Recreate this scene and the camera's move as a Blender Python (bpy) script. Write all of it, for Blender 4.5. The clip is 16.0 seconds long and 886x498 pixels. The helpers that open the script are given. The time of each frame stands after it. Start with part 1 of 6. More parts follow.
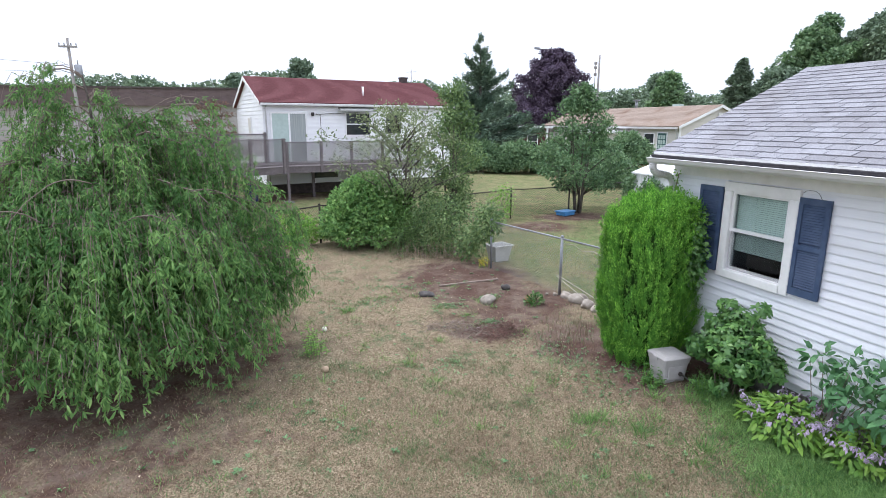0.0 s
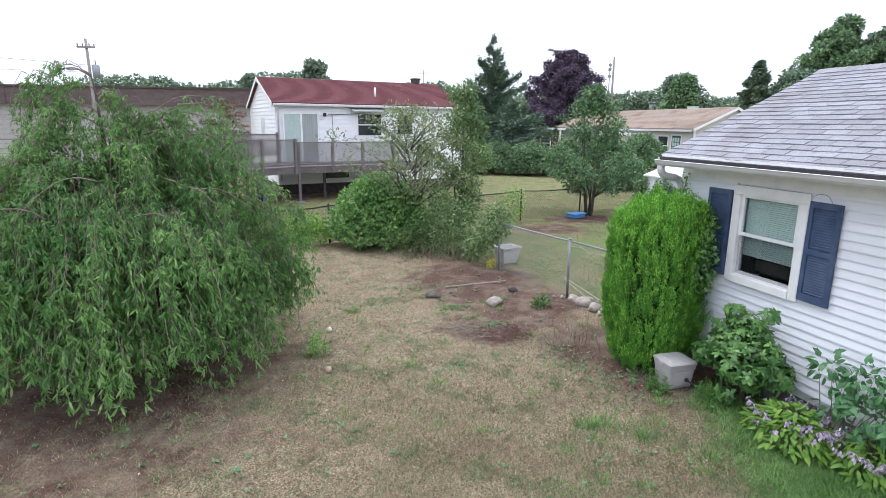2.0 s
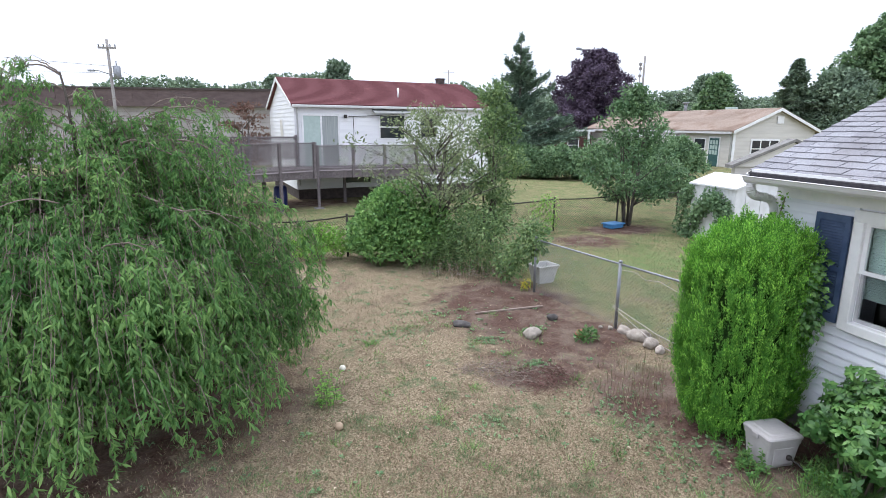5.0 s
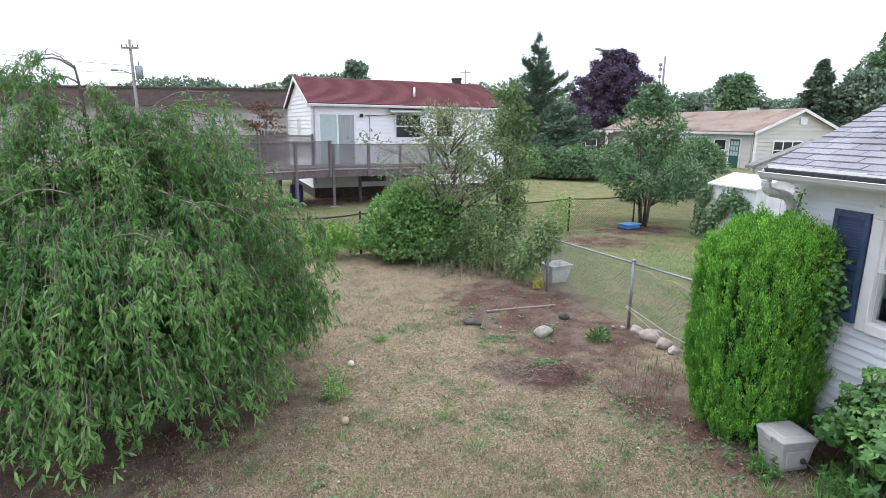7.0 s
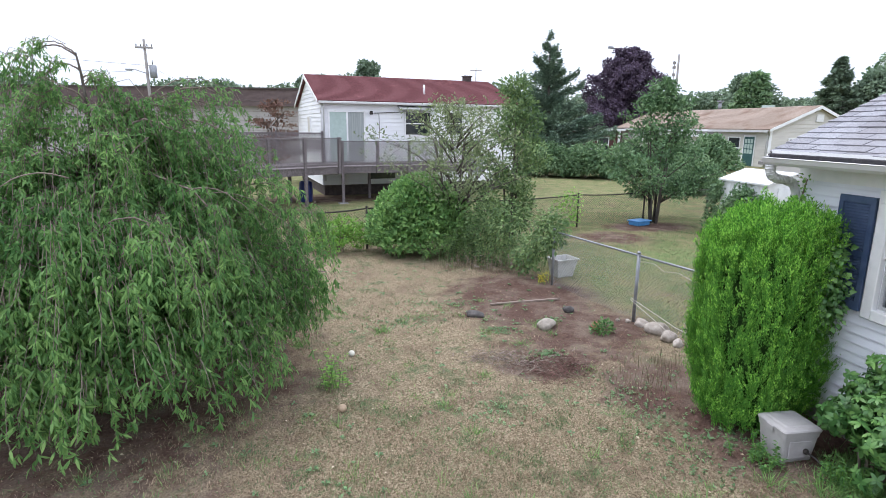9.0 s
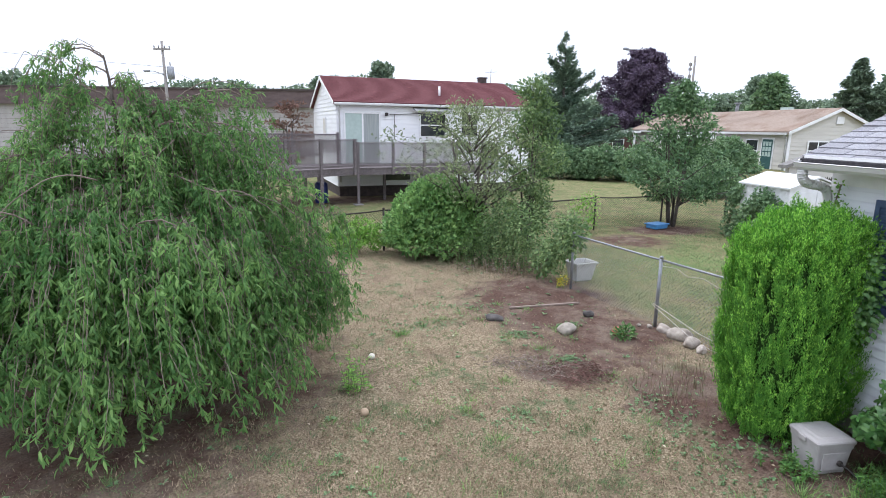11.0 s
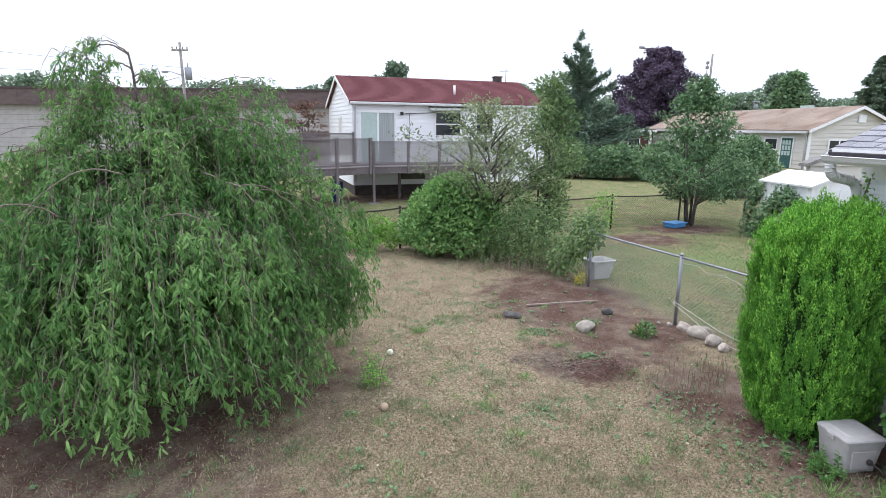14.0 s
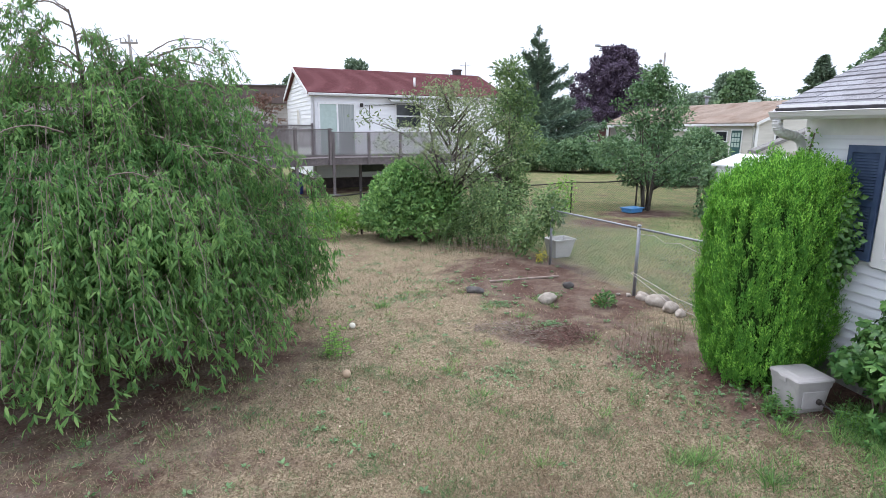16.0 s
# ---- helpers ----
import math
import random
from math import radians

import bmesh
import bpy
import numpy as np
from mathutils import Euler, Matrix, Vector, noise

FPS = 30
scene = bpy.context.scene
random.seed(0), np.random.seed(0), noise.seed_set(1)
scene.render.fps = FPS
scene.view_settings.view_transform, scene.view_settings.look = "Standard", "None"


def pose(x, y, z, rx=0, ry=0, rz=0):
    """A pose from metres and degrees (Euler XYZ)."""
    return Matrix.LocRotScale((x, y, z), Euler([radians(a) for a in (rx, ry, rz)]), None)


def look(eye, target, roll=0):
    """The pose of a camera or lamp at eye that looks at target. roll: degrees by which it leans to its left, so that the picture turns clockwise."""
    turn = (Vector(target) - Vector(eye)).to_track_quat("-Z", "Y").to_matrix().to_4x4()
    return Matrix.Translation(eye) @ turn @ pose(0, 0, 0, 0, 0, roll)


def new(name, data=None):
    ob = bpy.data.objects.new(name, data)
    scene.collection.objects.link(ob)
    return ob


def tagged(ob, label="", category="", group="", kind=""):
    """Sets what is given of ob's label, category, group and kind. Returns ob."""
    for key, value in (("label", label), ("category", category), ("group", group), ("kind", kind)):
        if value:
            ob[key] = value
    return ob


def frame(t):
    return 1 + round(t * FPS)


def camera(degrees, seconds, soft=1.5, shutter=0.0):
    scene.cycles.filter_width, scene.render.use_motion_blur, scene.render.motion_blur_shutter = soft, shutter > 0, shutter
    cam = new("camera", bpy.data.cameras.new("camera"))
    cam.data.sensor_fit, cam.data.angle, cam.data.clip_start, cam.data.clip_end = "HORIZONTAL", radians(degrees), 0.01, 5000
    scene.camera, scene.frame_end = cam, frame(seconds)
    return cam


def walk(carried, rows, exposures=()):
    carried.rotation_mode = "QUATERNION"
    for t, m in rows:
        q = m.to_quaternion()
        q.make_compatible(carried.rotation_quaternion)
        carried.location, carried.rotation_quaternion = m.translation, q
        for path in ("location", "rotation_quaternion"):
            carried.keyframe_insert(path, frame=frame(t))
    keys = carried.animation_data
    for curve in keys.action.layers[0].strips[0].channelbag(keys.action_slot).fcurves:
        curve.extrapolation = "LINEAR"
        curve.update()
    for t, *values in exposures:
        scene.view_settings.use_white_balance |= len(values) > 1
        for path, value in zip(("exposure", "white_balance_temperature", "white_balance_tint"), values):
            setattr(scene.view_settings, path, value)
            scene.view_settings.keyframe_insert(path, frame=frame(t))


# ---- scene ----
cam = camera(77.1, 16.0, soft=0.5)
PATH = [
    (0, (0.59, -0.867, 3.54), (1.238, 0.972, 3.097), 0.2),
    (0.5, (0.63, -0.844, 3.521), (1.269, 0.999, 3.082), 0.4),
    (1, (0.67, -0.849, 3.527), (1.301, 0.997, 3.088), 0.5),
    (1.5, (0.714, -0.848, 3.524), (1.334, 1.002, 3.087), 0.6),
    (2, (0.717, -0.862, 3.531), (1.323, 0.993, 3.092), 0.5),
    (2.5, (0.714, -0.873, 3.521), (1.304, 0.987, 3.081), 0.4),
    (3, (0.751, -0.593, 3.513), (1.332, 1.269, 3.071), 0.4),
    (3.5, (0.861, 0.062, 3.551), (1.434, 1.927, 3.111), 0.3),
    (4, (0.949, 0.489, 3.606), (1.51, 2.357, 3.167), 0.4),
    (4.5, (0.986, 0.587, 3.624), (1.533, 2.461, 3.186), 0.4),
    (5, (1.005, 0.57, 3.608), (1.537, 2.448, 3.17), 0.5),
    (7.5, (1.149, 0.573, 3.508), (1.61, 2.469, 3.073), 0.6),
    (8, (1.185, 0.56, 3.47), (1.635, 2.459, 3.034), 0.5),
    (8.5, (1.232, 0.54, 3.392), (1.673, 2.441, 2.957), 0.6),
    (9, (1.285, 0.543, 3.365), (1.715, 2.447, 2.932), 0.6),
    (11.5, (1.109, 0.649, 3.388), (1.491, 2.565, 2.959), 0.7),
    (12, (1.077, 0.674, 3.367), (1.451, 2.592, 2.939), 0.6),
    (12.5, (1.061, 0.687, 3.358), (1.427, 2.606, 2.931), 0.6),
    (13, (1.055, 0.676, 3.357), (1.414, 2.596, 2.93), 0.6),
    (13.5, (1.06, 0.657, 3.355), (1.411, 2.579, 2.925), 0.6),
    (14, (1.072, 0.636, 3.32), (1.416, 2.559, 2.891), 0.6),
    (14.5, (1.076, 0.633, 3.31), (1.415, 2.557, 2.881), 0.5),
    (15, (1.074, 0.611, 3.301), (1.48, 2.522, 2.876), 0.5),
    (15.5, (1.085, 0.591, 3.278), (1.548, 2.49, 2.855), 0.4),
    (16, (1.092, 0.592, 2.869), (1.565, 2.488, 2.445), 0.4),
]
walk(cam, [(t, look(eye, target, roll)) for t, eye, target, roll in PATH])

# ---- sky and light: bright overcast noon ----
world = bpy.data.worlds.new("overcast_sky")
scene.world = world
world.use_nodes = True
wn, wl = world.node_tree.nodes, world.node_tree.links
wn.clear()
sky = wn.new("ShaderNodeTexSky")
sky.sky_type, sky.sun_disc = "NISHITA", False
sky.sun_elevation, sky.sun_rotation = radians(63), radians(321)
sky_low = wn.new("ShaderNodeVectorMath")
sky_low.operation = "SCALE"
sky_low.inputs["Scale"].default_value = 0.10
cloud = wn.new("ShaderNodeTexNoise")
cloud.inputs["Scale"].default_value = 1.6
cloud.inputs["Detail"].default_value = 5
cloud_ramp = wn.new("ShaderNodeValToRGB")
cloud_ramp.color_ramp.elements[0].color = (0.975, 1.05, 1.25, 1)
cloud_ramp.color_ramp.elements[1].color = (1.155, 1.215, 1.395, 1)
over = wn.new("ShaderNodeMix")
over.data_type = "RGBA"
over.inputs["Factor"].default_value = 0.93
bg = wn.new("ShaderNodeBackground")
bg.inputs["Strength"].default_value = 1.76
wout = wn.new("ShaderNodeOutputWorld")
wl.new(sky.outputs["Color"], sky_low.inputs[0])
wl.new(cloud.outputs["Fac"], cloud_ramp.inputs["Fac"])
wl.new(sky_low.outputs["Vector"], over.inputs["A"])
wl.new(cloud_ramp.outputs["Color"], over.inputs["B"])
up_co = wn.new("ShaderNodeTexCoord")
up_xyz = wn.new("ShaderNodeSeparateXYZ")
up_gain = wn.new("ShaderNodeMapRange")
up_gain.inputs["To Min"].default_value, up_gain.inputs["To Max"].default_value = 0.56, 1.24
zenith = wn.new("ShaderNodeVectorMath")
zenith.operation = "SCALE"
wl.new(up_co.outputs["Generated"], up_xyz.inputs["Vector"])
wl.new(up_xyz.outputs["Z"], up_gain.inputs["Value"])
wl.new(over.outputs["Result"], zenith.inputs[0])
wl.new(up_gain.outputs["Result"], zenith.inputs["Scale"])
wl.new(zenith.outputs["Vector"], bg.inputs["Color"])
wl.new(bg.outputs["Background"], wout.inputs["Surface"])
sun_data = bpy.data.lights.new("sun", "SUN")
sun_data.energy, sun_data.angle, sun_data.color = 1.4, radians(25), (1.0, 0.97, 0.92)
sun = new("sun", sun_data)
sun.matrix_world = look((-13, 22, 40), (0, 6, 0))


# ---- materials ----
def mat(name, lo, hi, scale=6.0, rough=0.8, bump=0.0, bump_scale=60.0, metal=0.0, island=0.0, rand=0.0,
        stain=None, stain_scale=0.8, stain_cut=(0.5, 0.75), spec=0.3, stretch=(1, 1, 1), leaf=0.0, detail=6.0):
    """Two colours mixed by fine noise, a stain by coarse noise, relief, and a shift piece by piece."""
    m = bpy.data.materials.new(name)
    m.use_nodes = True
    n, l = m.node_tree.nodes, m.node_tree.links
    p = n["Principled BSDF"]
    co = n.new("ShaderNodeTexCoord")
    mp = n.new("ShaderNodeMapping")
    mp.inputs["Scale"].default_value = stretch
    l.new(co.outputs["Object"], mp.inputs["Vector"])
    t1 = n.new("ShaderNodeTexNoise")
    t1.inputs["Scale"].default_value, t1.inputs["Detail"].default_value = scale, detail
    t1.inputs["Roughness"].default_value = 0.65
    l.new(mp.outputs["Vector"], t1.inputs["Vector"])
    r1 = n.new("ShaderNodeValToRGB")
    r1.color_ramp.elements[0].position, r1.color_ramp.elements[1].position = 0.32, 0.68
    r1.color_ramp.elements[0].color, r1.color_ramp.elements[1].color = (*lo, 1), (*hi, 1)
    l.new(t1.outputs["Fac"], r1.inputs["Fac"])
    col = r1.outputs["Color"]
    if stain:
        t2 = n.new("ShaderNodeTexNoise")
        t2.inputs["Scale"].default_value, t2.inputs["Detail"].default_value = stain_scale, 4
        l.new(mp.outputs["Vector"], t2.inputs["Vector"])
        r2 = n.new("ShaderNodeMapRange")
        r2.inputs["From Min"].default_value, r2.inputs["From Max"].default_value = stain_cut
        l.new(t2.outputs["Fac"], r2.inputs["Value"])
        mx = n.new("ShaderNodeMix")
        mx.data_type = "RGBA"
        l.new(r2.outputs["Result"], mx.inputs["Factor"])
        l.new(col, mx.inputs["A"])
        mx.inputs["B"].default_value = (*stain, 1)
        col = mx.outputs["Result"]
    if island or rand:
        src = n.new("ShaderNodeNewGeometry").outputs["Random Per Island"] if island else n.new("ShaderNodeObjectInfo").outputs["Random"]
        amt = island or rand
        rr = n.new("ShaderNodeMapRange")
        rr.inputs["To Min"].default_value, rr.inputs["To Max"].default_value = 1 - amt, 1 + amt
        l.new(src, rr.inputs["Value"])
        hs = n.new("ShaderNodeHueSaturation")
        l.new(rr.outputs["Result"], hs.inputs["Value"])
        r3 = n.new("ShaderNodeMapRange")
        r3.inputs["To Min"].default_value, r3.inputs["To Max"].default_value = 0.5 + amt * 0.05, 0.5 - amt * 0.05
        l.new(src, r3.inputs["Value"])
        l.new(r3.outputs["Result"], hs.inputs["Hue"])
        l.new(col, hs.inputs["Color"])
        col = hs.outputs["Color"]
    l.new(col, p.inputs["Base Color"])
    p.inputs["Roughness"].default_value, p.inputs["Metallic"].default_value = rough, metal
    p.inputs["Specular IOR Level"].default_value = spec
    if bump:
        t3 = n.new("ShaderNodeTexNoise")
        t3.inputs["Scale"].default_value, t3.inputs["Detail"].default_value = bump_scale, 5
        l.new(mp.outputs["Vector"], t3.inputs["Vector"])
        b = n.new("ShaderNodeBump")
        b.inputs["Strength"].default_value, b.inputs["Distance"].default_value = bump, 0.01
        l.new(t3.outputs["Fac"], b.inputs["Height"])
        l.new(b.outputs["Normal"], p.inputs["Normal"])
    if leaf:
        tr = n.new("ShaderNodeBsdfTranslucent")
        l.new(col, tr.inputs["Color"])
        ms = n.new("ShaderNodeMixShader")
        ms.inputs["Fac"].default_value = leaf
        l.new(p.outputs["BSDF"], ms.inputs[1])
        l.new(tr.outputs["BSDF"], ms.inputs[2])
        l.new(ms.outputs["Shader"], n["Material Output"].inputs["Surface"])
    return m


def glass(name, tint, rough=0.03):
    m = bpy.data.materials.new(name)
    m.use_nodes = True
    p = m.node_tree.nodes["Principled BSDF"]
    p.inputs["Base Color"].default_value = (*tint, 1)
    p.inputs["Roughness"].default_value = rough
    p.inputs["Transmission Weight"].default_value = 1.0
    p.inputs["IOR"].default_value = 1.05
    return m


SIDING = mat("white_vinyl_siding", (0.71, 0.735, 0.80), (0.80, 0.82, 0.875), 3, 0.45, 0.08, 25, stain=(0.66, 0.67, 0.70), stretch=(1, 0.2, 4), rand=0.03)
SIDING_FAR = mat("white_clapboard_paint", (0.78, 0.79, 0.82), (0.86, 0.87, 0.89), 2, 0.5, stain=(0.74, 0.75, 0.77), stretch=(0.4, 0.4, 3))
SIDING_TAN = mat("greige_siding", (0.56, 0.54, 0.505), (0.64, 0.615, 0.575), 2, 0.6, stain=(0.52, 0.50, 0.465), stretch=(0.4, 0.4, 3))
WHITE = mat("white_painted_trim", (0.74, 0.75, 0.76), (0.84, 0.84, 0.85), 5, 0.4, 0.1, 40, stain=(0.62, 0.62, 0.60), stain_scale=2.5, stain_cut=(0.6, 0.8))
GUTTER = mat("white_gutter_metal", (0.50, 0.50, 0.50), (0.66, 0.66, 0.67), 3, 0.35, stain=(0.45, 0.44, 0.42), stain_scale=3, stain_cut=(0.55, 0.8), stretch=(1, 0.3, 2))
SHINGLE = mat("grey_asphalt_shingle", (0.23, 0.23, 0.255), (0.38, 0.38, 0.415), 55, 0.9, 0.7, 220, rand=0.13, stain=(0.235, 0.225, 0.24), stain_scale=1.1, stain_cut=(0.45, 0.8))
SHINGLE_REST = mat("grey_asphalt_shingle_rest", (0.23, 0.23, 0.255), (0.38, 0.38, 0.415), 55, 0.9, 0.7, 220, island=0.13, stain=(0.235, 0.225, 0.24), stain_scale=1.1, stain_cut=(0.45, 0.8))
TAR = mat("dark_roof_felt", (0.03, 0.03, 0.035), (0.07, 0.065, 0.07), 30, 0.95, 0.4)
BLUE = mat("navy_vinyl_shutter", (0.038, 0.065, 0.13), (0.062, 0.095, 0.175), 8, 0.5, 0.1, 60, stain=(0.10, 0.14, 0.23), stain_scale=3, stain_cut=(0.5, 0.85))
CONCRETE = mat("grey_concrete", (0.16, 0.155, 0.15), (0.28, 0.27, 0.26), 7, 0.95, 0.5, 40, stain=(0.11, 0.105, 0.10), stain_scale=1.5)
PANE = glass("window_glass", (0.92, 0.97, 0.96))
SCREEN = glass("dark_insect_screen", (0.66, 0.66, 0.67), 0.12)
BLIND = mat("greenish_white_blind", (0.38, 0.48, 0.45), (0.46, 0.56, 0.53), 6, 0.6)
DARK = mat("dark_room", (0.05, 0.045, 0.045), (0.10, 0.09, 0.09), 2, 0.9)
RED_ROOF = mat("red_asphalt_shingle", (0.13, 0.048, 0.053), (0.195, 0.076, 0.083), 14, 0.9, 0.5, 60, stain=(0.29, 0.12, 0.12), stain_scale=2.0, stain_cut=(0.62, 0.8))
TAN_ROOF = mat("tan_asphalt_shingle", (0.285, 0.22, 0.18), (0.43, 0.35, 0.30), 10, 0.9, 0.5, 60, stain=(0.24, 0.16, 0.12), stain_scale=0.9)
BROWN_ROOF = mat("brown_metal_band", (0.095, 0.068, 0.068), (0.145, 0.107, 0.108), 1.5, 0.7, stain=(0.14, 0.105, 0.10), stretch=(1, 1, 3))
BLOCK = mat("beige_block_wall", (0.36, 0.34, 0.335), (0.46, 0.435, 0.43), 2, 0.9, 0.3, 20, stain=(0.30, 0.27, 0.25), stain_scale=0.3)
DECK = mat("weathered_grey_deck_wood", (0.105, 0.09, 0.095), (0.225, 0.195, 0.205), 14, 0.9, 0.4, 50, stain=(0.11, 0.095, 0.10), stretch=(1, 1, 1))
GALV = mat("galvanised_steel", (0.22, 0.23, 0.25), (0.34, 0.355, 0.38), 20, 0.45, metal=0.6, stain=(0.20, 0.19, 0.19), stain_scale=5, stain_cut=(0.6, 0.9))
BLACK_WIRE = mat("black_coated_wire", (0.020, 0.020, 0.020), (0.055, 0.045, 0.04), 12, 0.6)
BARK = mat("grey_brown_bark", (0.05, 0.042, 0.036), (0.16, 0.14, 0.125), 22, 0.95, 0.8, 30, stretch=(1, 1, 0.3))
TWIG = mat("reddish_brown_twig", (0.13, 0.10, 0.085), (0.27, 0.22, 0.19), 20, 0.85)
LEAF_WEEP = mat("weeping_tree_leaf", (0.086, 0.208, 0.062), (0.238, 0.420, 0.144), 1.1, 0.5, island=0.36, leaf=0.50, spec=0.2)
LEAF_ARB = mat("arborvitae_spray", (0.055, 0.190, 0.024), (0.170, 0.435, 0.065), 7, 0.6, island=0.3, leaf=0.16)
ARB_TIP = mat("arborvitae_tip", (0.16, 0.43, 0.05), (0.37, 0.72, 0.12), 7, 0.6, island=0.25, leaf=0.2)
# near-black green that holds the shade inside the bush
ARB_CORE = mat("arborvitae_gap_shade", (0.012, 0.034, 0.007), (0.034, 0.08, 0.016), 20, 0.95, 0.6, 30)
LEAF_RHODO = mat("rhododendron_leaf", (0.060, 0.160, 0.044), (0.150, 0.310, 0.090), 2, 0.38, island=0.35, leaf=0.22, spec=0.5)
LEAF_HYDR = mat("hydrangea_leaf", (0.075, 0.20, 0.085), (0.13, 0.285, 0.125), 2, 0.5, island=0.25, leaf=0.25)
LEAF_HOSTA = mat("hosta_leaf", (0.13, 0.27, 0.045), (0.22, 0.38, 0.075), 3, 0.45, island=0.3, leaf=0.25)
LILAC = mat("lilac_flower", (0.40, 0.30, 0.48), (0.62, 0.52, 0.68), 4, 0.7, island=0.25, leaf=0.3)
LEAF_BUSH = mat("bush_leaf", (0.145, 0.30, 0.095), (0.28, 0.47, 0.165), 0.8, 0.5, island=0.4, leaf=0.28)
LEAF_WEED = mat("pale_blue_green_weed", (0.12, 0.235, 0.105), (0.215, 0.345, 0.165), 2, 0.5, island=0.3, leaf=0.25)
LEAF_LIME = mat("lime_leaf", (0.16, 0.36, 0.06), (0.27, 0.49, 0.11), 1, 0.5, island=0.25, leaf=0.35)
LEAF_YOUNG = mat("mid_green_leaf", (0.11, 0.195, 0.075), (0.215, 0.32, 0.13), 1.2, 0.5, island=0.4, leaf=0.3)
LEAF_SPARSE = mat("greyish_olive_leaf", (0.165, 0.225, 0.105), (0.28, 0.335, 0.18), 1, 0.6, island=0.35, leaf=0.3)
LEAF_DARK = mat("dark_tree_leaf", (0.105, 0.195, 0.095), (0.205, 0.32, 0.16), 0.5, 0.5, island=0.4, leaf=0.25)
LEAF_OAK = mat("oak_leaf", (0.074, 0.158, 0.074), (0.178, 0.295, 0.138), 1.2, 0.45, island=0.4, leaf=0.22, spec=0.3)
LEAF_SPRUCE = mat("conifer_needle", (0.13, 0.21, 0.16), (0.25, 0.34, 0.25), 0.5, 0.7, island=0.4, leaf=0.1)
LEAF_PURPLE = mat("purple_maple_leaf", (0.085, 0.060, 0.10), (0.155, 0.112, 0.17), 0.4, 0.5, island=0.4, leaf=0.15)
DEAD_GREY = mat("grey_dead_weed", (0.15, 0.12, 0.10), (0.36, 0.30, 0.26), 14, 0.9, island=0.4)
DEAD = mat("red_brown_dead_weed", (0.09, 0.045, 0.038), (0.22, 0.135, 0.11), 14, 0.9, island=0.4)
LEAF_RUST = mat("rust_red_leaf", (0.13, 0.070, 0.055), (0.22, 0.135, 0.10), 0.6, 0.6, island=0.35, leaf=0.2)
# leaf colour paled and blued to carry the haze of distance
LEAF_FAR = mat("hazed_tree_leaf", (0.155, 0.225, 0.160), (0.235, 0.315, 0.205), 0.15, 0.7, island=0.35, leaf=0.15)
GRASS_DRY = mat("dry_grass_blade", (0.215, 0.168, 0.104), (0.435, 0.36, 0.246), 1.6, 0.8, island=0.45, leaf=0.25)
GRASS_GREEN = mat("green_grass_blade", (0.105, 0.18, 0.075), (0.20, 0.29, 0.13), 1.2, 0.7, island=0.35, leaf=0.25)
GRASS_LUSH = mat("lush_grass_blade", (0.135, 0.275, 0.080), (0.27, 0.43, 0.16), 1.8, 0.65, island=0.4, leaf=0.3)
STONE = mat("pale_fieldstone", (0.27, 0.235, 0.205), (0.51, 0.455, 0.40), 9, 0.9, 1.0, 28, stain=(0.22, 0.195, 0.17), stain_scale=5, rand=0.2)
STONE_DARK = mat("dark_stone", (0.06, 0.055, 0.055), (0.14, 0.13, 0.125), 12, 0.9, 0.6, 40)
BRICKRED = mat("red_brick_lump", (0.26, 0.095, 0.06), (0.36, 0.15, 0.10), 12, 0.95, 0.6, 40)
BIN = mat("taupe_plastic", (0.36, 0.342, 0.345), (0.44, 0.42, 0.425), 5, 0.5, 0.08, 80, stain=(0.31, 0.29, 0.285), stain_scale=3, stain_cut=(0.5, 0.8))
BALL = mat("tan_ball", (0.36, 0.27, 0.19), (0.45, 0.34, 0.24), 14, 0.6, 0.1)
BALL_W = mat("off_white_ball", (0.62, 0.60, 0.52), (0.74, 0.72, 0.64), 14, 0.6, 0.1)
PALE_WOOD = mat("weathered_pale_wood", (0.22, 0.165, 0.14), (0.36, 0.29, 0.255), 9, 0.9, 0.4, 50)
BLUE_PLASTIC = mat("bright_blue_plastic", (0.05, 0.22, 0.50), (0.10, 0.32, 0.62), 6, 0.4)
NAVY_PLASTIC = mat("navy_plastic", (0.02, 0.03, 0.13), (0.035, 0.05, 0.19), 5, 0.45)
GREY_PLASTIC = mat("grey_white_plastic", (0.45, 0.45, 0.44), (0.58, 0.58, 0.57), 8, 0.5, stain=(0.36, 0.35, 0.33), stain_scale=5)
SHED = mat("white_shed_metal", (0.66, 0.67, 0.69), (0.76, 0.77, 0.79), 3, 0.5, stain=(0.58, 0.58, 0.58), stain_scale=2)
POLE_DARK = mat("dark_weathered_fence_wood", (0.06, 0.052, 0.048), (0.13, 0.115, 0.105), 6, 0.9, 0.4, 30, rand=0.25, stretch=(1, 1, 0.2))
POLE = mat("weathered_pole_wood", (0.22, 0.205, 0.195), (0.34, 0.32, 0.31), 5, 0.9, 0.4, 30, stretch=(1, 1, 0.2))
TAN_WIRE = mat("pale_tan_wire", (0.36, 0.33, 0.29), (0.5, 0.46, 0.42), 6, 0.6)
CHIM = mat("dark_chimney_brick", (0.055, 0.045, 0.045), (0.11, 0.09, 0.085), 6, 0.9)
CURTAIN = mat("grey_vertical_blind", (0.26, 0.29, 0.29), (0.40, 0.43, 0.42), 2, 0.8, stretch=(9, 9, 0.3))
AWNING = mat("faded_grey_awning", (0.24, 0.25, 0.25), (0.36, 0.37, 0.36), 4, 0.8)
GREEN_PAINT = mat("dark_teal_door_paint", (0.03, 0.085, 0.085), (0.05, 0.12, 0.12), 4, 0.5)
RED_PAINT = mat("dark_red_brick_wall", (0.075, 0.035, 0.032), (0.12, 0.06, 0.055), 5, 0.9)
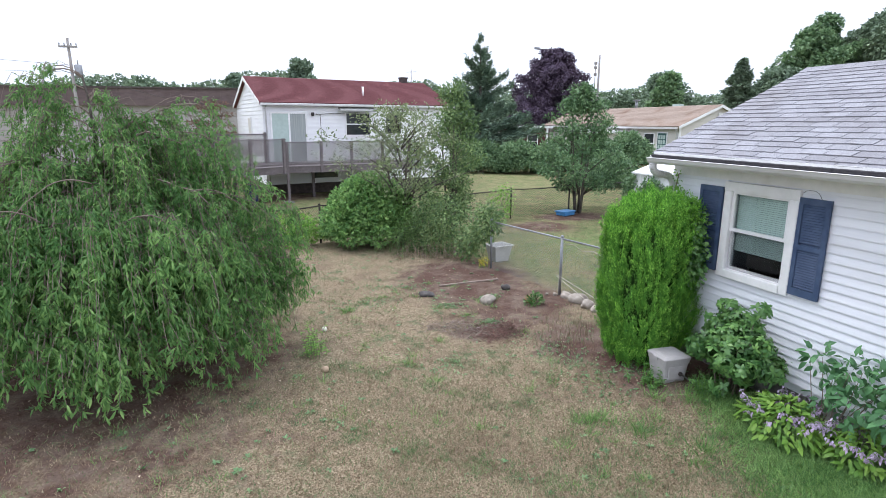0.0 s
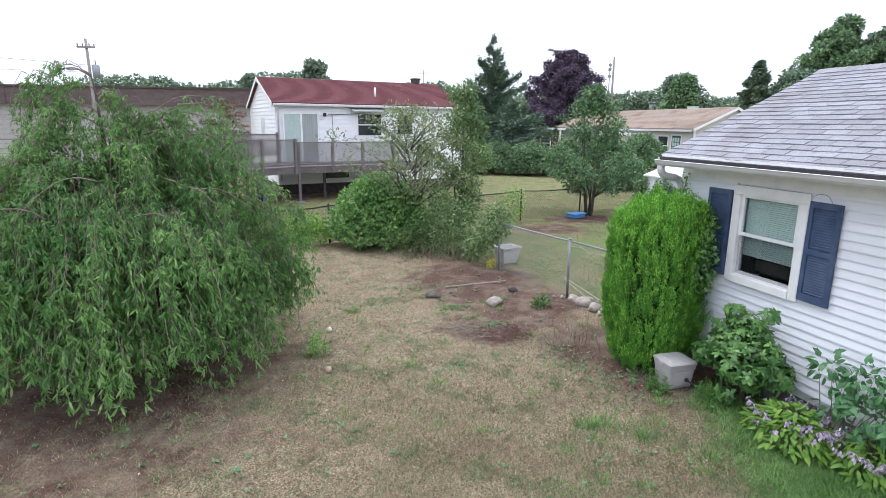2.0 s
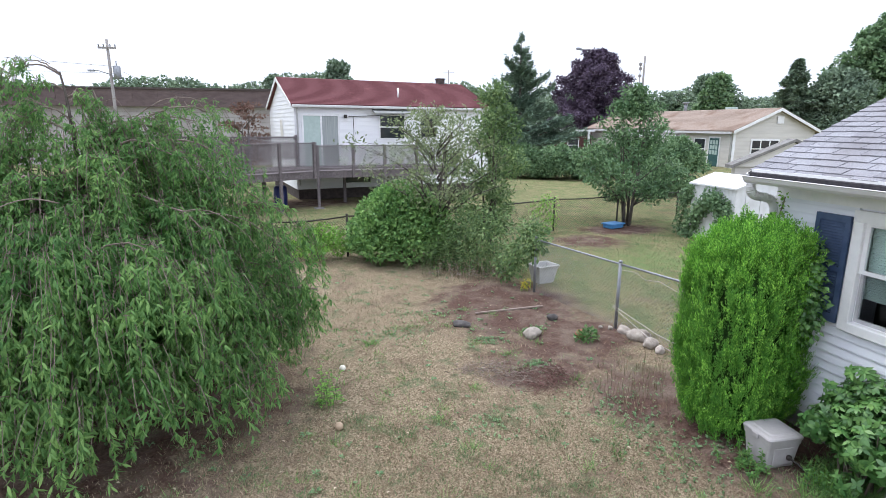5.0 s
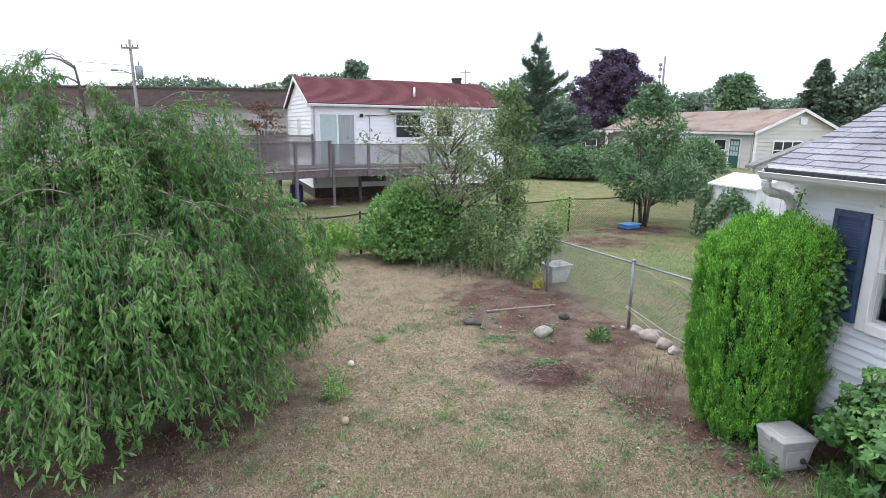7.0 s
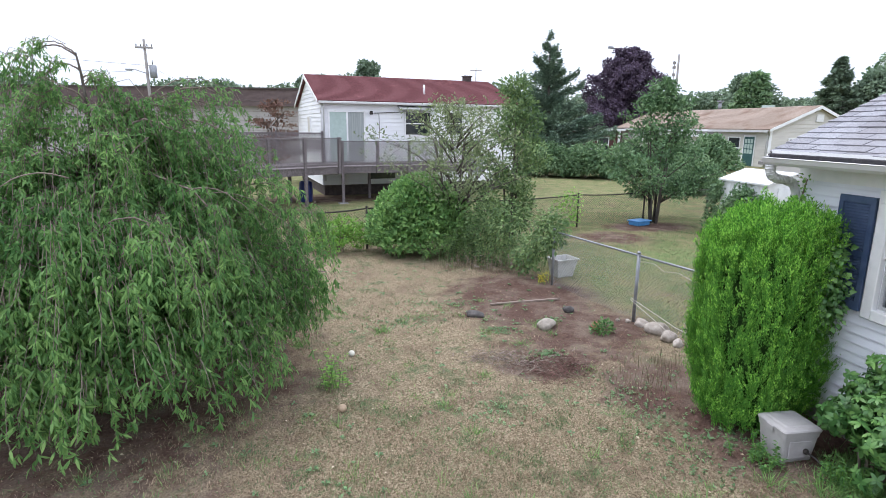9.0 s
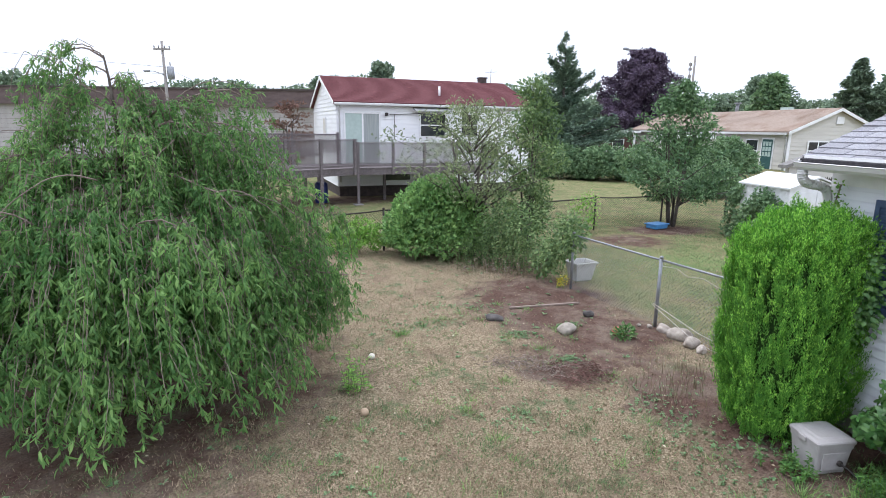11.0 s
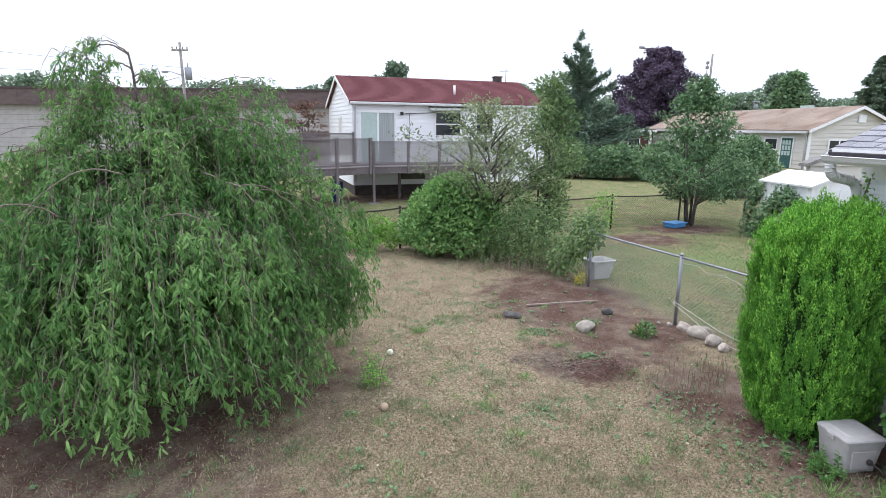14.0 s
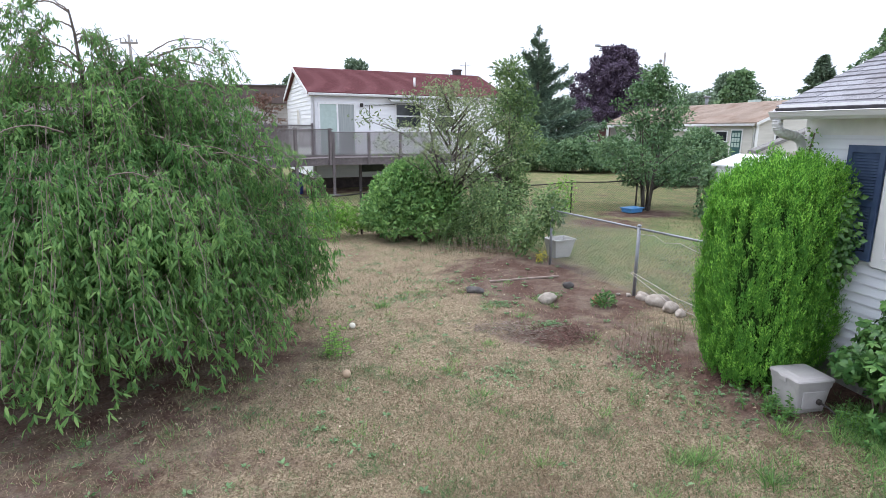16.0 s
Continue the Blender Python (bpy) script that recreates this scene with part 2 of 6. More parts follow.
YELLOW = mat("yellow_petal", (0.62, 0.50, 0.02), (0.75, 0.62, 0.05), 5, 0.6)


# ---- ground material: dry lawn, bare soil, greener grass by the house ----
def ground_material():
    m = bpy.data.materials.new("dry_lawn")
    m.use_nodes = True
    n, l = m.node_tree.nodes, m.node_tree.links
    p = n["Principled BSDF"]
    co = n.new("ShaderNodeTexCoord")

    def tex(scale, det=6.0, rough=0.65):
        t = n.new("ShaderNodeTexNoise")
        t.inputs["Scale"].default_value, t.inputs["Detail"].default_value, t.inputs["Roughness"].default_value = scale, det, rough
        l.new(co.outputs["Object"], t.inputs["Vector"])
        return t.outputs["Fac"]

    def ramp(fac, a, b, p0=0.35, p1=0.65):
        r = n.new("ShaderNodeValToRGB")
        r.color_ramp.elements[0].color, r.color_ramp.elements[1].color = (*a, 1), (*b, 1)
        r.color_ramp.elements[0].position, r.color_ramp.elements[1].position = p0, p1
        l.new(fac, r.inputs["Fac"])
        return r.outputs["Color"]

    def mix(fac, a, b):
        x = n.new("ShaderNodeMix")
        x.data_type = "RGBA"
        l.new(fac, x.inputs["Factor"])
        l.new(a, x.inputs["A"])
        l.new(b, x.inputs["B"])
        return x.outputs["Result"]

    def rng(fac, a, b, to=(0, 1)):
        r = n.new("ShaderNodeMapRange")
        r.inputs["From Min"].default_value, r.inputs["From Max"].default_value = a, b
        r.inputs["To Min"].default_value, r.inputs["To Max"].default_value = to
        l.new(fac, r.inputs["Value"])
        return r.outputs["Result"]

    straw = ramp(tex(42), (0.122, 0.093, 0.058), (0.42, 0.342, 0.240), 0.39, 0.62)
    green = ramp(tex(36), (0.060, 0.080, 0.040), (0.20, 0.225, 0.125), 0.39, 0.62)
    brown = ramp(tex(30), (0.080, 0.052, 0.040), (0.215, 0.150, 0.112), 0.38, 0.64)
    c = mix(rng(tex(1.9, 10, 0.7), 0.53, 0.63), straw, green)
    c = mix(rng(tex(1.1, 10, 0.7), 0.52, 0.62, (0, 0.55)), c, brown)
    att = n.new("ShaderNodeVertexColor")
    att.layer_name = "cover"
    sep = n.new("ShaderNodeSeparateColor")
    l.new(att.outputs["Color"], sep.inputs["Color"])
    yard = mix(rng(tex(1.3, 10, 0.75), 0.44, 0.58), ramp(tex(30), (0.135, 0.125, 0.062), (0.33, 0.30, 0.165), 0.38, 0.63), ramp(tex(26), (0.075, 0.105, 0.042), (0.205, 0.245, 0.105), 0.38, 0.63))
    yard = mix(rng(tex(0.55, 9, 0.75), 0.55, 0.66, (0, 0.7)), yard, brown)
    c = mix(sep.outputs["Blue"], c, yard)
    soil = mix(rng(tex(1.7, 8), 0.45, 0.62), ramp(tex(24, 9, 0.75), (0.055, 0.032, 0.026), (0.165, 0.102, 0.084), 0.36, 0.68), ramp(tex(40, 9, 0.75), (0.105, 0.078, 0.062), (0.27, 0.205, 0.165), 0.36, 0.68))
    edge = n.new("ShaderNodeMath")
    edge.operation = "MULTIPLY_ADD"
    l.new(tex(2.6, 9, 0.7), edge.inputs[0])
    edge.inputs[1].default_value = 1.5
    l.new(sep.outputs["Red"], edge.inputs[2])
    c = mix(rng(edge.outputs["Value"], 1.02, 1.42), c, soil)
    edge2 = n.new("ShaderNodeMath")
    edge2.operation = "MULTIPLY_ADD"
    l.new(tex(4), edge2.inputs[0])
    edge2.inputs[1].default_value = 0.8
    l.new(sep.outputs["Green"], edge2.inputs[2])
    lush = ramp(tex(34), (0.085, 0.140, 0.048), (0.22, 0.30, 0.12))
    c = mix(rng(edge2.outputs["Value"], 0.72, 1.05), c, lush)
    thatch = ramp(tex(22, 8, 0.75), (0.060, 0.037, 0.023), (0.19, 0.122, 0.076), 0.36, 0.66)
    c = mix(rng(tex(8.5, 9, 0.72), 0.53, 0.66, (0, 0.62)), c, thatch)
    l.new(c, p.inputs["Base Color"])
    p.inputs["Roughness"].default_value = 1.0
    p.inputs["Specular IOR Level"].default_value = 0.1
    b = n.new("ShaderNodeBump")
    b.inputs["Strength"].default_value, b.inputs["Distance"].default_value = 0.9, 0.03
    l.new(tex(26, 8, 0.75), b.inputs["Height"])
    l.new(b.outputs["Normal"], p.inputs["Normal"])
    return m


GROUND = ground_material()


# ---- mesh tools ----
def obj(name, bm, material, parent=None, label="", m=None):
    me = bpy.data.meshes.new(name)
    bm.to_mesh(me)
    bm.free()
    me.materials.append(material)
    ob = new(name, me)
    if m is not None:
        ob.matrix_basis = m
    if parent is not None:
        ob.parent = parent
    if label:
        ob["label"] = label
    return ob


def part(name, bm, material, parent, label=""):
    return obj(name, bm, material, parent, label)


def thing(name, m, label, category, group="", kind=""):
    return tagged_at(new(name), m, label, category, group, kind)


def tagged_at(ob, m, label, category, group="", kind=""):
    ob.matrix_basis = m
    return tagged(ob, label, category, group, kind)


def add_box(bm, x0, x1, y0, y1, z0, z1, bevel=0.0, m=None):
    vs = [bm.verts.new((x, y, z)) for z in (z0, z1) for y in (y0, y1) for x in (x0, x1)]
    fs = [bm.faces.new([vs[i] for i in q]) for q in ((0, 2, 3, 1), (4, 5, 7, 6), (0, 1, 5, 4), (2, 6, 7, 3), (0, 4, 6, 2), (1, 3, 7, 5))]
    if bevel:
        es = list({e for f in fs for e in f.edges})
        r = bmesh.ops.bevel(bm, geom=es, offset=bevel, segments=1, affect="EDGES")
        vs = list({v for f in r["faces"] for v in f.verts} | {v for v in vs if v.is_valid})
    if m is not None:
        bmesh.ops.transform(bm, matrix=m, verts=vs)
    return vs


def box(*a, **k):
    bm = bmesh.new()
    add_box(bm, *a, **k)
    return bm


def add_tube(bm, pts, radii, sides=6, cap=True):
    pts = [Vector(p) for p in pts]
    if not hasattr(radii, "__len__"):
        radii = [radii] * len(pts)
    rings = []
    for i, p in enumerate(pts):
        d = (pts[min(i + 1, len(pts) - 1)] - pts[max(i - 1, 0)]).normalized()
        a = d.cross(Vector((0.31, 0.17, 1)) if abs(d.z) < 0.93 else Vector((1, 0.1, 0))).normalized()
        b = d.cross(a)
        rings.append([bm.verts.new(p + (a * math.cos(k * 2 * math.pi / sides) + b * math.sin(k * 2 * math.pi / sides)) * radii[i]) for k in range(sides)])
    for r0, r1 in zip(rings, rings[1:]):
        for k in range(sides):
            f = bm.faces.new((r0[k], r0[(k + 1) % sides], r1[(k + 1) % sides], r1[k]))
            f.smooth = sides > 4
    if cap:
        bm.faces.new(rings[0][::-1])
        bm.faces.new(rings[-1])


def tube(pts, radii, sides=6):
    bm = bmesh.new()
    add_tube(bm, pts, radii, sides)
    return bm


def add_prism(bm, profile, y0, y1):
    """A profile in x, z, drawn out along y."""
    a = [bm.verts.new((x, y0, z)) for x, z in profile]
    b = [bm.verts.new((x, y1, z)) for x, z in profile]
    k = len(a)
    for i in range(k):
        bm.faces.new((a[i], a[(i + 1) % k], b[(i + 1) % k], b[i]))
    bm.faces.new(a[::-1])
    bm.faces.new(b)


def prism(profile, y0, y1):
    bm = bmesh.new()
    add_prism(bm, profile, y0, y1)
    bmesh.ops.recalc_face_normals(bm, faces=bm.faces[:])
    return bm


def raw(name, verts, faces, material, parent=None, label="", smooth=False):
    me = bpy.data.meshes.new(name)
    verts, faces = np.asarray(verts, dtype=np.float32), np.asarray(faces, dtype=np.int32)
    n, k = faces.shape
    me.vertices.add(len(verts))
    me.vertices.foreach_set("co", verts.ravel())
    me.loops.add(n * k)
    me.loops.foreach_set("vertex_index", faces.ravel())
    me.polygons.add(n)
    me.polygons.foreach_set("loop_start", np.arange(0, n * k, k, dtype=np.int32))
    me.update(calc_edges=True)
    me.materials.append(material)
    ob = new(name, me)
    if parent is not None:
        ob.parent = parent
    if label:
        ob["label"] = label
    return ob


def unit(v):
    return v / np.maximum(np.linalg.norm(v, axis=1, keepdims=True), 1e-9)


def leaves(name, at, way, facing, length, width, material, parent=None, label="", fold=0.25):
    """Folded, pointed leaves: each at a place, growing its way, its upper side facing outward."""
    n = len(at)
    way = unit(way)
    side = unit(np.cross(way, facing))
    up = np.cross(side, way)
    length, width = np.broadcast_to(length, n)[:, None], np.broadcast_to(width, n)[:, None]
    mid = at + way * length * 0.45 + up * width * fold
    v = np.stack([at, mid - side * width * 0.5, at + way * length - up * length * 0.12, mid + side * width * 0.5], axis=1).reshape(-1, 3)
    # the rib lies lower than the edges
    i = np.arange(n)[:, None] * 4
    f = np.concatenate([i + np.array([[0, 2, 1]]), i + np.array([[0, 3, 2]])], axis=0)
    return raw(name, v, f, material, parent, label)


def fine_leaves(name, at, way, facing, length, width, material, parent=None, label="", bend=0.25):
    """Six-cornered leaves that arch over towards the tip."""
    n = len(at)
    way = unit(way)
    side = unit(np.cross(way, facing))
    up = np.cross(side, way)
    length, width = np.broadcast_to(length, n)[:, None], np.broadcast_to(width, n)[:, None]

    def at_(f, w, b):
        return at + way * length * f - up * length * b + side * width * w
    v = np.stack([at, at_(0.32, 0.42, -0.03), at_(0.68, 0.36, bend * 0.35), at_(1.0, 0.0, bend), at_(0.68, -0.36, bend * 0.35), at_(0.32, -0.42, -0.03)], axis=1).reshape(-1, 3)
    i = np.arange(n)[:, None] * 6
    f = np.concatenate([i + np.array([[0, 1, 5]]), i + np.array([[1, 2, 5]]), i + np.array([[5, 2, 4]]), i + np.array([[2, 3, 4]])], axis=0)
    return raw(name, v, f, material, parent, label)


def ball_points(rng, n):
    return unit(rng.normal(size=(n, 3)))


def clump_leaves(rng, clumps, per, shell=0.45):
    """Places and outward ways in a shell of lumpy balls."""
    P, D = [], []
    for (c, r) in clumps:
        r = np.asarray(r) * np.ones(3)
        k = max(4, int(per * float(np.mean(r)) ** 2))
        d = ball_points(rng, k)
        s = 1 - shell * rng.random((k, 1)) ** 1.5
        P.append(np.asarray(c) + d * r * s)
        D.append(d)
    return np.concatenate(P), np.concatenate(D)


def jitter(rng, d, amount):
    return unit(d + rng.normal(size=d.shape) * amount)


# ---- ground: one sheet to the horizon ----
def ground_height(x, y):
    def ramp(v, a, b):
        t = np.clip((v - a) / (b - a), 0, 1)
        return t * t * (3 - 2 * t)
    near = np.exp(-((x - 2) ** 2 + (y - 8) ** 2) / 700)
    bank = 0.21 * ramp(x, 4.5, 5.9) * (1 - ramp(y, 5.0, 8.5)) + 1.0 * ramp(x, 19, 27) * ramp(y, 14, 24)
    return bank + near * (0.020 * np.sin(x * 1.3 + 0.4) * np.cos(y * 1.1) + 0.012 * np.sin(x * 3.1 + y * 2.3))


def ground_z(x, y):
    return float(ground_height(np.float64(x), np.float64(y)))


def soil_shade_cover(x, y):
    def spot(cx, cy, rx, ry, turn=0.0):
        c, s = math.cos(turn), math.sin(turn)
        u, v = ((x - cx) * c + (y - cy) * s) / rx, (-(x - cx) * s + (y - cy) * c) / ry
        return np.clip(1.5 - np.sqrt(u * u + v * v), 0, 1) / 1.1
    return np.clip(np.maximum.reduce([
        spot(5.2, 10.6, 1.5, 2.0, -0.2), 0.95 * spot(5.7, 8.9, 1.3, 1.0), 0.9 * spot(4.5, 7.5, 0.9, 0.5), 0.9 * spot(5.4, 6.4, 0.7, 0.9), 0.95 * spot(5.6, 5.0, 0.6, 0.9), 0.95 * spot(5.9, 5.9, 0.8, 1.4), 0.7 * spot(5.0, 8.0, 1.5, 1.2),
        # the 0.66 spot is brown earth plus the weeping tree's shade on grass
        0.92 * spot(-1.6, 8.0, 2.7, 2.7), 0.66 * spot(-2.2, 5.4, 3.2, 1.6), spot(12.4, 17.6, 1.6, 0.9), 0.8 * spot(10.2, 16.0, 1.4, 1.1), spot(6.3, 4.6, 0.7, 1.6),
        # no bare soil here: this spot paints the shade below the deck
        0.8 * spot(1.5, 26.9, 3.6, 1.6)]), 0, 1)


def lush_cover(x, y):
    a = np.clip((x - (4.15 + (y - 2.0) * 0.42)) / 1.5, 0, 1) ** 1.4 * np.clip((4.9 - y) / 0.8, 0, 1) * np.clip((y + 3.0) / 2.0, 0, 1)
    b = 0.08 * np.clip(1.2 - np.hypot((x - 4.3) / 1.6, (y - 3.2) / 1.2), 0, 1)
    c = 0.50 * np.clip(1.2 - np.hypot((x - 10.5) / 3.4, (y - 13.2) / 3.2), 0, 1)
    return np.clip(np.maximum.reduce([a, b, c]), 0, 1)


def yard_cover(x, y):
    """The greener, longer grass of the yards beyond the fences."""
    fence = 7.42 + (5.78 - y) * 0.23
    return np.clip(np.maximum(np.clip((x - fence) / 0.5, 0, 1) * np.clip((y - 5.5) / 1.0, 0, 1), np.clip((y - (15.1 + 0.27 * x)) / 0.8, 0, 1)), 0, 1)


def steps(edges):
    return np.concatenate([np.arange(a, b, s) for a, b, s in edges] + [[edges[-1][1]]])


def build_ground():
    xs = steps([(-900, -120, 130), (-120, -20, 12), (-20, -7, 1.0), (-7, 16, 0.16), (16, 40, 1.0), (40, 140, 12), (140, 900, 130)])
    ys = steps([(-900, -60, 120), (-60, -8, 6), (-8, 0, 0.5), (0, 22, 0.16), (22, 50, 1.0), (50, 150, 12), (150, 1500, 150)])
    X, Y = np.meshgrid(xs, ys)
    v = np.stack([X, Y, ground_height(X, Y)], axis=-1).reshape(-1, 3)
    w = len(xs)
    i = (np.arange(len(ys) - 1)[:, None] * w + np.arange(w - 1)[None, :]).ravel()
    ob = raw("ground", v, np.stack([i, i + 1, i + w + 1, i + w], axis=1), GROUND)
    ob.data.shade_smooth()
    col = ob.data.color_attributes.new("cover", "FLOAT_COLOR", "POINT")
    c = np.zeros((len(v), 4), dtype=np.float32)
    c[:, 0], c[:, 1], c[:, 2], c[:, 3] = soil_shade_cover(v[:, 0], v[:, 1]), lush_cover(v[:, 0], v[:, 1]), yard_cover(v[:, 0], v[:, 1]), 1
    col.data.foreach_set("color", c.ravel())
    tagged(ob, "dry patchy lawn with bare brown soil", "ground", kind="structure")


build_ground()


# ---- the near house: white clapboards, one window with blue shutters, grey shingle roof ----
WX, HY0, HY1 = 6.5, -7.0, 5.70
EAVE_Z, RIDGE_X, RIDGE_Z = 3.10, 8.95, 4.37
WIN_Y0, WIN_Y1, WIN_Z0, WIN_Z1 = 3.69, 4.75, 1.56, 2.81


def near_house():
    h = thing("house", pose(0, 0, 0), "white clapboard bungalow with grey shingle roof and navy shutters", "house")
    wall = box(WX + 0.03, WX + 0.18, WIN_Y1 - 0.06, HY1, 0.45, EAVE_Z - 0.05)
    add_box(wall, WX + 0.03, WX + 0.18, HY0, WIN_Y0 + 0.06, 0.45, EAVE_Z - 0.05)
    add_box(wall, WX + 0.03, WX + 0.18, WIN_Y0 + 0.06, WIN_Y1 - 0.06, 0.45, WIN_Z0 + 0.06)
    add_box(wall, WX + 0.03, WX + 0.18, WIN_Y0 + 0.06, WIN_Y1 - 0.06, WIN_Z1 - 0.06, EAVE_Z - 0.05)
    far = 2 * RIDGE_X - WX
    add_box(wall, WX + 0.18, far, HY1 - 0.15, HY1, 0.45, EAVE_Z - 0.05)
    add_box(wall, WX + 0.18, far, HY0, HY0 + 0.15, 0.45, EAVE_Z - 0.05)
    add_box(wall, far - 0.15, far, HY0 + 0.15, HY1 - 0.15, 0.45, EAVE_Z - 0.05)
    part("wall", wall, SIDING, h)
    gable = bmesh.new()
    add_prism(gable, [(WX, EAVE_Z - 0.05), (far, EAVE_Z - 0.05), (RIDGE_X, RIDGE_Z - 0.12)], HY1 - 0.15, HY1)
    part("gable", gable, SIDING, h)
    part("foundation", box(WX + 0.06, far - 0.03, HY0 + 0.05, HY1 - 0.04, -0.3, 0.56), CONCRETE, h, "shaded grey concrete foundation")
    # lapped clapboards, cut round the window
    lap = 0.1016
    z = 0.55
    while z < EAVE_Z - 0.25:
        spans = [(HY0, HY1 + 0.02)]
        if z + lap > WIN_Z0 + 0.02 and z < WIN_Z1 - 0.02:
            spans = [(HY0, WIN_Y0 + 0.02), (WIN_Y1 - 0.02, HY1 + 0.02)]
        for y0, y1 in spans:
            part("clapboard", prism([(WX - 0.006, z), (WX - 0.006, z + 0.014), (WX + 0.014, z + lap + 0.01), (WX + 0.031, z + lap + 0.01), (WX + 0.031, z)], y0, y1), SIDING, h)
        z += lap
    part("frieze_board", box(WX - 0.012, WX + 0.03, HY0, HY1 + 0.02, EAVE_Z - 0.27, EAVE_Z - 0.08), WHITE, h)
    part("corner_post", box(WX - 0.022, WX + 0.06, HY1 - 0.05, HY1 + 0.028, 0.5, EAVE_Z - 0.27), WHITE, h)
    part("soffit", box(6.14, WX, HY0, HY1 + 0.06, EAVE_Z - 0.08, EAVE_Z - 0.055), WHITE, h)
    part("fascia", box(6.14, 6.165, HY0, HY1 + 0.07, EAVE_Z - 0.11, EAVE_Z + 0.04), WHITE, h)
    GZ = EAVE_Z - 0.04
    gut = prism([(6.137, GZ + 0.03), (6.137, GZ - 0.075), (6.075, GZ - 0.075), (6.045, GZ - 0.045), (6.028, GZ - 0.005), (6.020, GZ + 0.004), (6.030, GZ + 0.010),
                 (6.040, GZ - 0.005), (6.08, GZ - 0.06), (6.125, GZ - 0.06), (6.127, GZ + 0.03)], HY0, HY1 + 0.08)
    part("gutter_strip", prism([(6.05, GZ - 0.02), (6.09, GZ - 0.055), (6.123, GZ - 0.055), (6.123, GZ - 0.005)], HY0 + 0.05, HY1 + 0.07), TAR, h, "dark strip lying in the gutter")
    gutter = part("gutter", gut, GUTTER, h, "dented white metal gutter")
    part("end_cap", prism([(6.137, GZ + 0.03), (6.137, GZ - 0.075), (6.075, GZ - 0.075), (6.045, GZ - 0.045), (6.02, GZ + 0.004)], HY1 + 0.08, HY1 + 0.083), GUTTER, gutter)
    bend = [(6.10, 5.72, EAVE_Z - 0.115), (6.10, 5.72, EAVE_Z - 0.17), (6.12, 5.72, EAVE_Z - 0.22), (6.17, 5.72, EAVE_Z - 0.255), (6.24, 5.718, EAVE_Z - 0.27), (6.34, 5.715, EAVE_Z - 0.285), (6.42, 5.71, EAVE_Z - 0.32)]
    spout = tube(bend + [(6.45, 5.70, EAVE_Z - 0.42), (6.45, 5.70, 0.3), (6.40, 5.70, 0.12), (6.25, 5.70, 0.06)], [0.05] * 7 + [0.042] * 4, 10)
    elbow = part("downspout", spout, GUTTER, h, "white corrugated downspout")
    for a, b in zip(bend, bend[1:]):
        for f in (0.15, 0.65):
            c, e = Vector(a).lerp(Vector(b), f), Vector(a).lerp(Vector(b), f + 0.22)
            part("rib", tube([c, c.lerp(e, 0.5), e], [0.050, 0.056, 0.050], 10), GUTTER, elbow)
    # roof slabs, ridge cap, felt edge
    slope = (RIDGE_Z - EAVE_Z) / (RIDGE_X - 6.12)
    for side, nm in ((1, "roof"), (-1, "roof")):
        ex, rx = (6.12, RIDGE_X) if side == 1 else (2 * RIDGE_X - 6.12, RIDGE_X)
        part(nm, prism([(ex, EAVE_Z + 0.0), (rx, RIDGE_Z), (rx, RIDGE_Z - 0.12), (ex, EAVE_Z - 0.05)], HY0 - 0.1, HY1 + 0.10), TAR if side == 1 else SHINGLE_REST, h)
    part("rake_board", prism([(6.12, EAVE_Z - 0.06), (RIDGE_X, RIDGE_Z - 0.13), (RIDGE_X, RIDGE_Z - 0.015), (6.12, EAVE_Z - 0.012)], HY1 + 0.10, HY1 + 0.125), WHITE, h)
    # the window
    w = part("window", box(WX - 0.035, WX + 0.03, WIN_Y0, WIN_Y1, WIN_Z1 - 0.115, WIN_Z1), WHITE, h, "white framed sash window, half-lowered blind")
    for nm, b in (("casing", (WX - 0.035, WX + 0.03, WIN_Y0, WIN_Y0 + 0.115, WIN_Z0, WIN_Z1 - 0.115)), ("casing", (WX - 0.035, WX + 0.03, WIN_Y1 - 0.115, WIN_Y1, WIN_Z0, WIN_Z1 - 0.115)),
                  ("sill", (WX - 0.05, WX + 0.03, WIN_Y0 + 0.115, WIN_Y1 - 0.115, WIN_Z0, WIN_Z0 + 0.105))):
        part(nm, box(*b, bevel=0.008), WHITE, w)
    a0, a1, b0, b1 = WIN_Y0 + 0.115, WIN_Y1 - 0.115, WIN_Z0 + 0.105, WIN_Z1 - 0.115
    zm = 2.19
    for z0, z1, dx in ((b0, zm + 0.02, 0.045), (zm - 0.015, b1, 0.02)):
        x0, x1 = WX + dx - 0.02, WX + dx + 0.012
        sash = box(x0, x1, a0, a0 + 0.045, z0, z1)
        add_box(sash, x0, x1, a1 - 0.045, a1, z0, z1)
        add_box(sash, x0, x1, a0 + 0.045, a1 - 0.045, z0, z0 + 0.045)
        add_box(sash, x0, x1, a0 + 0.045, a1 - 0.045, z1 - 0.035, z1)
        part("sash", sash, WHITE, w)
        pane = part("pane", box(WX + dx - 0.006, WX + dx - 0.002, a0 + 0.04, a1 - 0.04, z0 + 0.04, z1 - 0.03), PANE, w)
        pane.visible_shadow = False
        if z0 == b0:
            screen = part("insect_screen", box(WX - 0.004, WX - 0.001, a0 + 0.03, a1 - 0.03, z0 + 0.02, z1 - 0.03), SCREEN, w, "dark insect screen over the lower sash")
            screen.visible_shadow = False
    blind = bmesh.new()
    zz = b1
    while zz > 1.93:
        add_box(blind, WX + 0.085, WX + 0.088, a0 + 0.02, a1 - 0.02, zz - 0.026, zz - 0.004, m=None)
        zz -= 0.025
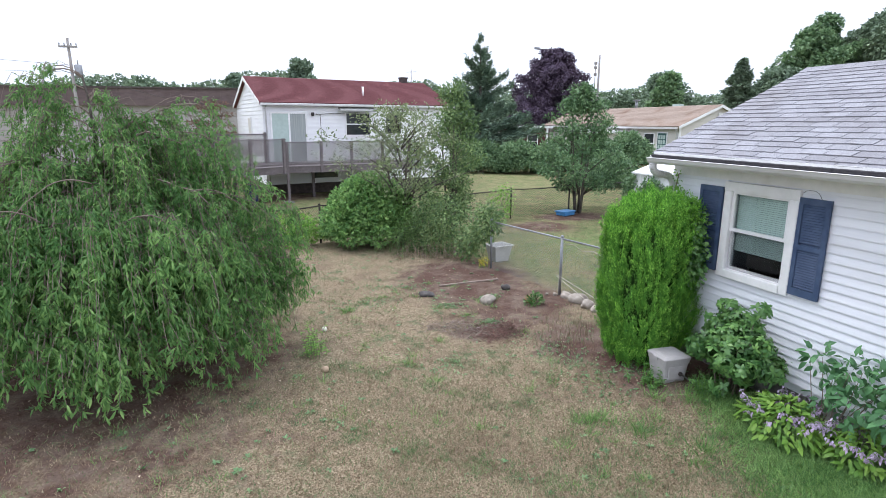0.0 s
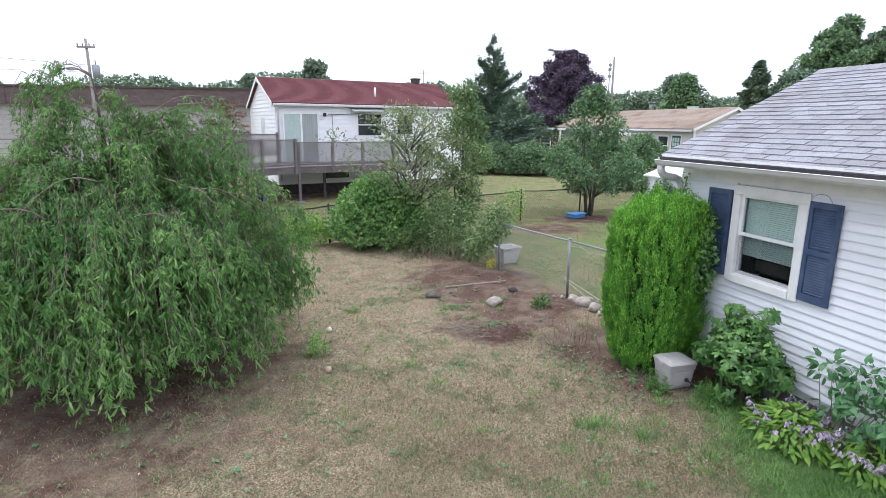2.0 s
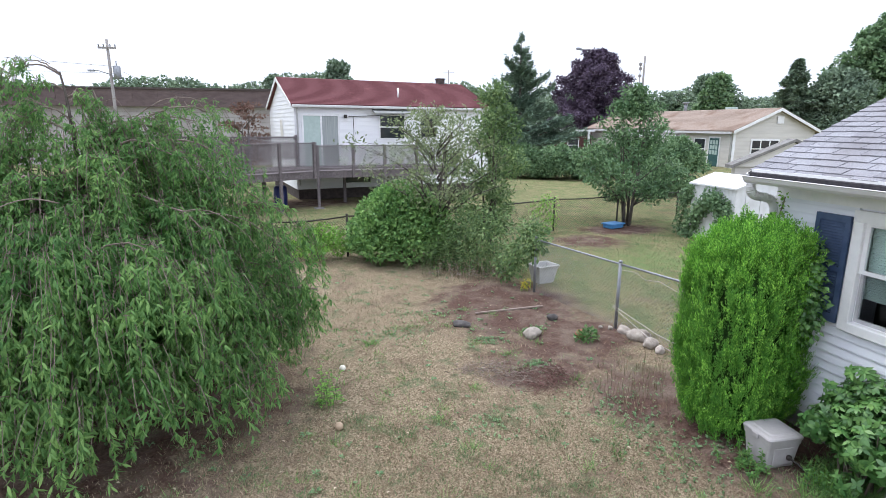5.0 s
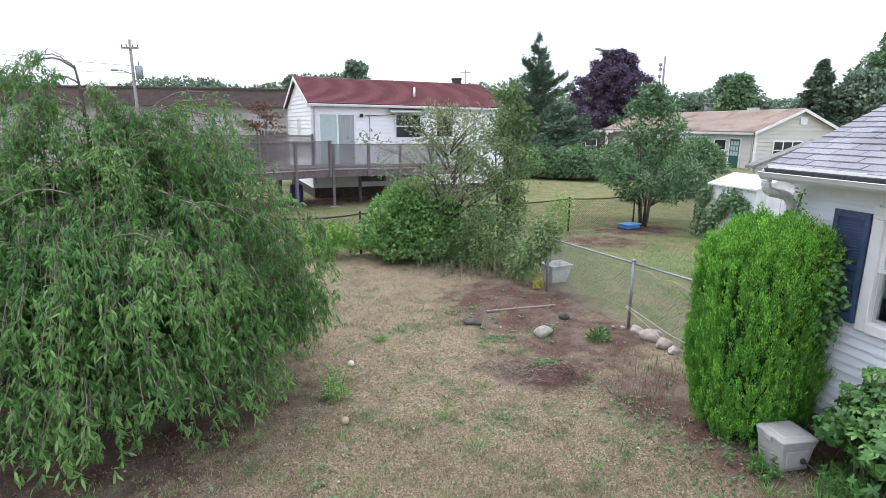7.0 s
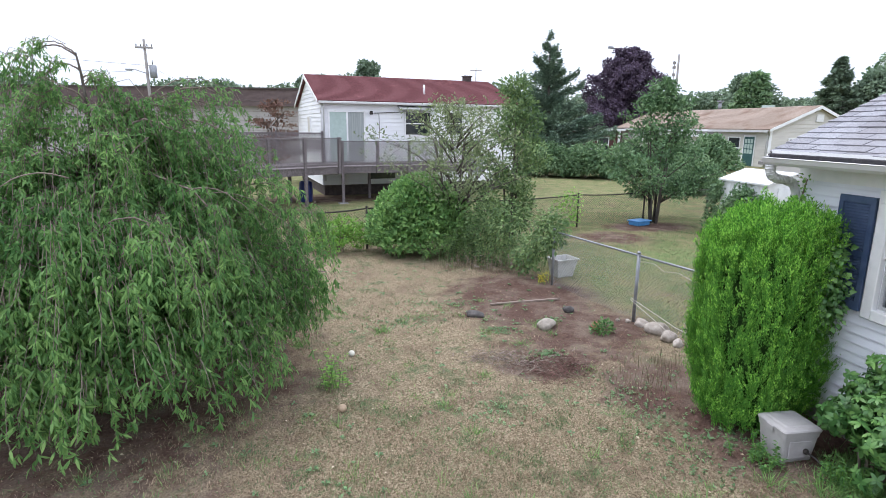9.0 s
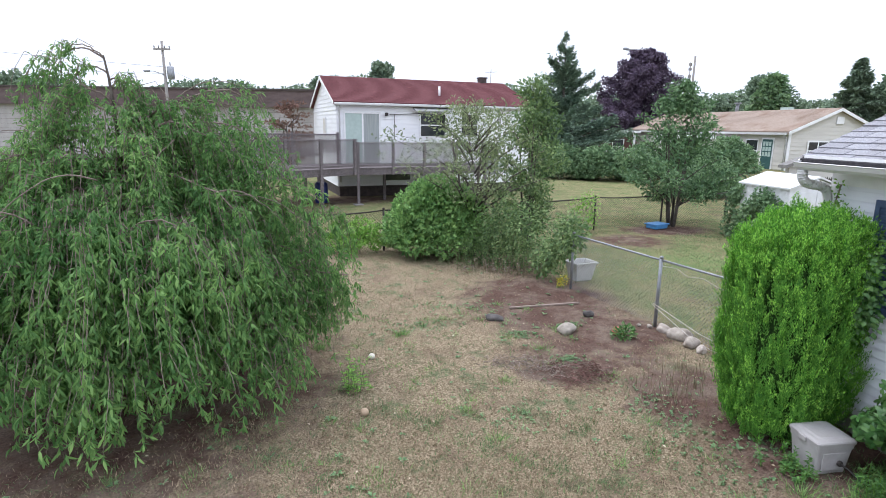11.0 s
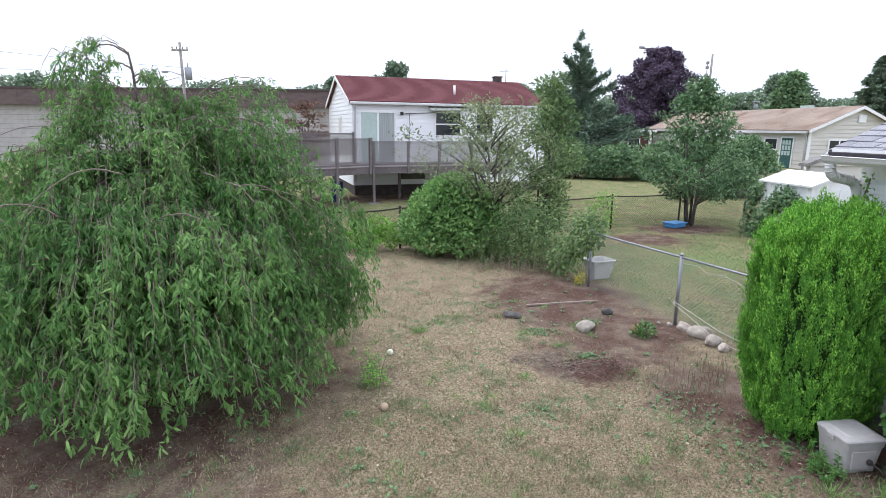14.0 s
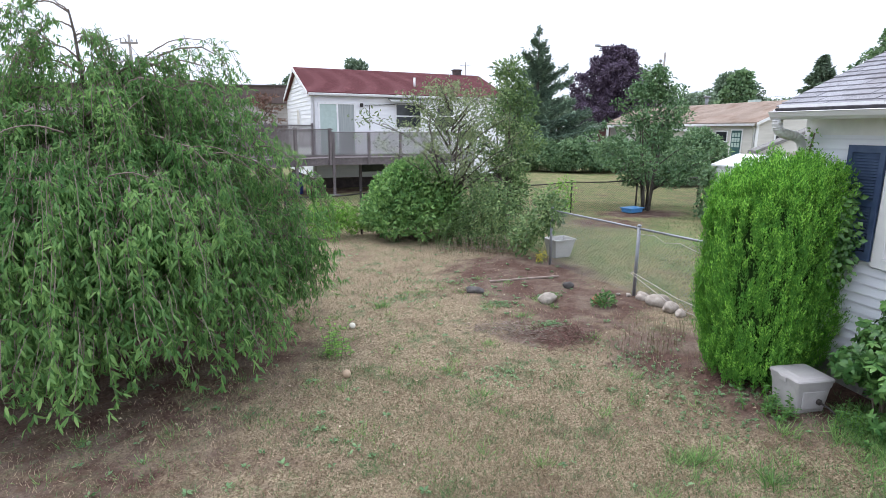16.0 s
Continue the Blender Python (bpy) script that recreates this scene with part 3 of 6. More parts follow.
    part("blind", blind, BLIND, w, "pale green slatted blind")
    part("room", box(WX + 0.9, WX + 0.95, a0 - 0.4, a1 + 0.4, 0.9, 3.0), DARK, w)
    part("table_edge", box(WX + 0.25, WX + 0.6, a0 + 0.05, a1 - 0.1, 1.70, 1.86), DARK, w)
    # louvred shutters
    for y0, y1, lean in ((3.31, 3.675, 0.0), (4.765, 5.15, 0.0)):
        z0, z1 = 1.61, 2.735
        sh = part("shutter", box(WX - 0.022, WX - 0.014, y0 + 0.03, y1 - 0.03, z0 + 0.03, z1 - 0.03), BLUE, h, "navy louvred plastic shutter")
        for b in ((y0, y0 + 0.05, z0, z1), (y1 - 0.05, y1, z0, z1), (y0 + 0.05, y1 - 0.05, z0, z0 + 0.09), (y0 + 0.05, y1 - 0.05, z1 - 0.07, z1), (y0 + 0.05, y1 - 0.05, 2.145, 2.205)):
            part("stile", box(WX - 0.048, WX - 0.016, *b), BLUE, sh)
        zz = z0 + 0.1
        while zz < z1 - 0.09:
            if not 2.12 < zz < 2.205:
                sl = bmesh.new()
                add_prism(sl, [(WX - 0.040, zz), (WX - 0.037, zz - 0.004), (WX - 0.018, zz + 0.022), (WX - 0.021, zz + 0.026)], y0 + 0.05, y1 - 0.05)
                part("louvre", sl, BLUE, sh)
            zz += 0.029
    # shingles: single tabs where the eye passes, joined beyond
    run = math.hypot(RIDGE_X - 6.12, RIDGE_Z - EAVE_Z)
    tilt = math.atan2(RIDGE_Z - EAVE_Z, RIDGE_X - 6.12)
    rows = int(run / 0.142) + 1
    expo = run / rows
    rng = random.Random(4)
    proto = {}
    rest = bmesh.new()
    cnt = 0
    for r in range(rows):
        off = (r % 2) * 0.15 + rng.uniform(-0.03, 0.03)
        y = HY1 + 0.115 - off
        first = True
        top = HY1 + 0.115
        while top > HY0:
            wdt = 0.30 + rng.uniform(-0.012, 0.012)
            bot = max(top - (off + 0.02 if first and off > 0.05 else wdt), HY0 - 0.1)
            first = False
            s0 = r * expo - (0.03 if r else -0.035) + rng.uniform(-0.006, 0.006)
            lift = 0.008 + rng.uniform(0, 0.007)
            prof = []
            s1 = r * expo + expo + 0.02
            for s, n_ in ((s0, lift + 0.013), (s0, lift), (s1, 0.002), (s1, 0.008)):
                prof.append((6.12 + s * math.cos(tilt) - n_ * math.sin(tilt), EAVE_Z + s * math.sin(tilt) + n_ * math.cos(tilt)))
            if top > 2.6 and cnt < 298:
                bm = bmesh.new()
                add_prism(bm, prof, bot + 0.0065, top - 0.0065)
                part("shingle", bm, SHINGLE, h)
                cnt += 1
            else:
                add_prism(rest, prof, bot + 0.0065, top - 0.0065)
            top = bot
    part("shingle_field", rest, SHINGLE_REST, h)["kind"] = "stuff"
    cap = bmesh.new()
    y = HY1 + 0.12
    while y > HY0:
        add_prism(cap, [(RIDGE_X - 0.15, RIDGE_Z - 0.045), (RIDGE_X, RIDGE_Z + 0.03), (RIDGE_X + 0.15, RIDGE_Z - 0.045), (RIDGE_X + 0.15, RIDGE_Z - 0.055), (RIDGE_X, RIDGE_Z + 0.018), (RIDGE_X - 0.15, RIDGE_Z - 0.055)], y - 0.155, y)
        y -= 0.16
    part("ridge_cap", cap, SHINGLE_REST, h)
    wire = tube([(WX - 0.02, 3.66, 2.79), (WX - 0.045, 3.61, 2.815), (WX - 0.05, 3.55, 2.825), (WX - 0.05, 3.50, 2.82), (WX - 0.05, 3.46, 2.80), (WX - 0.045, 3.42, 2.74)], 0.003, 5)
    part("cable", wire, GALV, h, "thin grey cable loop")


near_house()


# ---- gable houses beyond ----
def lapped_wall(parent, x0, x1, z0, z1, lap, material):
    """A wall in the plane y = 0, facing -y, of lapped boards."""
    w = part("wall", box(x0, x1, 0.0, 0.1, z0, z1), material, parent)
    z = z0
    while z < z1 - 0.02:
        t = min(z + lap, z1)
        part("clapboard", prism([(-0.03, z), (-0.03, z + 0.015), (-0.003, t + 0.01), (-0.003, z)], x0, x1), material, w).matrix_basis = TURN_Y
        z = t
    return w


TURN_Y = Matrix(((0, 1, 0, 0), (1, 0, 0, 0), (0, 0, 1, 0), (0, 0, 0, 1)))


def gable_wall(parent, depth, z0, z1, peak, lap, x, side, material):
    """An end wall in the plane x, with its gable; side -1 faces -x, 1 faces +x."""
    bm = bmesh.new()
    pts = [(0, z0), (depth, z0), (depth, z1), (depth / 2, peak), (0, z1)]
    a = [bm.verts.new((x, y, z)) for y, z in pts]
    b = [bm.verts.new((x - side * 0.1, y, z)) for y, z in pts]
    bm.faces.new(a), bm.faces.new(b)
    for i in range(5):
        bm.faces.new((a[i], a[(i + 1) % 5], b[(i + 1) % 5], b[i]))
    bmesh.ops.recalc_face_normals(bm, faces=bm.faces[:])
    w = part("wall", bm, material, parent)
    z = z0
    while z < peak - 0.1:
        cut = lambda zz: 0.0 if zz <= z1 else (zz - z1) / (peak - z1) * depth / 2
        y0, y1 = cut(z + lap), depth - cut(z + lap)
        if y1 - y0 > 0.2:
            part("clapboard", prism([(x + side * 0.03, z), (x + side * 0.03, z + 0.015), (x + side * 0.003, z + lap + 0.01), (x + side * 0.003, z)], y0, y1), material, w)
        z += lap
    return w


def sash_window(parent, x0, x1, z0, z1, label="", mullions=0):
    """A window in a wall in the plane y = 0."""
    w = part("window", box(x0, x1, -0.07, -0.03, z1 - 0.06, z1), WHITE, parent, label)
    fr = box(x0, x0 + 0.06, -0.07, -0.03, z0, z1 - 0.06)
    add_box(fr, x1 - 0.06, x1, -0.07, -0.03, z0, z1 - 0.06)
    add_box(fr, x0 + 0.06, x1 - 0.06, -0.08, -0.03, z0, z0 + 0.06)
    add_box(fr, x0 + 0.06, x1 - 0.06, -0.06, -0.03, (z0 + z1) / 2 - 0.03, (z0 + z1) / 2 + 0.03)
    for i in range(mullions):
        xm = x0 + (x1 - x0) * (i + 1) / (mullions + 1)
        add_box(fr, xm - 0.04, xm + 0.04, -0.065, -0.03, z0 + 0.06, z1 - 0.06)
    part("frame", fr, WHITE, w)
    part("pane", box(x0 + 0.05, x1 - 0.05, -0.045, -0.035, z0 + 0.05, z1 - 0.05), WINDOW_DARK, w)
    return w


WINDOW_DARK = mat("dark_reflecting_pane", (0.02, 0.024, 0.03), (0.05, 0.055, 0.06), 1.5, 0.08, spec=0.6)


def slab_roof(parent, length, depth, eave, peak, over, material, name="roof", thick=0.14):
    half = depth / 2
    s = (peak - eave) / half
    for sgn in (1, -1):
        e = -over if sgn == 1 else depth + over
        ez = eave - over * s
        bm = bmesh.new()
        a = [(-over, e, ez), (length + over, e, ez), (length + over, half, peak), (-over, half, peak)]
        lo = [bm.verts.new(p) for p in a]
        hi = [bm.verts.new((p[0], p[1], p[2] + thick)) for p in a]
        bm.faces.new(lo), bm.faces.new(hi)
        for i in range(4):
            bm.faces.new((lo[i], lo[(i + 1) % 4], hi[(i + 1) % 4], hi[i]))
        bmesh.ops.recalc_face_normals(bm, faces=bm.faces[:])
        part(name, bm, material, parent)
        # courses of shingle, as low ribs
        k = int(math.hypot(half + over, peak - ez) / 0.17)
        for i in range(k):
            f = i / k
            y, zz = e + (half - e) * f, ez + (peak - ez) * f + thick
            part("shingle_course", box(-over, length + over, y - 0.03, y + 0.03, zz - 0.02, zz + 0.016), material, parent)
    for xx in (-over - 0.03, length + over):
        for e in (-over, depth + over):
            bm = bmesh.new()
            ez = eave - over * s
            vs = [bm.verts.new(p) for p in ((xx, e, ez - 0.06), (xx, half, peak - 0.06), (xx, half, peak + thick - 0.02), (xx, e, ez + thick - 0.02),
                                            (xx + 0.03, e, ez - 0.06), (xx + 0.03, half, peak - 0.06), (xx + 0.03, half, peak + thick - 0.02), (xx + 0.03, e, ez + thick - 0.02))]
            for q in ((0, 1, 2, 3), (7, 6, 5, 4), (0, 4, 5, 1), (1, 5, 6, 2), (2, 6, 7, 3), (3, 7, 4, 0)):
                bm.faces.new([vs[i] for i in q])
            bmesh.ops.recalc_face_normals(bm, faces=bm.faces[:])
            part("rake_board", bm, WHITE, parent)


WH = pose(1.55, 28.0, 0, 0, 0, 9.5)


def white_house():
    L, D, E, P = 10.35, 7.4, 4.42, 5.78
    h = thing("house", WH, "white clapboard house with red shingle roof on raised basement", "house")
    # the dark brick colour stands for the deck's shade on the foundation
    part("foundation", box(0.05, L - 0.05, 0.05, D - 0.05, -0.2, 0.60), CHIM, h, "foundation coloured dark for the deck's shade")
    lapped_wall(h, 0, L, 0.5, E, 0.2, SIDING_FAR)
    gable_wall(h, D, 0.5, E, P, 0.2, 0, -1, SIDING_FAR)
    part("wall", box(L - 0.1, L, 0.1, D, 0.62, E), SIDING_FAR, h)
    part("wall", box(0.1, L - 0.1, D - 0.1, D, 0.62, E), SIDING_FAR, h)
    slab_roof(h, L, D, E, P, 0.18, RED_ROOF)
    part("gutter", box(-0.15, L + 0.15, -0.3, -0.2, E - 0.1, E + 0.02, bevel=0.02), GUTTER, h)
    part("downspout", tube([(0.1, -0.25, E - 0.08), (0.1, -0.08, E - 0.3), (0.1, -0.08, 0.7)], 0.04, 6), GUTTER, h)
    ch = part("chimney", box(9.0, 9.4, D / 2 - 0.1, D / 2 + 0.3, P - 0.2, P + 0.36), CHIM, h)
    part("chimney_cap", box(8.96, 9.44, D / 2 - 0.14, D / 2 + 0.34, P + 0.36, P + 0.43), CHIM, ch)
    part("vent_pipe", tube([(5.55, 1.1, E + 0.45), (5.55, 1.1, E + 1.0)], 0.06, 8), WHITE, h)
    # sliding glass door with vertical blinds
    d = part("sliding_door", box(0.3, 2.1, -0.09, -0.02, 3.95, 4.03), WHITE, h, "sliding glass door with grey vertical blinds")
    fr = box(0.3, 0.38, -0.09, -0.02, 1.62, 3.95)
    add_box(fr, 2.02, 2.1, -0.09, -0.02, 1.62, 3.95)
    add_box(fr, 1.17, 1.25, -0.1, -0.02, 1.62, 3.95)
    part("door_frame", fr, WHITE, d)
    part("pane", box(0.38, 1.17, -0.06, -0.03, 1.62, 3.95), BLIND, d)
    part("pane", box(1.25, 2.02, -0.06, -0.03, 1.62, 3.95), CURTAIN, d)
    part("wall_lamp", box(2.32, 2.46, -0.2, -0.02, 3.85, 4.02, bevel=0.03), BLACK_WIRE, h)
    sash_window(h, 6.3, 7.3, 2.9, 4.05)
    sash_window(h, 4.1, 5.5, 2.85, 4.05)
    aw = bmesh.new()
    add_prism(aw, [(0, 0), (0.5, -0.16), (0.5, -0.22), (0, -0.06)], 0, 1.9)
    part("awning", aw, AWNING, h, "faded grey window awning").matrix_basis = pose(5.75, -0.02, 4.3, 0, 0, -90) @ pose(0, -2.0, 0)
    hatch = part("cellar_hatch", box(7.7, 8.5, -0.09, -0.031, 0.95, 1.75, bevel=0.015), AWNING, h, "grey sheet metal cellar hatch")
    part("hatch_slat", box(7.76, 8.44, -0.105, -0.09, 1.32, 1.38), AWNING, hatch)
    lead = part("cable", tube([(2.55, -0.07, 3.93), (3.6, -0.07, 3.98), (4.9, -0.06, 4.05)], 0.014, 4), BLACK_WIRE, h, "dark cable along the wall")
    part("drop_cable", tube([(2.78, -0.07, 3.94), (2.80, -0.07, 3.3), (2.79, -0.07, 2.75)], 0.014, 4), BLACK_WIRE, lead)
    bw = box(2.3, 3.6, -0.04, -0.031, 0.75, 1.2)
    part("basement_window", bw, WINDOW_DARK, h)
    w = part("window", box(-0.07, -0.02, 2.9, 3.7, 2.7, 3.8), WHITE, h)
    part("pane", box(-0.08, -0.07, 2.97, 3.63, 2.77, 3.73), SIDING_TAN, w)


white_house()


def lattice(bm, x0, x1, z0, z1, y, gap=0.125):
    w, h = x1 - x0, z1 - z0
    k = -h
    while k < w:
        for s in (0, 1):
            a, b = max(k, 0), min(k + h, w)
            if b - a > 0.03:
                za, zb = (a - k, b - k) if s == 0 else (h - (a - k), h - (b - k))
                d = 0.020
                yy = y + 0.012 * s
                vs = [bm.verts.new(p) for p in ((x0 + a, yy, z0 + za - d), (x0 + b, yy, z0 + zb - d), (x0 + b, yy, z0 + zb + d), (x0 + a, yy, z0 + za + d))]
                ws = [bm.verts.new((v.co.x, yy + 0.01, v.co.z)) for v in vs]
                bm.faces.new(vs), bm.faces.new(ws[::-1])
                for i in range(4):
                    bm.faces.new((vs[(i + 1) % 4], vs[i], ws[i], ws[(i + 1) % 4]))
        k += gap


def deck():
    d = thing("deck", WH, "raised weathered grey wood deck with lattice railing", "deck")
    xc, x1, y0, fl, turn = 0.22, 6.4, -3.0, 1.60, radians(21)
    wing = pose(xc, y0, 0, 0, 0, 21)

    def piece(name, bm, at=None, label=""):
        ob = part(name, bm, DECK, d, label)
        if at is not None:
            ob.matrix_basis = at
        return ob

    # the straight part along the house
    for i in range(20):
        piece("deck_board", box(xc, x1, y0 + 0.15 * i, y0 + 0.15 * i + 0.14, fl - 0.04, fl))
    piece("rim_joist", box(xc, x1, y0 - 0.05, y0, fl - 0.30, fl - 0.005))
    for i in range(6):
        piece("joist", box(xc + 0.15 + i * 1.15, xc + 0.20 + i * 1.15, y0, -0.05, fl - 0.3, fl - 0.045))
    # the wing that turns out into the yard
    for i in range(22):
        piece("deck_board", box(-6.5, 0.15 * i * math.tan(turn) - 0.005, 0.15 * i, 0.15 * i + 0.14, fl - 0.04, fl), wing)
    piece("rim_joist", box(-6.5, -0.01, -0.05, 0.0, fl - 0.30, fl - 0.005), wing)
    for i in range(5):
        piece("joist", box(-6.3 + 1.3 * i, -6.25 + 1.3 * i, 0.0, 3.2, fl - 0.3, fl - 0.045), wing)
    for x, foot in ((xc + 0.07, 0.0), (1.85, fl - 0.3), (3.3, 0.0), (4.85, fl - 0.3), (x1 - 0.1, 0.0)):
        piece("post", box(x - 0.055, x + 0.055, y0 - 0.165, y0 - 0.055, foot, fl + 1.10))
    for x, foot in ((-0.12, fl - 0.3), (-1.75, 0.0), (-3.3, fl - 0.3), (-4.9, 0.0), (-6.4, 0.0)):
        piece("post", box(x - 0.055, x + 0.055, -0.165, -0.055, foot, fl + 1.24), wing)
    piece("post", box(1.8, 1.92, -1.6, -1.48, 0.0, fl - 0.045))
    piece("post", box(-1.45, -1.33, 1.9, 2.02, 0.0, fl - 0.045), wing)
    part("footing", box(xc - 0.14, xc + 0.26, y0 - 0.3, y0 + 0.1, -0.05, 0.05, bevel=0.02), CONCRETE, d, "flat concrete footing")
    piece("top_rail", box(xc + 0.13, x1, y0 - 0.19, y0 - 0.03, fl + 1.04, fl + 1.085))
    piece("top_rail", box(-6.5, -0.02, -0.19, -0.03, fl + 1.165, fl + 1.21), wing)
    piece("bottom_rail", box(xc + 0.13, x1, y0 - 0.14, y0 - 0.08, fl + 0.06, fl + 0.14))
    piece("bottom_rail", box(-6.5, -0.2, -0.14, -0.08, fl + 0.06, fl + 0.14), wing)
    for a, b in ((xc + 0.13, 1.79), (1.91, 3.24), (3.36, 4.79), (4.91, x1 - 0.16)):
        bm = bmesh.new()
        lattice(bm, a, b, fl + 0.14, fl + 1.04, y0 - 0.12)
        piece("lattice", bm)
    for a, b in ((-6.34, -4.96), (-4.84, -3.36), (-3.24, -1.81), (-1.69, -0.18)):
        bm = bmesh.new()
        lattice(bm, a, b, fl + 0.14, fl + 1.165, -0.12)
        piece("lattice", bm, wing)
    # the back railing, out from the house corner
    bm = bmesh.new()
    lattice(bm, -6.3, 0.0, fl + 0.35, fl + 1.33, -0.15)
    piece("lattice", bm)
    piece("top_rail", box(-6.4, 0.02, -0.21, -0.06, fl + 1.33, fl + 1.39))
    for x in (-6.3, -4.2, -2.1, -0.02):
        piece("post", box(x - 0.05, x + 0.05, -0.20, -0.08, 0 if x < -0.1 else fl, fl + 1.46))


deck()


def blue_barrel():
    x, y = 0.75, 26.0
    b = thing("barrel", pose(x, y, ground_z(x, y)), "dark blue plastic barrel under the deck", "barrel")
    part("body", tube([(0, 0, 0), (0, 0, 0.03), (0, 0, 0.28), (0, 0, 0.31), (0, 0, 0.58), (0, 0, 0.61), (0, 0, 0.86), (0, 0, 0.9)], [0.25, 0.28, 0.29, 0.30, 0.30, 0.29, 0.28, 0.25], 14), NAVY_PLASTIC, b)
    part("lid", tube([(0, 0, 0.9), (0, 0, 0.93)], 0.22, 14), NAVY_PLASTIC, b)


blue_barrel()


RC, RL = (28.7, 30.4), 19.0
RH = pose(RC[0] + RL * math.sin(radians(2)), RC[1] + RL * math.cos(radians(2)), -0.36, 0, 0, -92)


def ranch_house():
    """Its own x runs towards the garden; the gable end stands at x = L."""
    L, D, E, P = RL, 6.3, 3.72, 5.05
    h = thing("house", RH, "greige sided ranch house with tan shingle roof", "house")
    part("foundation", box(0.05, L - 0.05, 0.05, D - 0.05, 0.0, 1.3), CONCRETE, h)
    lapped_wall(h, 0, L, 1.15, E, 0.24, SIDING_TAN)
    part("wall", box(0, 0.1, 0.1, D, 1.15, E), SIDING_TAN, h)
    gable_wall(h, D, 1.15, E, P, 0.24, L, 1, SIDING_TAN)
    part("wall", box(0.1, L - 0.1, D - 0.1, D, 1.15, E), SIDING_TAN, h)
    slab_roof(h, L, D, E, P, 0.3, TAN_ROOF)
    part("gutter", box(-0.2, L + 0.2, -0.42, -0.32, E - 0.2, E - 0.06), GUTTER, h)
    part("downspout", tube([(L + 0.02, -0.36, E - 0.2), (L - 0.1, -0.08, E - 0.45), (L - 0.1, -0.08, 1.0)], 0.06, 6), GUTTER, h)
    part("corner_board", box(L - 0.02, L + 0.05, -0.05, 0.12, 1.15, E - 0.1), WHITE, h)
    d = part("door", box(L - 2.2, L - 1.1, -0.06, -0.035, 1.15, 3.32), WHITE, h, "dark teal door with nine panes")
    part("door_leaf", box(L - 2.1, L - 1.2, -0.08, -0.06, 1.15, 3.22), GREEN_PAINT, d)
    for i in range(3):
        for k in range(3):
            part("pane", box(L - 2.01 + 0.26 * i, L - 1.81 + 0.26 * i, -0.09, -0.08, 2.15 + 0.33 * k, 2.42 + 0.33 * k), BLIND, d)
    sash_window(h, L - 3.7, L - 2.5, 1.75, 3.2, "white sash window")
    part("wall_lamp", box(L - 4.7, L - 4.5, -0.25, -0.02, 3.15, 3.4), WHITE, h)
    lt = part("lean_to", box(L - 11.5, L - 5.6, -1.6, -0.035, 0.9, 3.15), SIDING_TAN, h)
    part("flat_roof", box(L - 11.8, L - 5.2, -1.9, -0.035, 3.15, 3.34), WHITE, lt)
    gw = part("window", box(L + 0.035, L + 0.07, 1.3, 3.5, 1.95, 3.2), WHITE, h, "triple white sash window")
    for i in range(3):
        part("pane", box(L + 0.07, L + 0.08, 1.4 + 0.7 * i, 2.0 + 0.7 * i, 2.05, 3.1), WINDOW_DARK, gw)
        part("meeting_rail", box(L + 0.08, L + 0.1, 1.4 + 0.7 * i, 2.0 + 0.7 * i, 2.55, 2.61), WHITE, gw)
    part("gable_vent", box(L + 0.035, L + 0.1, 3.1, 3.6, 4.2, 4.65), WHITE, h)
    v = part("vent_pipe", tube([(9.5, 3.3, 5.0), (9.5, 3.3, 5.75)], 0.13, 8), GALV, h)
    part("vent_cap", tube([(9.5, 3.3, 5.75), (9.5, 3.3, 5.85)], 0.26, 8), GALV, v)
    part("skylight", box(14.0, 14.8, 3.3, 3.7, 5.2, 5.36), BLIND, h)


ranch_house()


def low_garage():
    h = thing("garage", pose(18.7, 19.5, 0, 0, 0, -4), "low greige outbuilding with a shallow roof", "garage")
    part("wall", box(0.2, 5.4, 0.1, 0.3, -0.1, 2.02), SIDING_TAN, h)
    bm = bmesh.new()
    add_prism(bm, [(-0.1, 1.97), (2.8, 3.02), (5.7, 1.97), (5.7, 2.09), (2.8, 3.14), (-0.1, 2.09)], -0.1, 0.35)
    bmesh.ops.recalc_face_normals(bm, faces=bm.faces[:])
    part("roof", bm, CONCRETE, h)
    g = bmesh.new()
    add_prism(g, [(0.1, 2.0), (2.8, 2.98), (5.5, 2.0)], 0.0, 0.1)
    part("gable", g, SIDING_TAN, h)


low_garage()


def garden_shed():
    s = thing("shed", pose(14.0, 14.2, 0), "white metal garden shed, ivy on its side", "shed")
    W, D, E, P = 1.8, 1.9, 1.78, 2.08
    part("body", box(0, W, 0, D, 0, E), SHED, s)
    g = bmesh.new()
    add_prism(g, [(0, E), (W / 2, P - 0.03), (W, E)], 0.0, D)
    part("gable", g, SHED, s)
    r = bmesh.new()
    add_prism(r, [(-0.08, E - 0.03), (W / 2, P), (W + 0.08, E - 0.03), (W + 0.08, E + 0.02), (W / 2, P + 0.05), (-0.08, E + 0.02)], -0.08, D + 0.08)
    bmesh.ops.recalc_face_normals(r, faces=r.faces[:])
    part("roof", r, SHED, s, "white sheet metal roof")
    for x0 in (0.35, 0.92):
        d = part("door", box(x0, x0 + 0.55, -0.025, -0.002, 0.06, E - 0.1), SHED, s)
        part("handle", box(x0 + (0.45 if x0 < 0.5 else 0.06), x0 + (0.49 if x0 < 0.5 else 0.10), -0.05, -0.025, 0.8, 1.0), GALV, d)
    for i in range(9):
        part("wall_rib", box(-0.014, 0.0, 0.1 + i * 0.2, 0.14 + i * 0.2, 0.02, E - 0.05), SHED, s)


garden_shed()


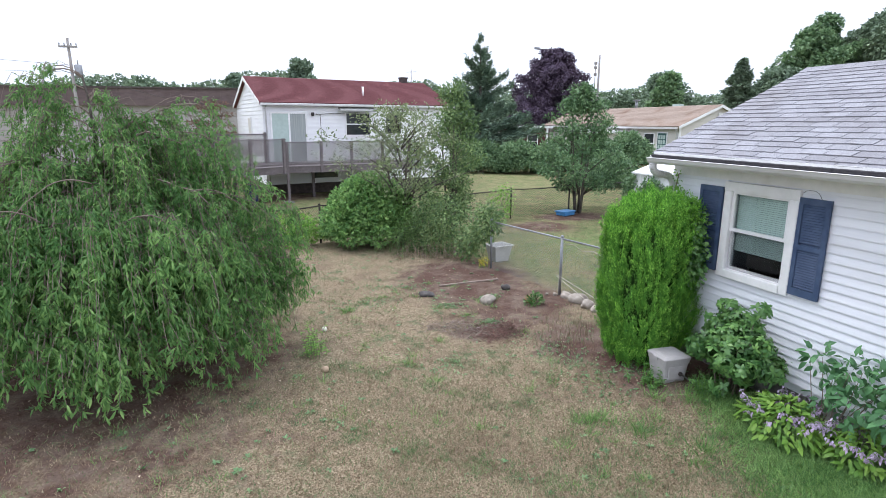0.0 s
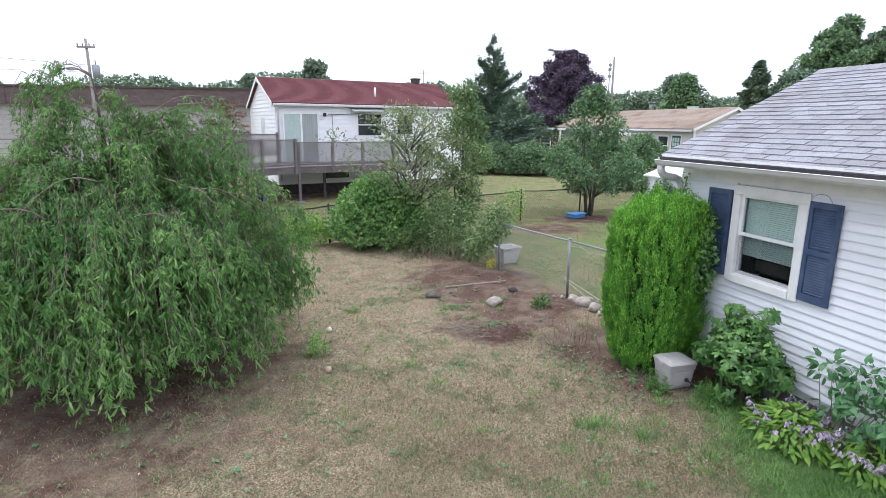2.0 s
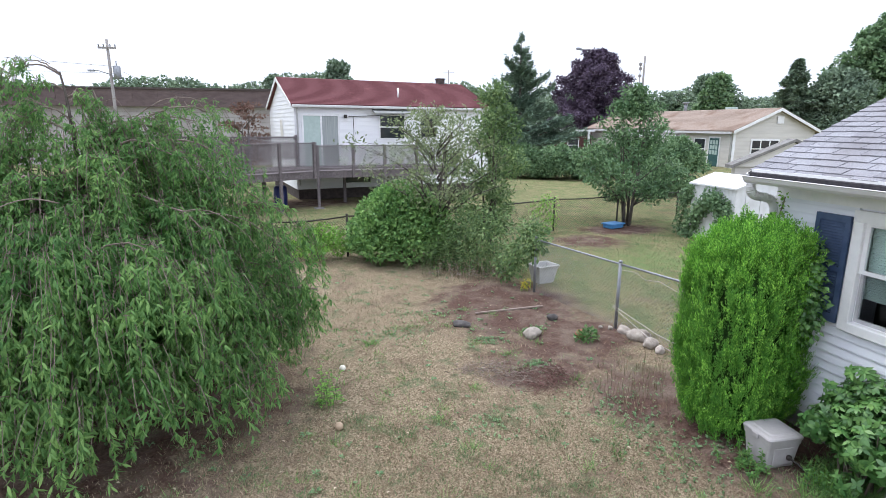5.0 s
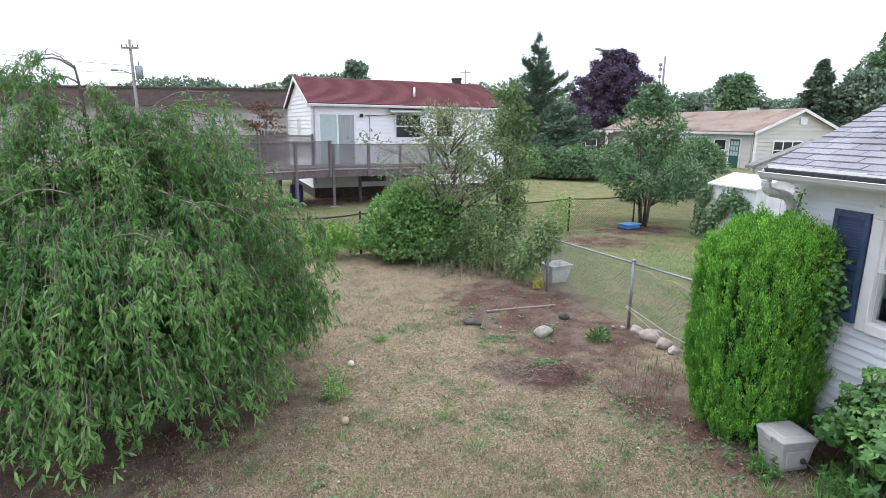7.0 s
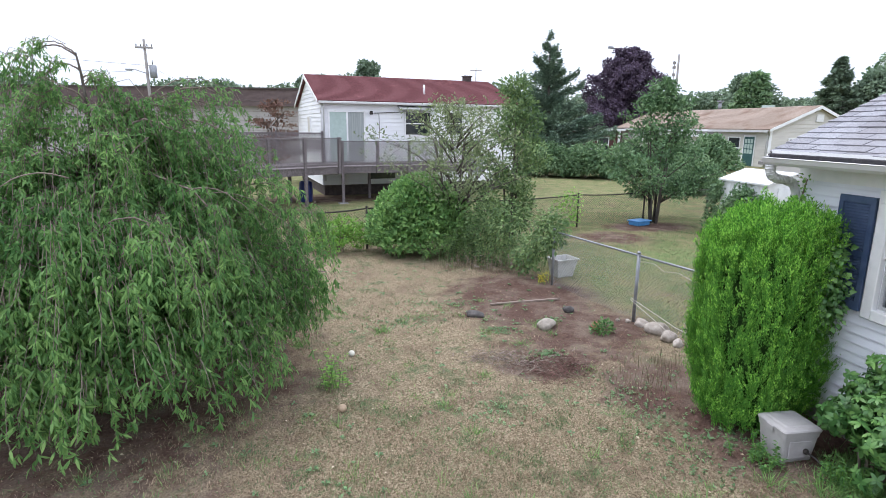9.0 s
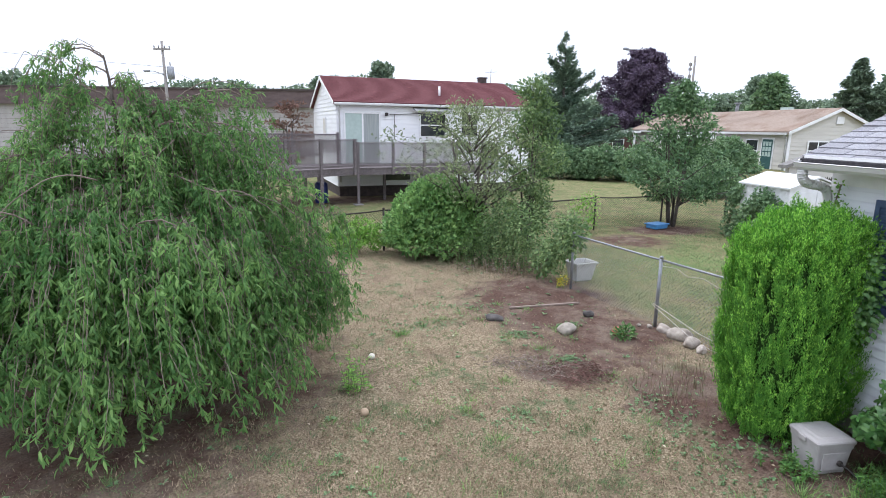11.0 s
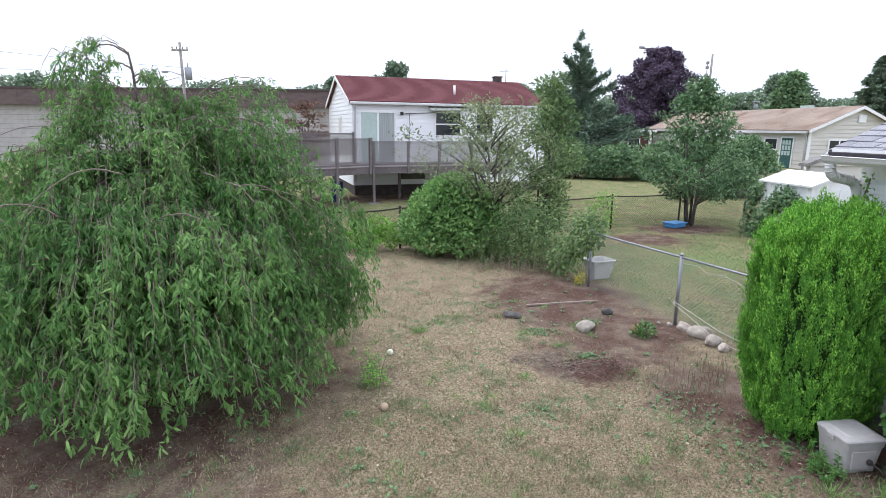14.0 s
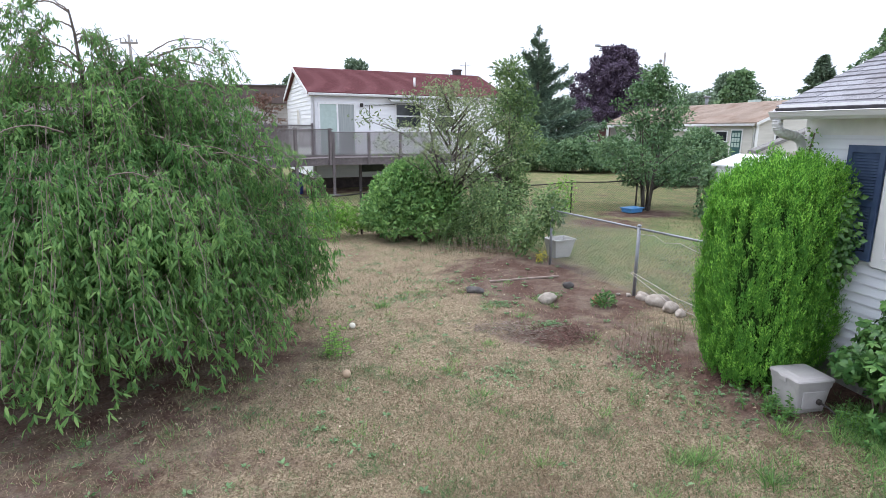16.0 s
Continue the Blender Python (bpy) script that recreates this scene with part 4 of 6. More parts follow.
def flat_building():
    b = thing("warehouse", pose(0, 52, 0, 0, 0, -10) @ pose(-46, 0, 0), "long flat-roofed block building with brown metal band", "warehouse")
    part("wall", box(0, 56, 0, 12, 0, 4.85), BLOCK, b)
    part("roof_band", box(-0.3, 56.3, -0.5, 12.3, 4.85, 6.24), BROWN_ROOF, b)
    part("coping", box(-0.4, 56.4, -0.6, 12.4, 6.24, 6.38), CHIM, b)
    for i in range(28):
        part("band_seam", box(1 + i * 2, 1.06 + i * 2, -0.53, -0.5, 4.85, 6.24), BROWN_ROOF, b)
    for i in range(11):
        part("block_course", box(0, 56, -0.012, 0.0, 0.4 + 0.4 * i, 0.415 + 0.4 * i), BROWN_ROOF, b)


flat_building()


# ---- fences ----
def link_mesh(p0, p1, h, parent, material, gap=0.075, r=0.0022, z0=0.04):
    """Woven diagonal wires as thin three-sided rods."""
    p0, p1 = np.array(p0, float), np.array(p1, float)
    w = np.linalg.norm(p1 - p0)
    u = np.array([*(p1 - p0) / w, 0.0])
    nrm = np.array([-u[1], u[0], 0.0])
    V, F = [], []
    k = -h
    while k < w:
        for s in (0, 1):
            a, b = max(k, 0), min(k + h, w)
            if b - a < 0.02:
                continue
            za, zb = (a - k, b - k) if s == 0 else (h - (a - k), h - (b - k))
            A = np.array([*p0, z0 + za]) + u * a + nrm * r * (1 if s else -1)
            B = np.array([*p0, z0 + zb]) + u * b + nrm * r * (1 if s else -1)
            d = (B - A) / np.linalg.norm(B - A)
            e1 = nrm
            e2 = np.cross(d, e1)
            base = len(V)
            for P in (A, B):
                for j in range(3):
                    t = j * 2.0944
                    V.append(P + (e1 * math.cos(t) + e2 * math.sin(t)) * r)
            for j in range(3):
                q = (j + 1) % 3
                F.append((base + j, base + q, base + 3 + q, base + 3 + j))
        k += gap
    ob = raw("chain_link_mesh", V, F, material, parent)
    ob["kind"] = "stuff"


def chain_fence(name, pts, h, material, label, r_post=0.03, sag=0.0, wire=0.0022):
    f = thing(name, pose(0, 0, 0), label, "fence")
    for x, y in pts:
        p = part("post", tube([(x, y, -0.1), (x, y, h + 0.03)], r_post, 8), material, f)
        part("post_cap", tube([(x, y, h + 0.03), (x, y, h + 0.06), (x, y, h + 0.075)], [r_post * 1.25, r_post * 1.1, r_post * 0.3], 8), material, p)
    for (x0, y0), (x1, y1) in zip(pts, pts[1:]):
        rail = [(x0 + (x1 - x0) * t, y0 + (y1 - y0) * t, h - sag * math.sin(math.pi * t)) for t in (0, 0.25, 0.5, 0.75, 1)]
        part("top_rail", tube(rail, r_post * 0.7, 6), material, f)
        link_mesh((x0, y0), (x1, y1), h - 0.05, f, material, r=wire)
    return f


grey_fence = chain_fence("chain_link_fence", [(7.42, 5.78), (6.68, 8.97), (6.14, 11.32)], 1.20, GALV, "galvanised chain link fence with loose top wire")
part("loose_wire", tube([(6.69, 8.92, 1.1), (6.74, 8.6, 1.14), (6.80, 8.4, 1.05), (6.86, 8.1, 1.10), (6.95, 7.8, 1.02), (7.1, 7.1, 1.0), (7.3, 6.3, 0.95)], 0.0055, 5), TAN_WIRE, grey_fence)
part("brace_pole", tube([(6.62, 9.0, 0.42), (6.82, 8.0, 0.22), (7.1, 6.9, 0.12)], 0.008, 6), TAN_WIRE, grey_fence, "slanting pale brace pole")
part("brace_pole", tube([(6.60, 9.0, 0.40), (6.76, 8.0, 0.10), (6.9, 7.3, 0.05)], 0.007, 6), TAN_WIRE, grey_fence, "slanting pale brace pole")
chain_fence("chain_link_fence", [(-7.5, 13.2), (-4.6, 13.9), (-1.7, 14.6), (0.6, 15.2), (2.56, 15.75), (6.0, 16.8), (9.87, 17.83), (12.67, 18.3), (15.6, 18.75), (18.4, 19.2)], 1.13, BLACK_WIRE, "dark rusty chain link fence across the yards", sag=0.05, wire=0.0042)


def picket_fence():
    f = thing("picket_fence", pose(17.3, 18.75, 0, 0, 0, 6), "dark weathered picket fence behind the shed", "fence")
    part("rail", box(0, 3.2, 0.02, 0.06, 0.45, 0.53), CHIM, f)
    part("rail", box(0, 3.2, 0.02, 0.06, 1.30, 1.38), CHIM, f)
    bm = bmesh.new()
    add_prism(bm, [(0.0, 0.0), (0.09, 0.0), (0.09, 1.56), (0.045, 1.65), (0.0, 1.56)], 0.0, 0.02)
    bmesh.ops.recalc_face_normals(bm, faces=bm.faces[:])
    first = part("picket", bm, POLE_DARK, f)
    for i in range(1, 28):
        p = new("picket", first.data)
        p.parent = f
        p.matrix_basis = pose(0.116 * i, 0, 0.015 * math.sin(i * 2.1))


picket_fence()


# ---- plants ----
def arc(p0, p1, rise, n=7):
    p0, p1 = Vector(p0), Vector(p1)
    return [p0.lerp(p1, t) + Vector((0, 0, rise * 4 * t * (1 - t))) for t in [i / (n - 1) for i in range(n)]]


def stuff(ob):
    ob["kind"] = "stuff"
    return ob


def weeping_tree():
    rng = np.random.default_rng(11)
    rd = random.Random(11)
    base = Vector((-1.50, 8.15, 0))
    t = thing("weeping_tree", Matrix.Translation(base), "weeping cherry tree with long drooping leafy branches", "tree")
    trunk = [(0.1, -0.1, -0.1), (0.05, -0.05, 0.5), (0.06, -0.02, 1.2), (0.10, 0.02, 1.9), (0.14, 0.0, 2.6), (0.15, -0.03, 3.3), (0.13, -0.05, 3.9), (0.10, -0.06, 4.15)]
    part("trunk", tube(trunk, [0.2, 0.15, 0.13, 0.10, 0.055, 0.024, 0.014, 0.010], 10), BARK, t)
    strands = []

    def limb(a, end, rise, r, name="branch"):
        k = 15 if r < 0.018 else 9
        pts = arc(a, end, rise, k)
        pts = [p + Vector((rd.uniform(-.07, .07), rd.uniform(-.07, .07), rd.uniform(-.05, .05))) * (0.15 if k == 15 else 1.0) if 0 < i < k - 1 else p for i, p in enumerate(pts)]
        part(name, tube(pts, [r * (1 - 0.75 * i / k) for i in range(k)], 5), TWIG if r < 0.03 else BARK, t)
        return pts

    def drape(p, a, n, wide, length):
        """A bundle of hanging shoots that start close together."""
        for _ in range(n):
            q = p + Vector((rd.gauss(0, wide), rd.gauss(0, wide), rd.gauss(0, wide * 0.5)))
            strands.append((q, a + rd.gauss(0, 0.5), length * rd.uniform(0.55, 1.15)))

    # the skirt of low and middle boughs
    for i in range(60):
        f = i / 59
        a = i * 2.39996 + rd.uniform(-0.25, 0.25)
        low = i % 3 == 0
        reach = ((2.95 if low else 2.75 - 1.35 * f) + rd.uniform(-0.4, 0.15)) * (0.70 if math.sin(a) < -0.3 else 1.0)
        z0 = rd.uniform(0.9, 1.4) if low else 1.3 + 1.4 * f
        zend = rd.uniform(0.95, 1.9) if low else 2.2 + 0.35 * f + rd.uniform(-0.35, 0.2) - (0.08 if math.cos(a) < -0.25 else 0)
        pts = limb(Vector((0.08, 0.0, z0)), Vector((math.cos(a) * reach, math.sin(a) * reach, zend)), 0.22 + 0.24 * f, 0.021)
        for k in range(2, 9):
            if rd.random() < (0.40 if f > 0.55 and not low else 0.18):
                continue
            drape(pts[k], a, 6 + k, 0.085, rd.uniform(0.6, 1.35) if k > 4 else rd.uniform(0.5, 1.2))
    # two rings of boughs that carry the even front of the skirt
    for deg, reach in ((-128, 2.0), (-116, 2.0), (-104, 1.95), (-95, 1.95), (-86, 2.0), (-77, 2.05), (-68, 2.15), (-60, 2.35), (-52, 2.45), (-43, 2.4), (-34, 2.3), (-25, 2.2), (-15, 2.35), (-5, 2.55)):
        for zend, share, z0 in ((rd.uniform(0.85, 1.25), 1.0, 1.0), (rd.uniform(1.45, 1.85), 0.95, 1.5), (rd.uniform(2.05, 2.4), 0.80, 1.9)):
            a = radians(deg + rd.uniform(-4, 4))
            q = reach * share * rd.uniform(0.92, 1.02)
            pts = limb(Vector((0.08, 0.0, z0)), Vector((math.cos(a) * q, math.sin(a) * q, zend)), rd.uniform(0.3, 0.5), 0.019)
            for k in (4, 5, 6, 7, 8):
                drape(pts[k], a, 7 + k // 2, 0.10, rd.uniform(0.45, 0.95))
    # the leader, arching over to one side, and its short weeping side shoots
    top = (0.10, -0.06, 4.12)
    for s, e, rise, r, n in ((top, (-0.50, -0.10, 3.90), 0.20, 0.012, 6), ((0.12, -0.05, 3.95), (-0.46, 0.15, 3.62), 0.22, 0.011, 5), ((0.12, -0.05, 3.85), (0.52, -0.10, 3.42), 0.20, 0.011, 6), ((0.13, -0.05, 3.75), (0.30, 0.30, 3.50), 0.24, 0.011, 5),
                             ((0.14, -0.04, 3.60), (-0.34, -0.42, 3.36), 0.26, 0.011, 6), ((0.14, -0.04, 3.45), (-0.78, 0.12, 3.18), 0.28, 0.013, 6), ((0.14, -0.04, 3.40), (0.42, -0.45, 3.10), 0.26, 0.012, 6)):
        pts = limb(s, e, rise, r)
        for k in range(4, 15, 2):
            drape(pts[k], math.atan2(e[1] - s[1], e[0] - s[0]), n + 1 if k > 5 else 3, 0.045, 0.62)
    # the high shoulder on one side and the lower one on the other
    for s, e, rise, r, n in (((0.10, 0.05, 2.75), (1.62, -0.05, 3.72), 0.40, 0.022, 10), ((0.10, 0.05, 2.70), (1.42, 0.30, 3.62), 0.40, 0.022, 10), ((0.10, 0.05, 2.75), (1.05, -0.15, 3.55), 0.36, 0.021, 11), ((0.10, 0.05, 2.60), (1.80, -0.40, 3.22), 0.42, 0.022, 12), ((0.12, 0.0, 2.85), (0.75, 0.10, 3.42), 0.30, 0.020, 11), ((0.12, 0.0, 2.9), (0.62, -0.45, 3.30), 0.32, 0.020, 11), ((0.12, 0.0, 2.8), (-0.55, -0.25, 3.20), 0.30, 0.020, 10),
                             ((0.10, 0.05, 2.60), (1.30, -0.70, 3.25), 0.42, 0.022, 12), ((0.10, 0.05, 2.55), (1.98, 0.35, 3.00), 0.42, 0.022, 11), ((0.10, 0.05, 2.45), (2.25, -0.20, 2.60), 0.46, 0.022, 12), ((0.10, 0.0, 2.50), (0.70, -1.00, 3.05), 0.42, 0.024, 12),
                             ((0.10, 0.05, 2.55), (-0.95, -0.55, 2.92), 0.30, 0.022, 10), ((0.10, 0.05, 2.50), (-1.70, 0.10, 2.78), 0.36, 0.022, 10), ((0.10, 0.05, 2.45), (-2.25, -0.50, 2.55), 0.36, 0.022, 10), ((0.10, 0.05, 2.50), (-0.35, -1.10, 2.80), 0.38, 0.022, 11), ((0.10, 0.0, 2.3), (1.65, -1.25, 2.45), 0.42, 0.022, 12)):
        pts = limb(s, e, rise, r)
        for k in range(3, 9):
            drape(pts[k], math.atan2(e[1], e[0] - s[0]), int(n * 0.72), 0.065, rd.uniform(0.6, 1.2))
    for s, e, rise in (((0.75, 0.05, 3.60), (1.72, 0.0, 3.78), 0.20), ((0.1, 0.1, 2.7), (-1.7, 0.0, 3.0), 0.42), (top, (-0.50, -0.05, 3.95), 0.22), ((0.5, -1.3, 2.2), (1.6, -1.8, 1.8), 0.4), ((-0.6, -1.6, 2.3), (-1.3, -1.7, 2.0), 0.4), ((0.8, -1.3, 2.0), (0.3, -2.0, 1.7), 0.35), ((1.2, -0.6, 2.4), (2.6, -1.0, 2.0), 0.35),
                       ((0.9, -0.5, 3.2), (0.5, -1.3, 2.3), 0.12), ((1.3, -0.9, 2.6), (2.2, -1.2, 2.2), 0.22), ((-0.2, -1.5, 2.4), (-1.0, -2.1, 2.1), 0.30), ((0.3, -1.2, 2.8), (-0.4, -1.9, 2.4), 0.22), ((1.9, -0.2, 2.6), (2.8, -0.5, 2.1), 0.22)):
        limb(s, e, rise, 0.009, "bare_bough")
    for k in range(26):
        drape(Vector((0.13 + rd.gauss(0, 0.10), -0.02 + rd.gauss(0, 0.10), 2.4 + 1.45 * k / 26)), rd.uniform(0, 6.283), 5, 0.12, 0.6)
    twigs = bmesh.new()
    P, W, N = [], [], []
    for si, (p, a, ln) in enumerate(strands):
        rad = math.hypot(p.x, p.y)
        floor_z = 0.28 + 0.45 * rd.random() + (0.3 if rad < 1.4 else 0)
        ln = min(ln, max(0.2, p.z - floor_z))
        out = Vector((math.cos(a), math.sin(a), 0))
        if rad > 0.3:
            out = (out * 0.5 + Vector((p.x, p.y, 0)).normalized() * 0.6)
        spread = rd.uniform(0.06, 0.42)
        pts = []
        for i in range(6):
            u = i / 5
            pts.append(p + out * spread * (1 - (1 - u) ** 2.2) + Vector((0.04 * math.sin(3 * u + si), 0.04 * math.cos(2.3 * u + si), 0.14 * math.sin(math.pi * min(1, u * 2.2)) * (1 if u < 0.45 else 0) - ln * u ** 1.3)))
        if si % 2 == 0:
            add_tube(twigs, pts, [0.0045, 0.004, 0.0035, 0.003, 0.0025, 0.002], 3, cap=False)
        A = np.array(pts)
        # short side shoots, each with a hanging bunch of five leaves
        c = max(2, int((6 + ln * 46) * (0.9 if p.z > 2.9 else 1.0) / 5))
        u = np.sort(rng.random(c)) * 0.95 + 0.05
        f = u * 5
        i0 = np.minimum(f.astype(int), 4)
        q = A[i0] + (A[i0 + 1] - A[i0]) * (f - i0)[:, None]
        az = rng.random(c) * 6.283
        shoot = unit(np.stack([np.cos(az) + out.x * 0.5, np.sin(az) + out.y * 0.5, rng.uniform(-1.3, -0.1, c)], 1))
        reach = rng.uniform(0.02, 0.09, (c, 1))
        for j in range(5):
            fan = rng.normal(size=(c, 3)) * 0.58
            P.append(q + shoot * reach * (j + 0.5) / 5 + np.array([0, 0, -0.03]) * (j / 5) ** 2)
            W.append(shoot * 0.6 + fan + np.array([out.x, out.y, 0.0]) * 0.18 - np.array([[0, 0, 1.0]]) * np.clip(1.55 - 0.34 * q[:, 2:], 0.5, 1.1))
            N.append(shoot * 0.6 + np.array([out.x * 0.8, out.y * 0.8, 0.0]) + np.array([[0, 0, 1.0]]) * np.clip(0.9 * (q[:, 2:] - 1.5), 0.0, 1.6) + rng.normal(size=(c, 3)) * 0.45)
    P, W, N = np.concatenate(P), np.concatenate(W), np.concatenate(N)
    stuff(part("twig", twigs, TWIG, t))
    ln = rng.uniform(0.056, 0.108, len(P)) * np.clip(1.22 - 0.11 * P[:, 2], 0.78, 1.1)
    near = (P[:, 2] < 2.3) & (np.hypot(P[:, 0], P[:, 1]) > 1.3) & (P[:, 1] < 0.6)
    far = ~near
    stuff(fine_leaves("foliage", P[near], W[near], N[near], ln[near], ln[near] * 0.27, LEAF_WEEP, t))
    stuff(leaves("foliage", P[far], W[far], N[far], ln[far], ln[far] * 0.28, LEAF_WEEP, t))


def arborvitae():
    """A squarish column of upright, overlapping plumes, each a flat fan of scaly twiglets with a paler tip."""
    rng = np.random.default_rng(5)
    x, y = 5.88, 5.40
    t = thing("arborvitae", pose(x, y, ground_z(x, y)), "bright green clipped arborvitae beside the house", "shrub")
    part("trunk", tube([(0, 0, -0.05), (0.02, 0, 0.4), (0, 0, 1.2)], [0.06, 0.05, 0.03], 8), BARK, t)

    def radius(a, z):
        """The bush's outline: narrower at the foot, full at two fifths, shouldered at the top, grooved from top to bottom."""
        prof = 0.80 + 0.20 * min(1, max(0, z) / 0.75) ** 0.8 - 0.05 * max(0, z - 0.9) - 0.30 * min(1, max(0, z - 1.62) / 0.45) ** 2
        flat = (abs(math.cos(a)) ** 2.7 + abs(math.sin(a)) ** 2.7) ** (-1 / 2.7)
        c, s = math.cos(a), math.sin(a)
        lump = noise.noise(Vector((c * 1.8, s * 1.8, z * 1.5)))
        groove = noise.noise(Vector((c * 5.0, s * 5.0, z * 1.3 + 4)))
        return 0.555 * prof * flat * (1 + 0.08 * lump + 0.17 * groove)

    def crest(a, q):
        c, s = math.cos(a) * q, math.sin(a) * q
        return 2.06 + 0.16 * (1 - q ** 2.4) + 0.10 * c + 0.12 * noise.noise(Vector((c * 4.2, s * 4.2, 7.0))) + 0.10 * noise.noise(Vector((c * 9, s * 9, 3.0)))

    # the solid inner mass, its near-black green painted for shade between the plumes
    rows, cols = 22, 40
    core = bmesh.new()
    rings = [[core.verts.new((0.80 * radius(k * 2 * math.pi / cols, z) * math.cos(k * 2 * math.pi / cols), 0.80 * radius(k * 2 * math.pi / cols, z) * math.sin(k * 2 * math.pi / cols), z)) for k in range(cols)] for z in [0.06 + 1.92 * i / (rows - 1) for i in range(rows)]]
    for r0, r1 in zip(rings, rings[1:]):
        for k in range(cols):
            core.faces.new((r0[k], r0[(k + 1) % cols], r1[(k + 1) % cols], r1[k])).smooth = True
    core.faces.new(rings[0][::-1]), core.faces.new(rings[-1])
    part("shade_core", core, ARB_CORE, t)
    # plumes over the sides, then over the top
    B, O, F = [], [], []
    for k in range(1750):
        side = k < 1480
        if side:
            a, z = rng.uniform(0, 6.283), rng.uniform(0.02, 2.0)
            r = radius(a, z) * rng.uniform(0.85, 1.02)
            c, o = np.array([r * math.cos(a), r * math.sin(a), z]), (math.cos(a), math.sin(a), 0.0 if z < 1.6 else 0.5)
        else:
            a, q = rng.uniform(0, 6.283), math.sqrt(rng.random())
            r = radius(a, 1.95) * q
            c, o = np.array([r * math.cos(a), r * math.sin(a), crest(a, q) - rng.uniform(0.02, 0.16)]), (math.cos(a) * q, math.sin(a) * q, 0.9)
        # pale plumes crowd the top: new growth, with skylight put into the colour
        pale_plume = rng.random() < (0.9 if c[2] > 1.6 else 0.45)
        for _ in range(4 if side else 7):
            B.append(c + rng.normal(size=3) * np.array([0.014, 0.014, 0.07] if side else [0.026, 0.026, 0.045])), O.append(o), F.append(pale_plume)
    B, O = np.array(B), unit(np.array(O))
    m = len(B)
    high = B[:, 2] > 1.75
    size = rng.uniform(0.11, 0.23, m) * np.where(high, 0.92, 1.0)
    axis = unit(O * np.where(high, 0.50, 0.22)[:, None] + np.array([0, 0, 1.0]) + rng.normal(size=(m, 3)) * 0.09)
    fan = unit(np.cross(axis, O + rng.normal(size=(m, 3)) * 0.55))
    thick = np.cross(axis, fan)
    fresh = np.array(F)
    for name, lo, hi, count, material, label in (("foliage", 0.0, 1.0, 32, LEAF_ARB, ""), ("new_growth", 0.66, 1.06, 13, ARB_TIP, "paler yellow-green spray tips")):
        P, W, N, L = [], [], [], []
        for k in range(count):
            u = lo + (hi - lo) * rng.random(m)
            side = rng.choice([-1.0, 1.0], m)
            twig = rng.random(m)
            # twiglets leave the axis at a slant and curve upwards
            wide = np.where(high, 0.24, 0.15) * np.clip(1.08 - u, 0, 1) ** 0.8 * np.minimum(1, u * 3 + 0.35)
            q = B + axis * (size * (u - 0.25))[:, None] + fan * (size * wide * side * twig)[:, None] + thick * (size * 0.07 * rng.normal(size=m))[:, None] + O * (0.22 * size * u * u)[:, None] + axis * (size * 0.16 * twig)[:, None]
            P.append(q)
            W.append(axis + fan * (side * 0.55)[:, None] * (0.3 + 0.7 * twig)[:, None] + rng.normal(size=(m, 3)) * 0.12)
            N.append(O + rng.normal(size=(m, 3)) * 0.45)
            L.append(size * rng.uniform(0.10, 0.18, m))
        P, W, N, L = map(np.concatenate, (P, W, N, L))
        if material is ARB_TIP:
            keep = np.tile(fresh, count)
            P, W, N, L = P[keep], W[keep], N[keep], L[keep]
        stuff(leaves(name, P, W, N, L, L * 0.36, material, t, label))


def shrub(name, at, clumps, per, length, width, material, label, seed, up=0.35, stems=8, droop=0.0, category="shrub", group="", whorl=0, shell=0.5, spread=0.5, stem_r=0.014, least=0.03, rounded=False):
    rng = np.random.default_rng(seed)
    rd = random.Random(seed)
    at = (at[0], at[1], at[2] + ground_z(at[0], at[1]))
    t = thing(name, pose(*at), label, category, group)
    for i in range(stems):
        c, r = clumps[i % len(clumps)]
        r = np.asarray(r) * np.ones(3)
        e = (c[0] + rd.uniform(-.4, .4) * r[0], c[1] + rd.uniform(-.4, .4) * r[1], c[2] + rd.uniform(-0.1, .5) * r[2])
        s = (c[0] * 0.25 + rd.uniform(-.1, .1), c[1] * 0.25 + rd.uniform(-.1, .1), -0.05)
        mid = ((s[0] + e[0]) / 2 + rd.uniform(-.06, .06), (s[1] + e[1]) / 2, (s[2] + e[2]) * 0.55)
        part("stem", tube([s, mid, e], [stem_r, stem_r * 0.7, stem_r * 0.3], 5), TWIG, t)
    P, D = clump_leaves(rng, clumps, per, shell)
    if whorl:
        k = whorl
        P0, D0 = P, jitter(rng, D, 0.35) + np.array([0, 0, up])
        D0 = unit(D0)
        ref = unit(np.cross(D0, rng.normal(size=D0.shape)))
        oth = np.cross(D0, ref)
        Ps, Ws, Ns = [], [], []
        for j in range(k):
            a = j * 6.283 / k + rng.normal(size=(len(P0), 1)) * 0.25
            side = ref * np.cos(a) + oth * np.sin(a)
            Ps.append(P0)
            Ws.append(side + D0 * rng.uniform(-0.15, 0.4, (len(P0), 1)))
            Ns.append(D0)
        P, W, N = np.concatenate(Ps), np.concatenate(Ws), np.concatenate(Ns)
    else:
        W = jitter(rng, D + np.array([0, 0, up - droop]), spread)
        N = jitter(rng, D + np.array([0, 0, 0.6]), 0.35)
    keep = P[:, 2] > least
    P, W, N = P[keep], W[keep], N[keep]
    L = rng.uniform(length * 0.7, length * 1.25, len(P))
    make = fine_leaves if whorl or rounded or length > 0.14 else leaves
    stuff(make("foliage", P, W, N, L, L * (width / length), material, t))
    return t


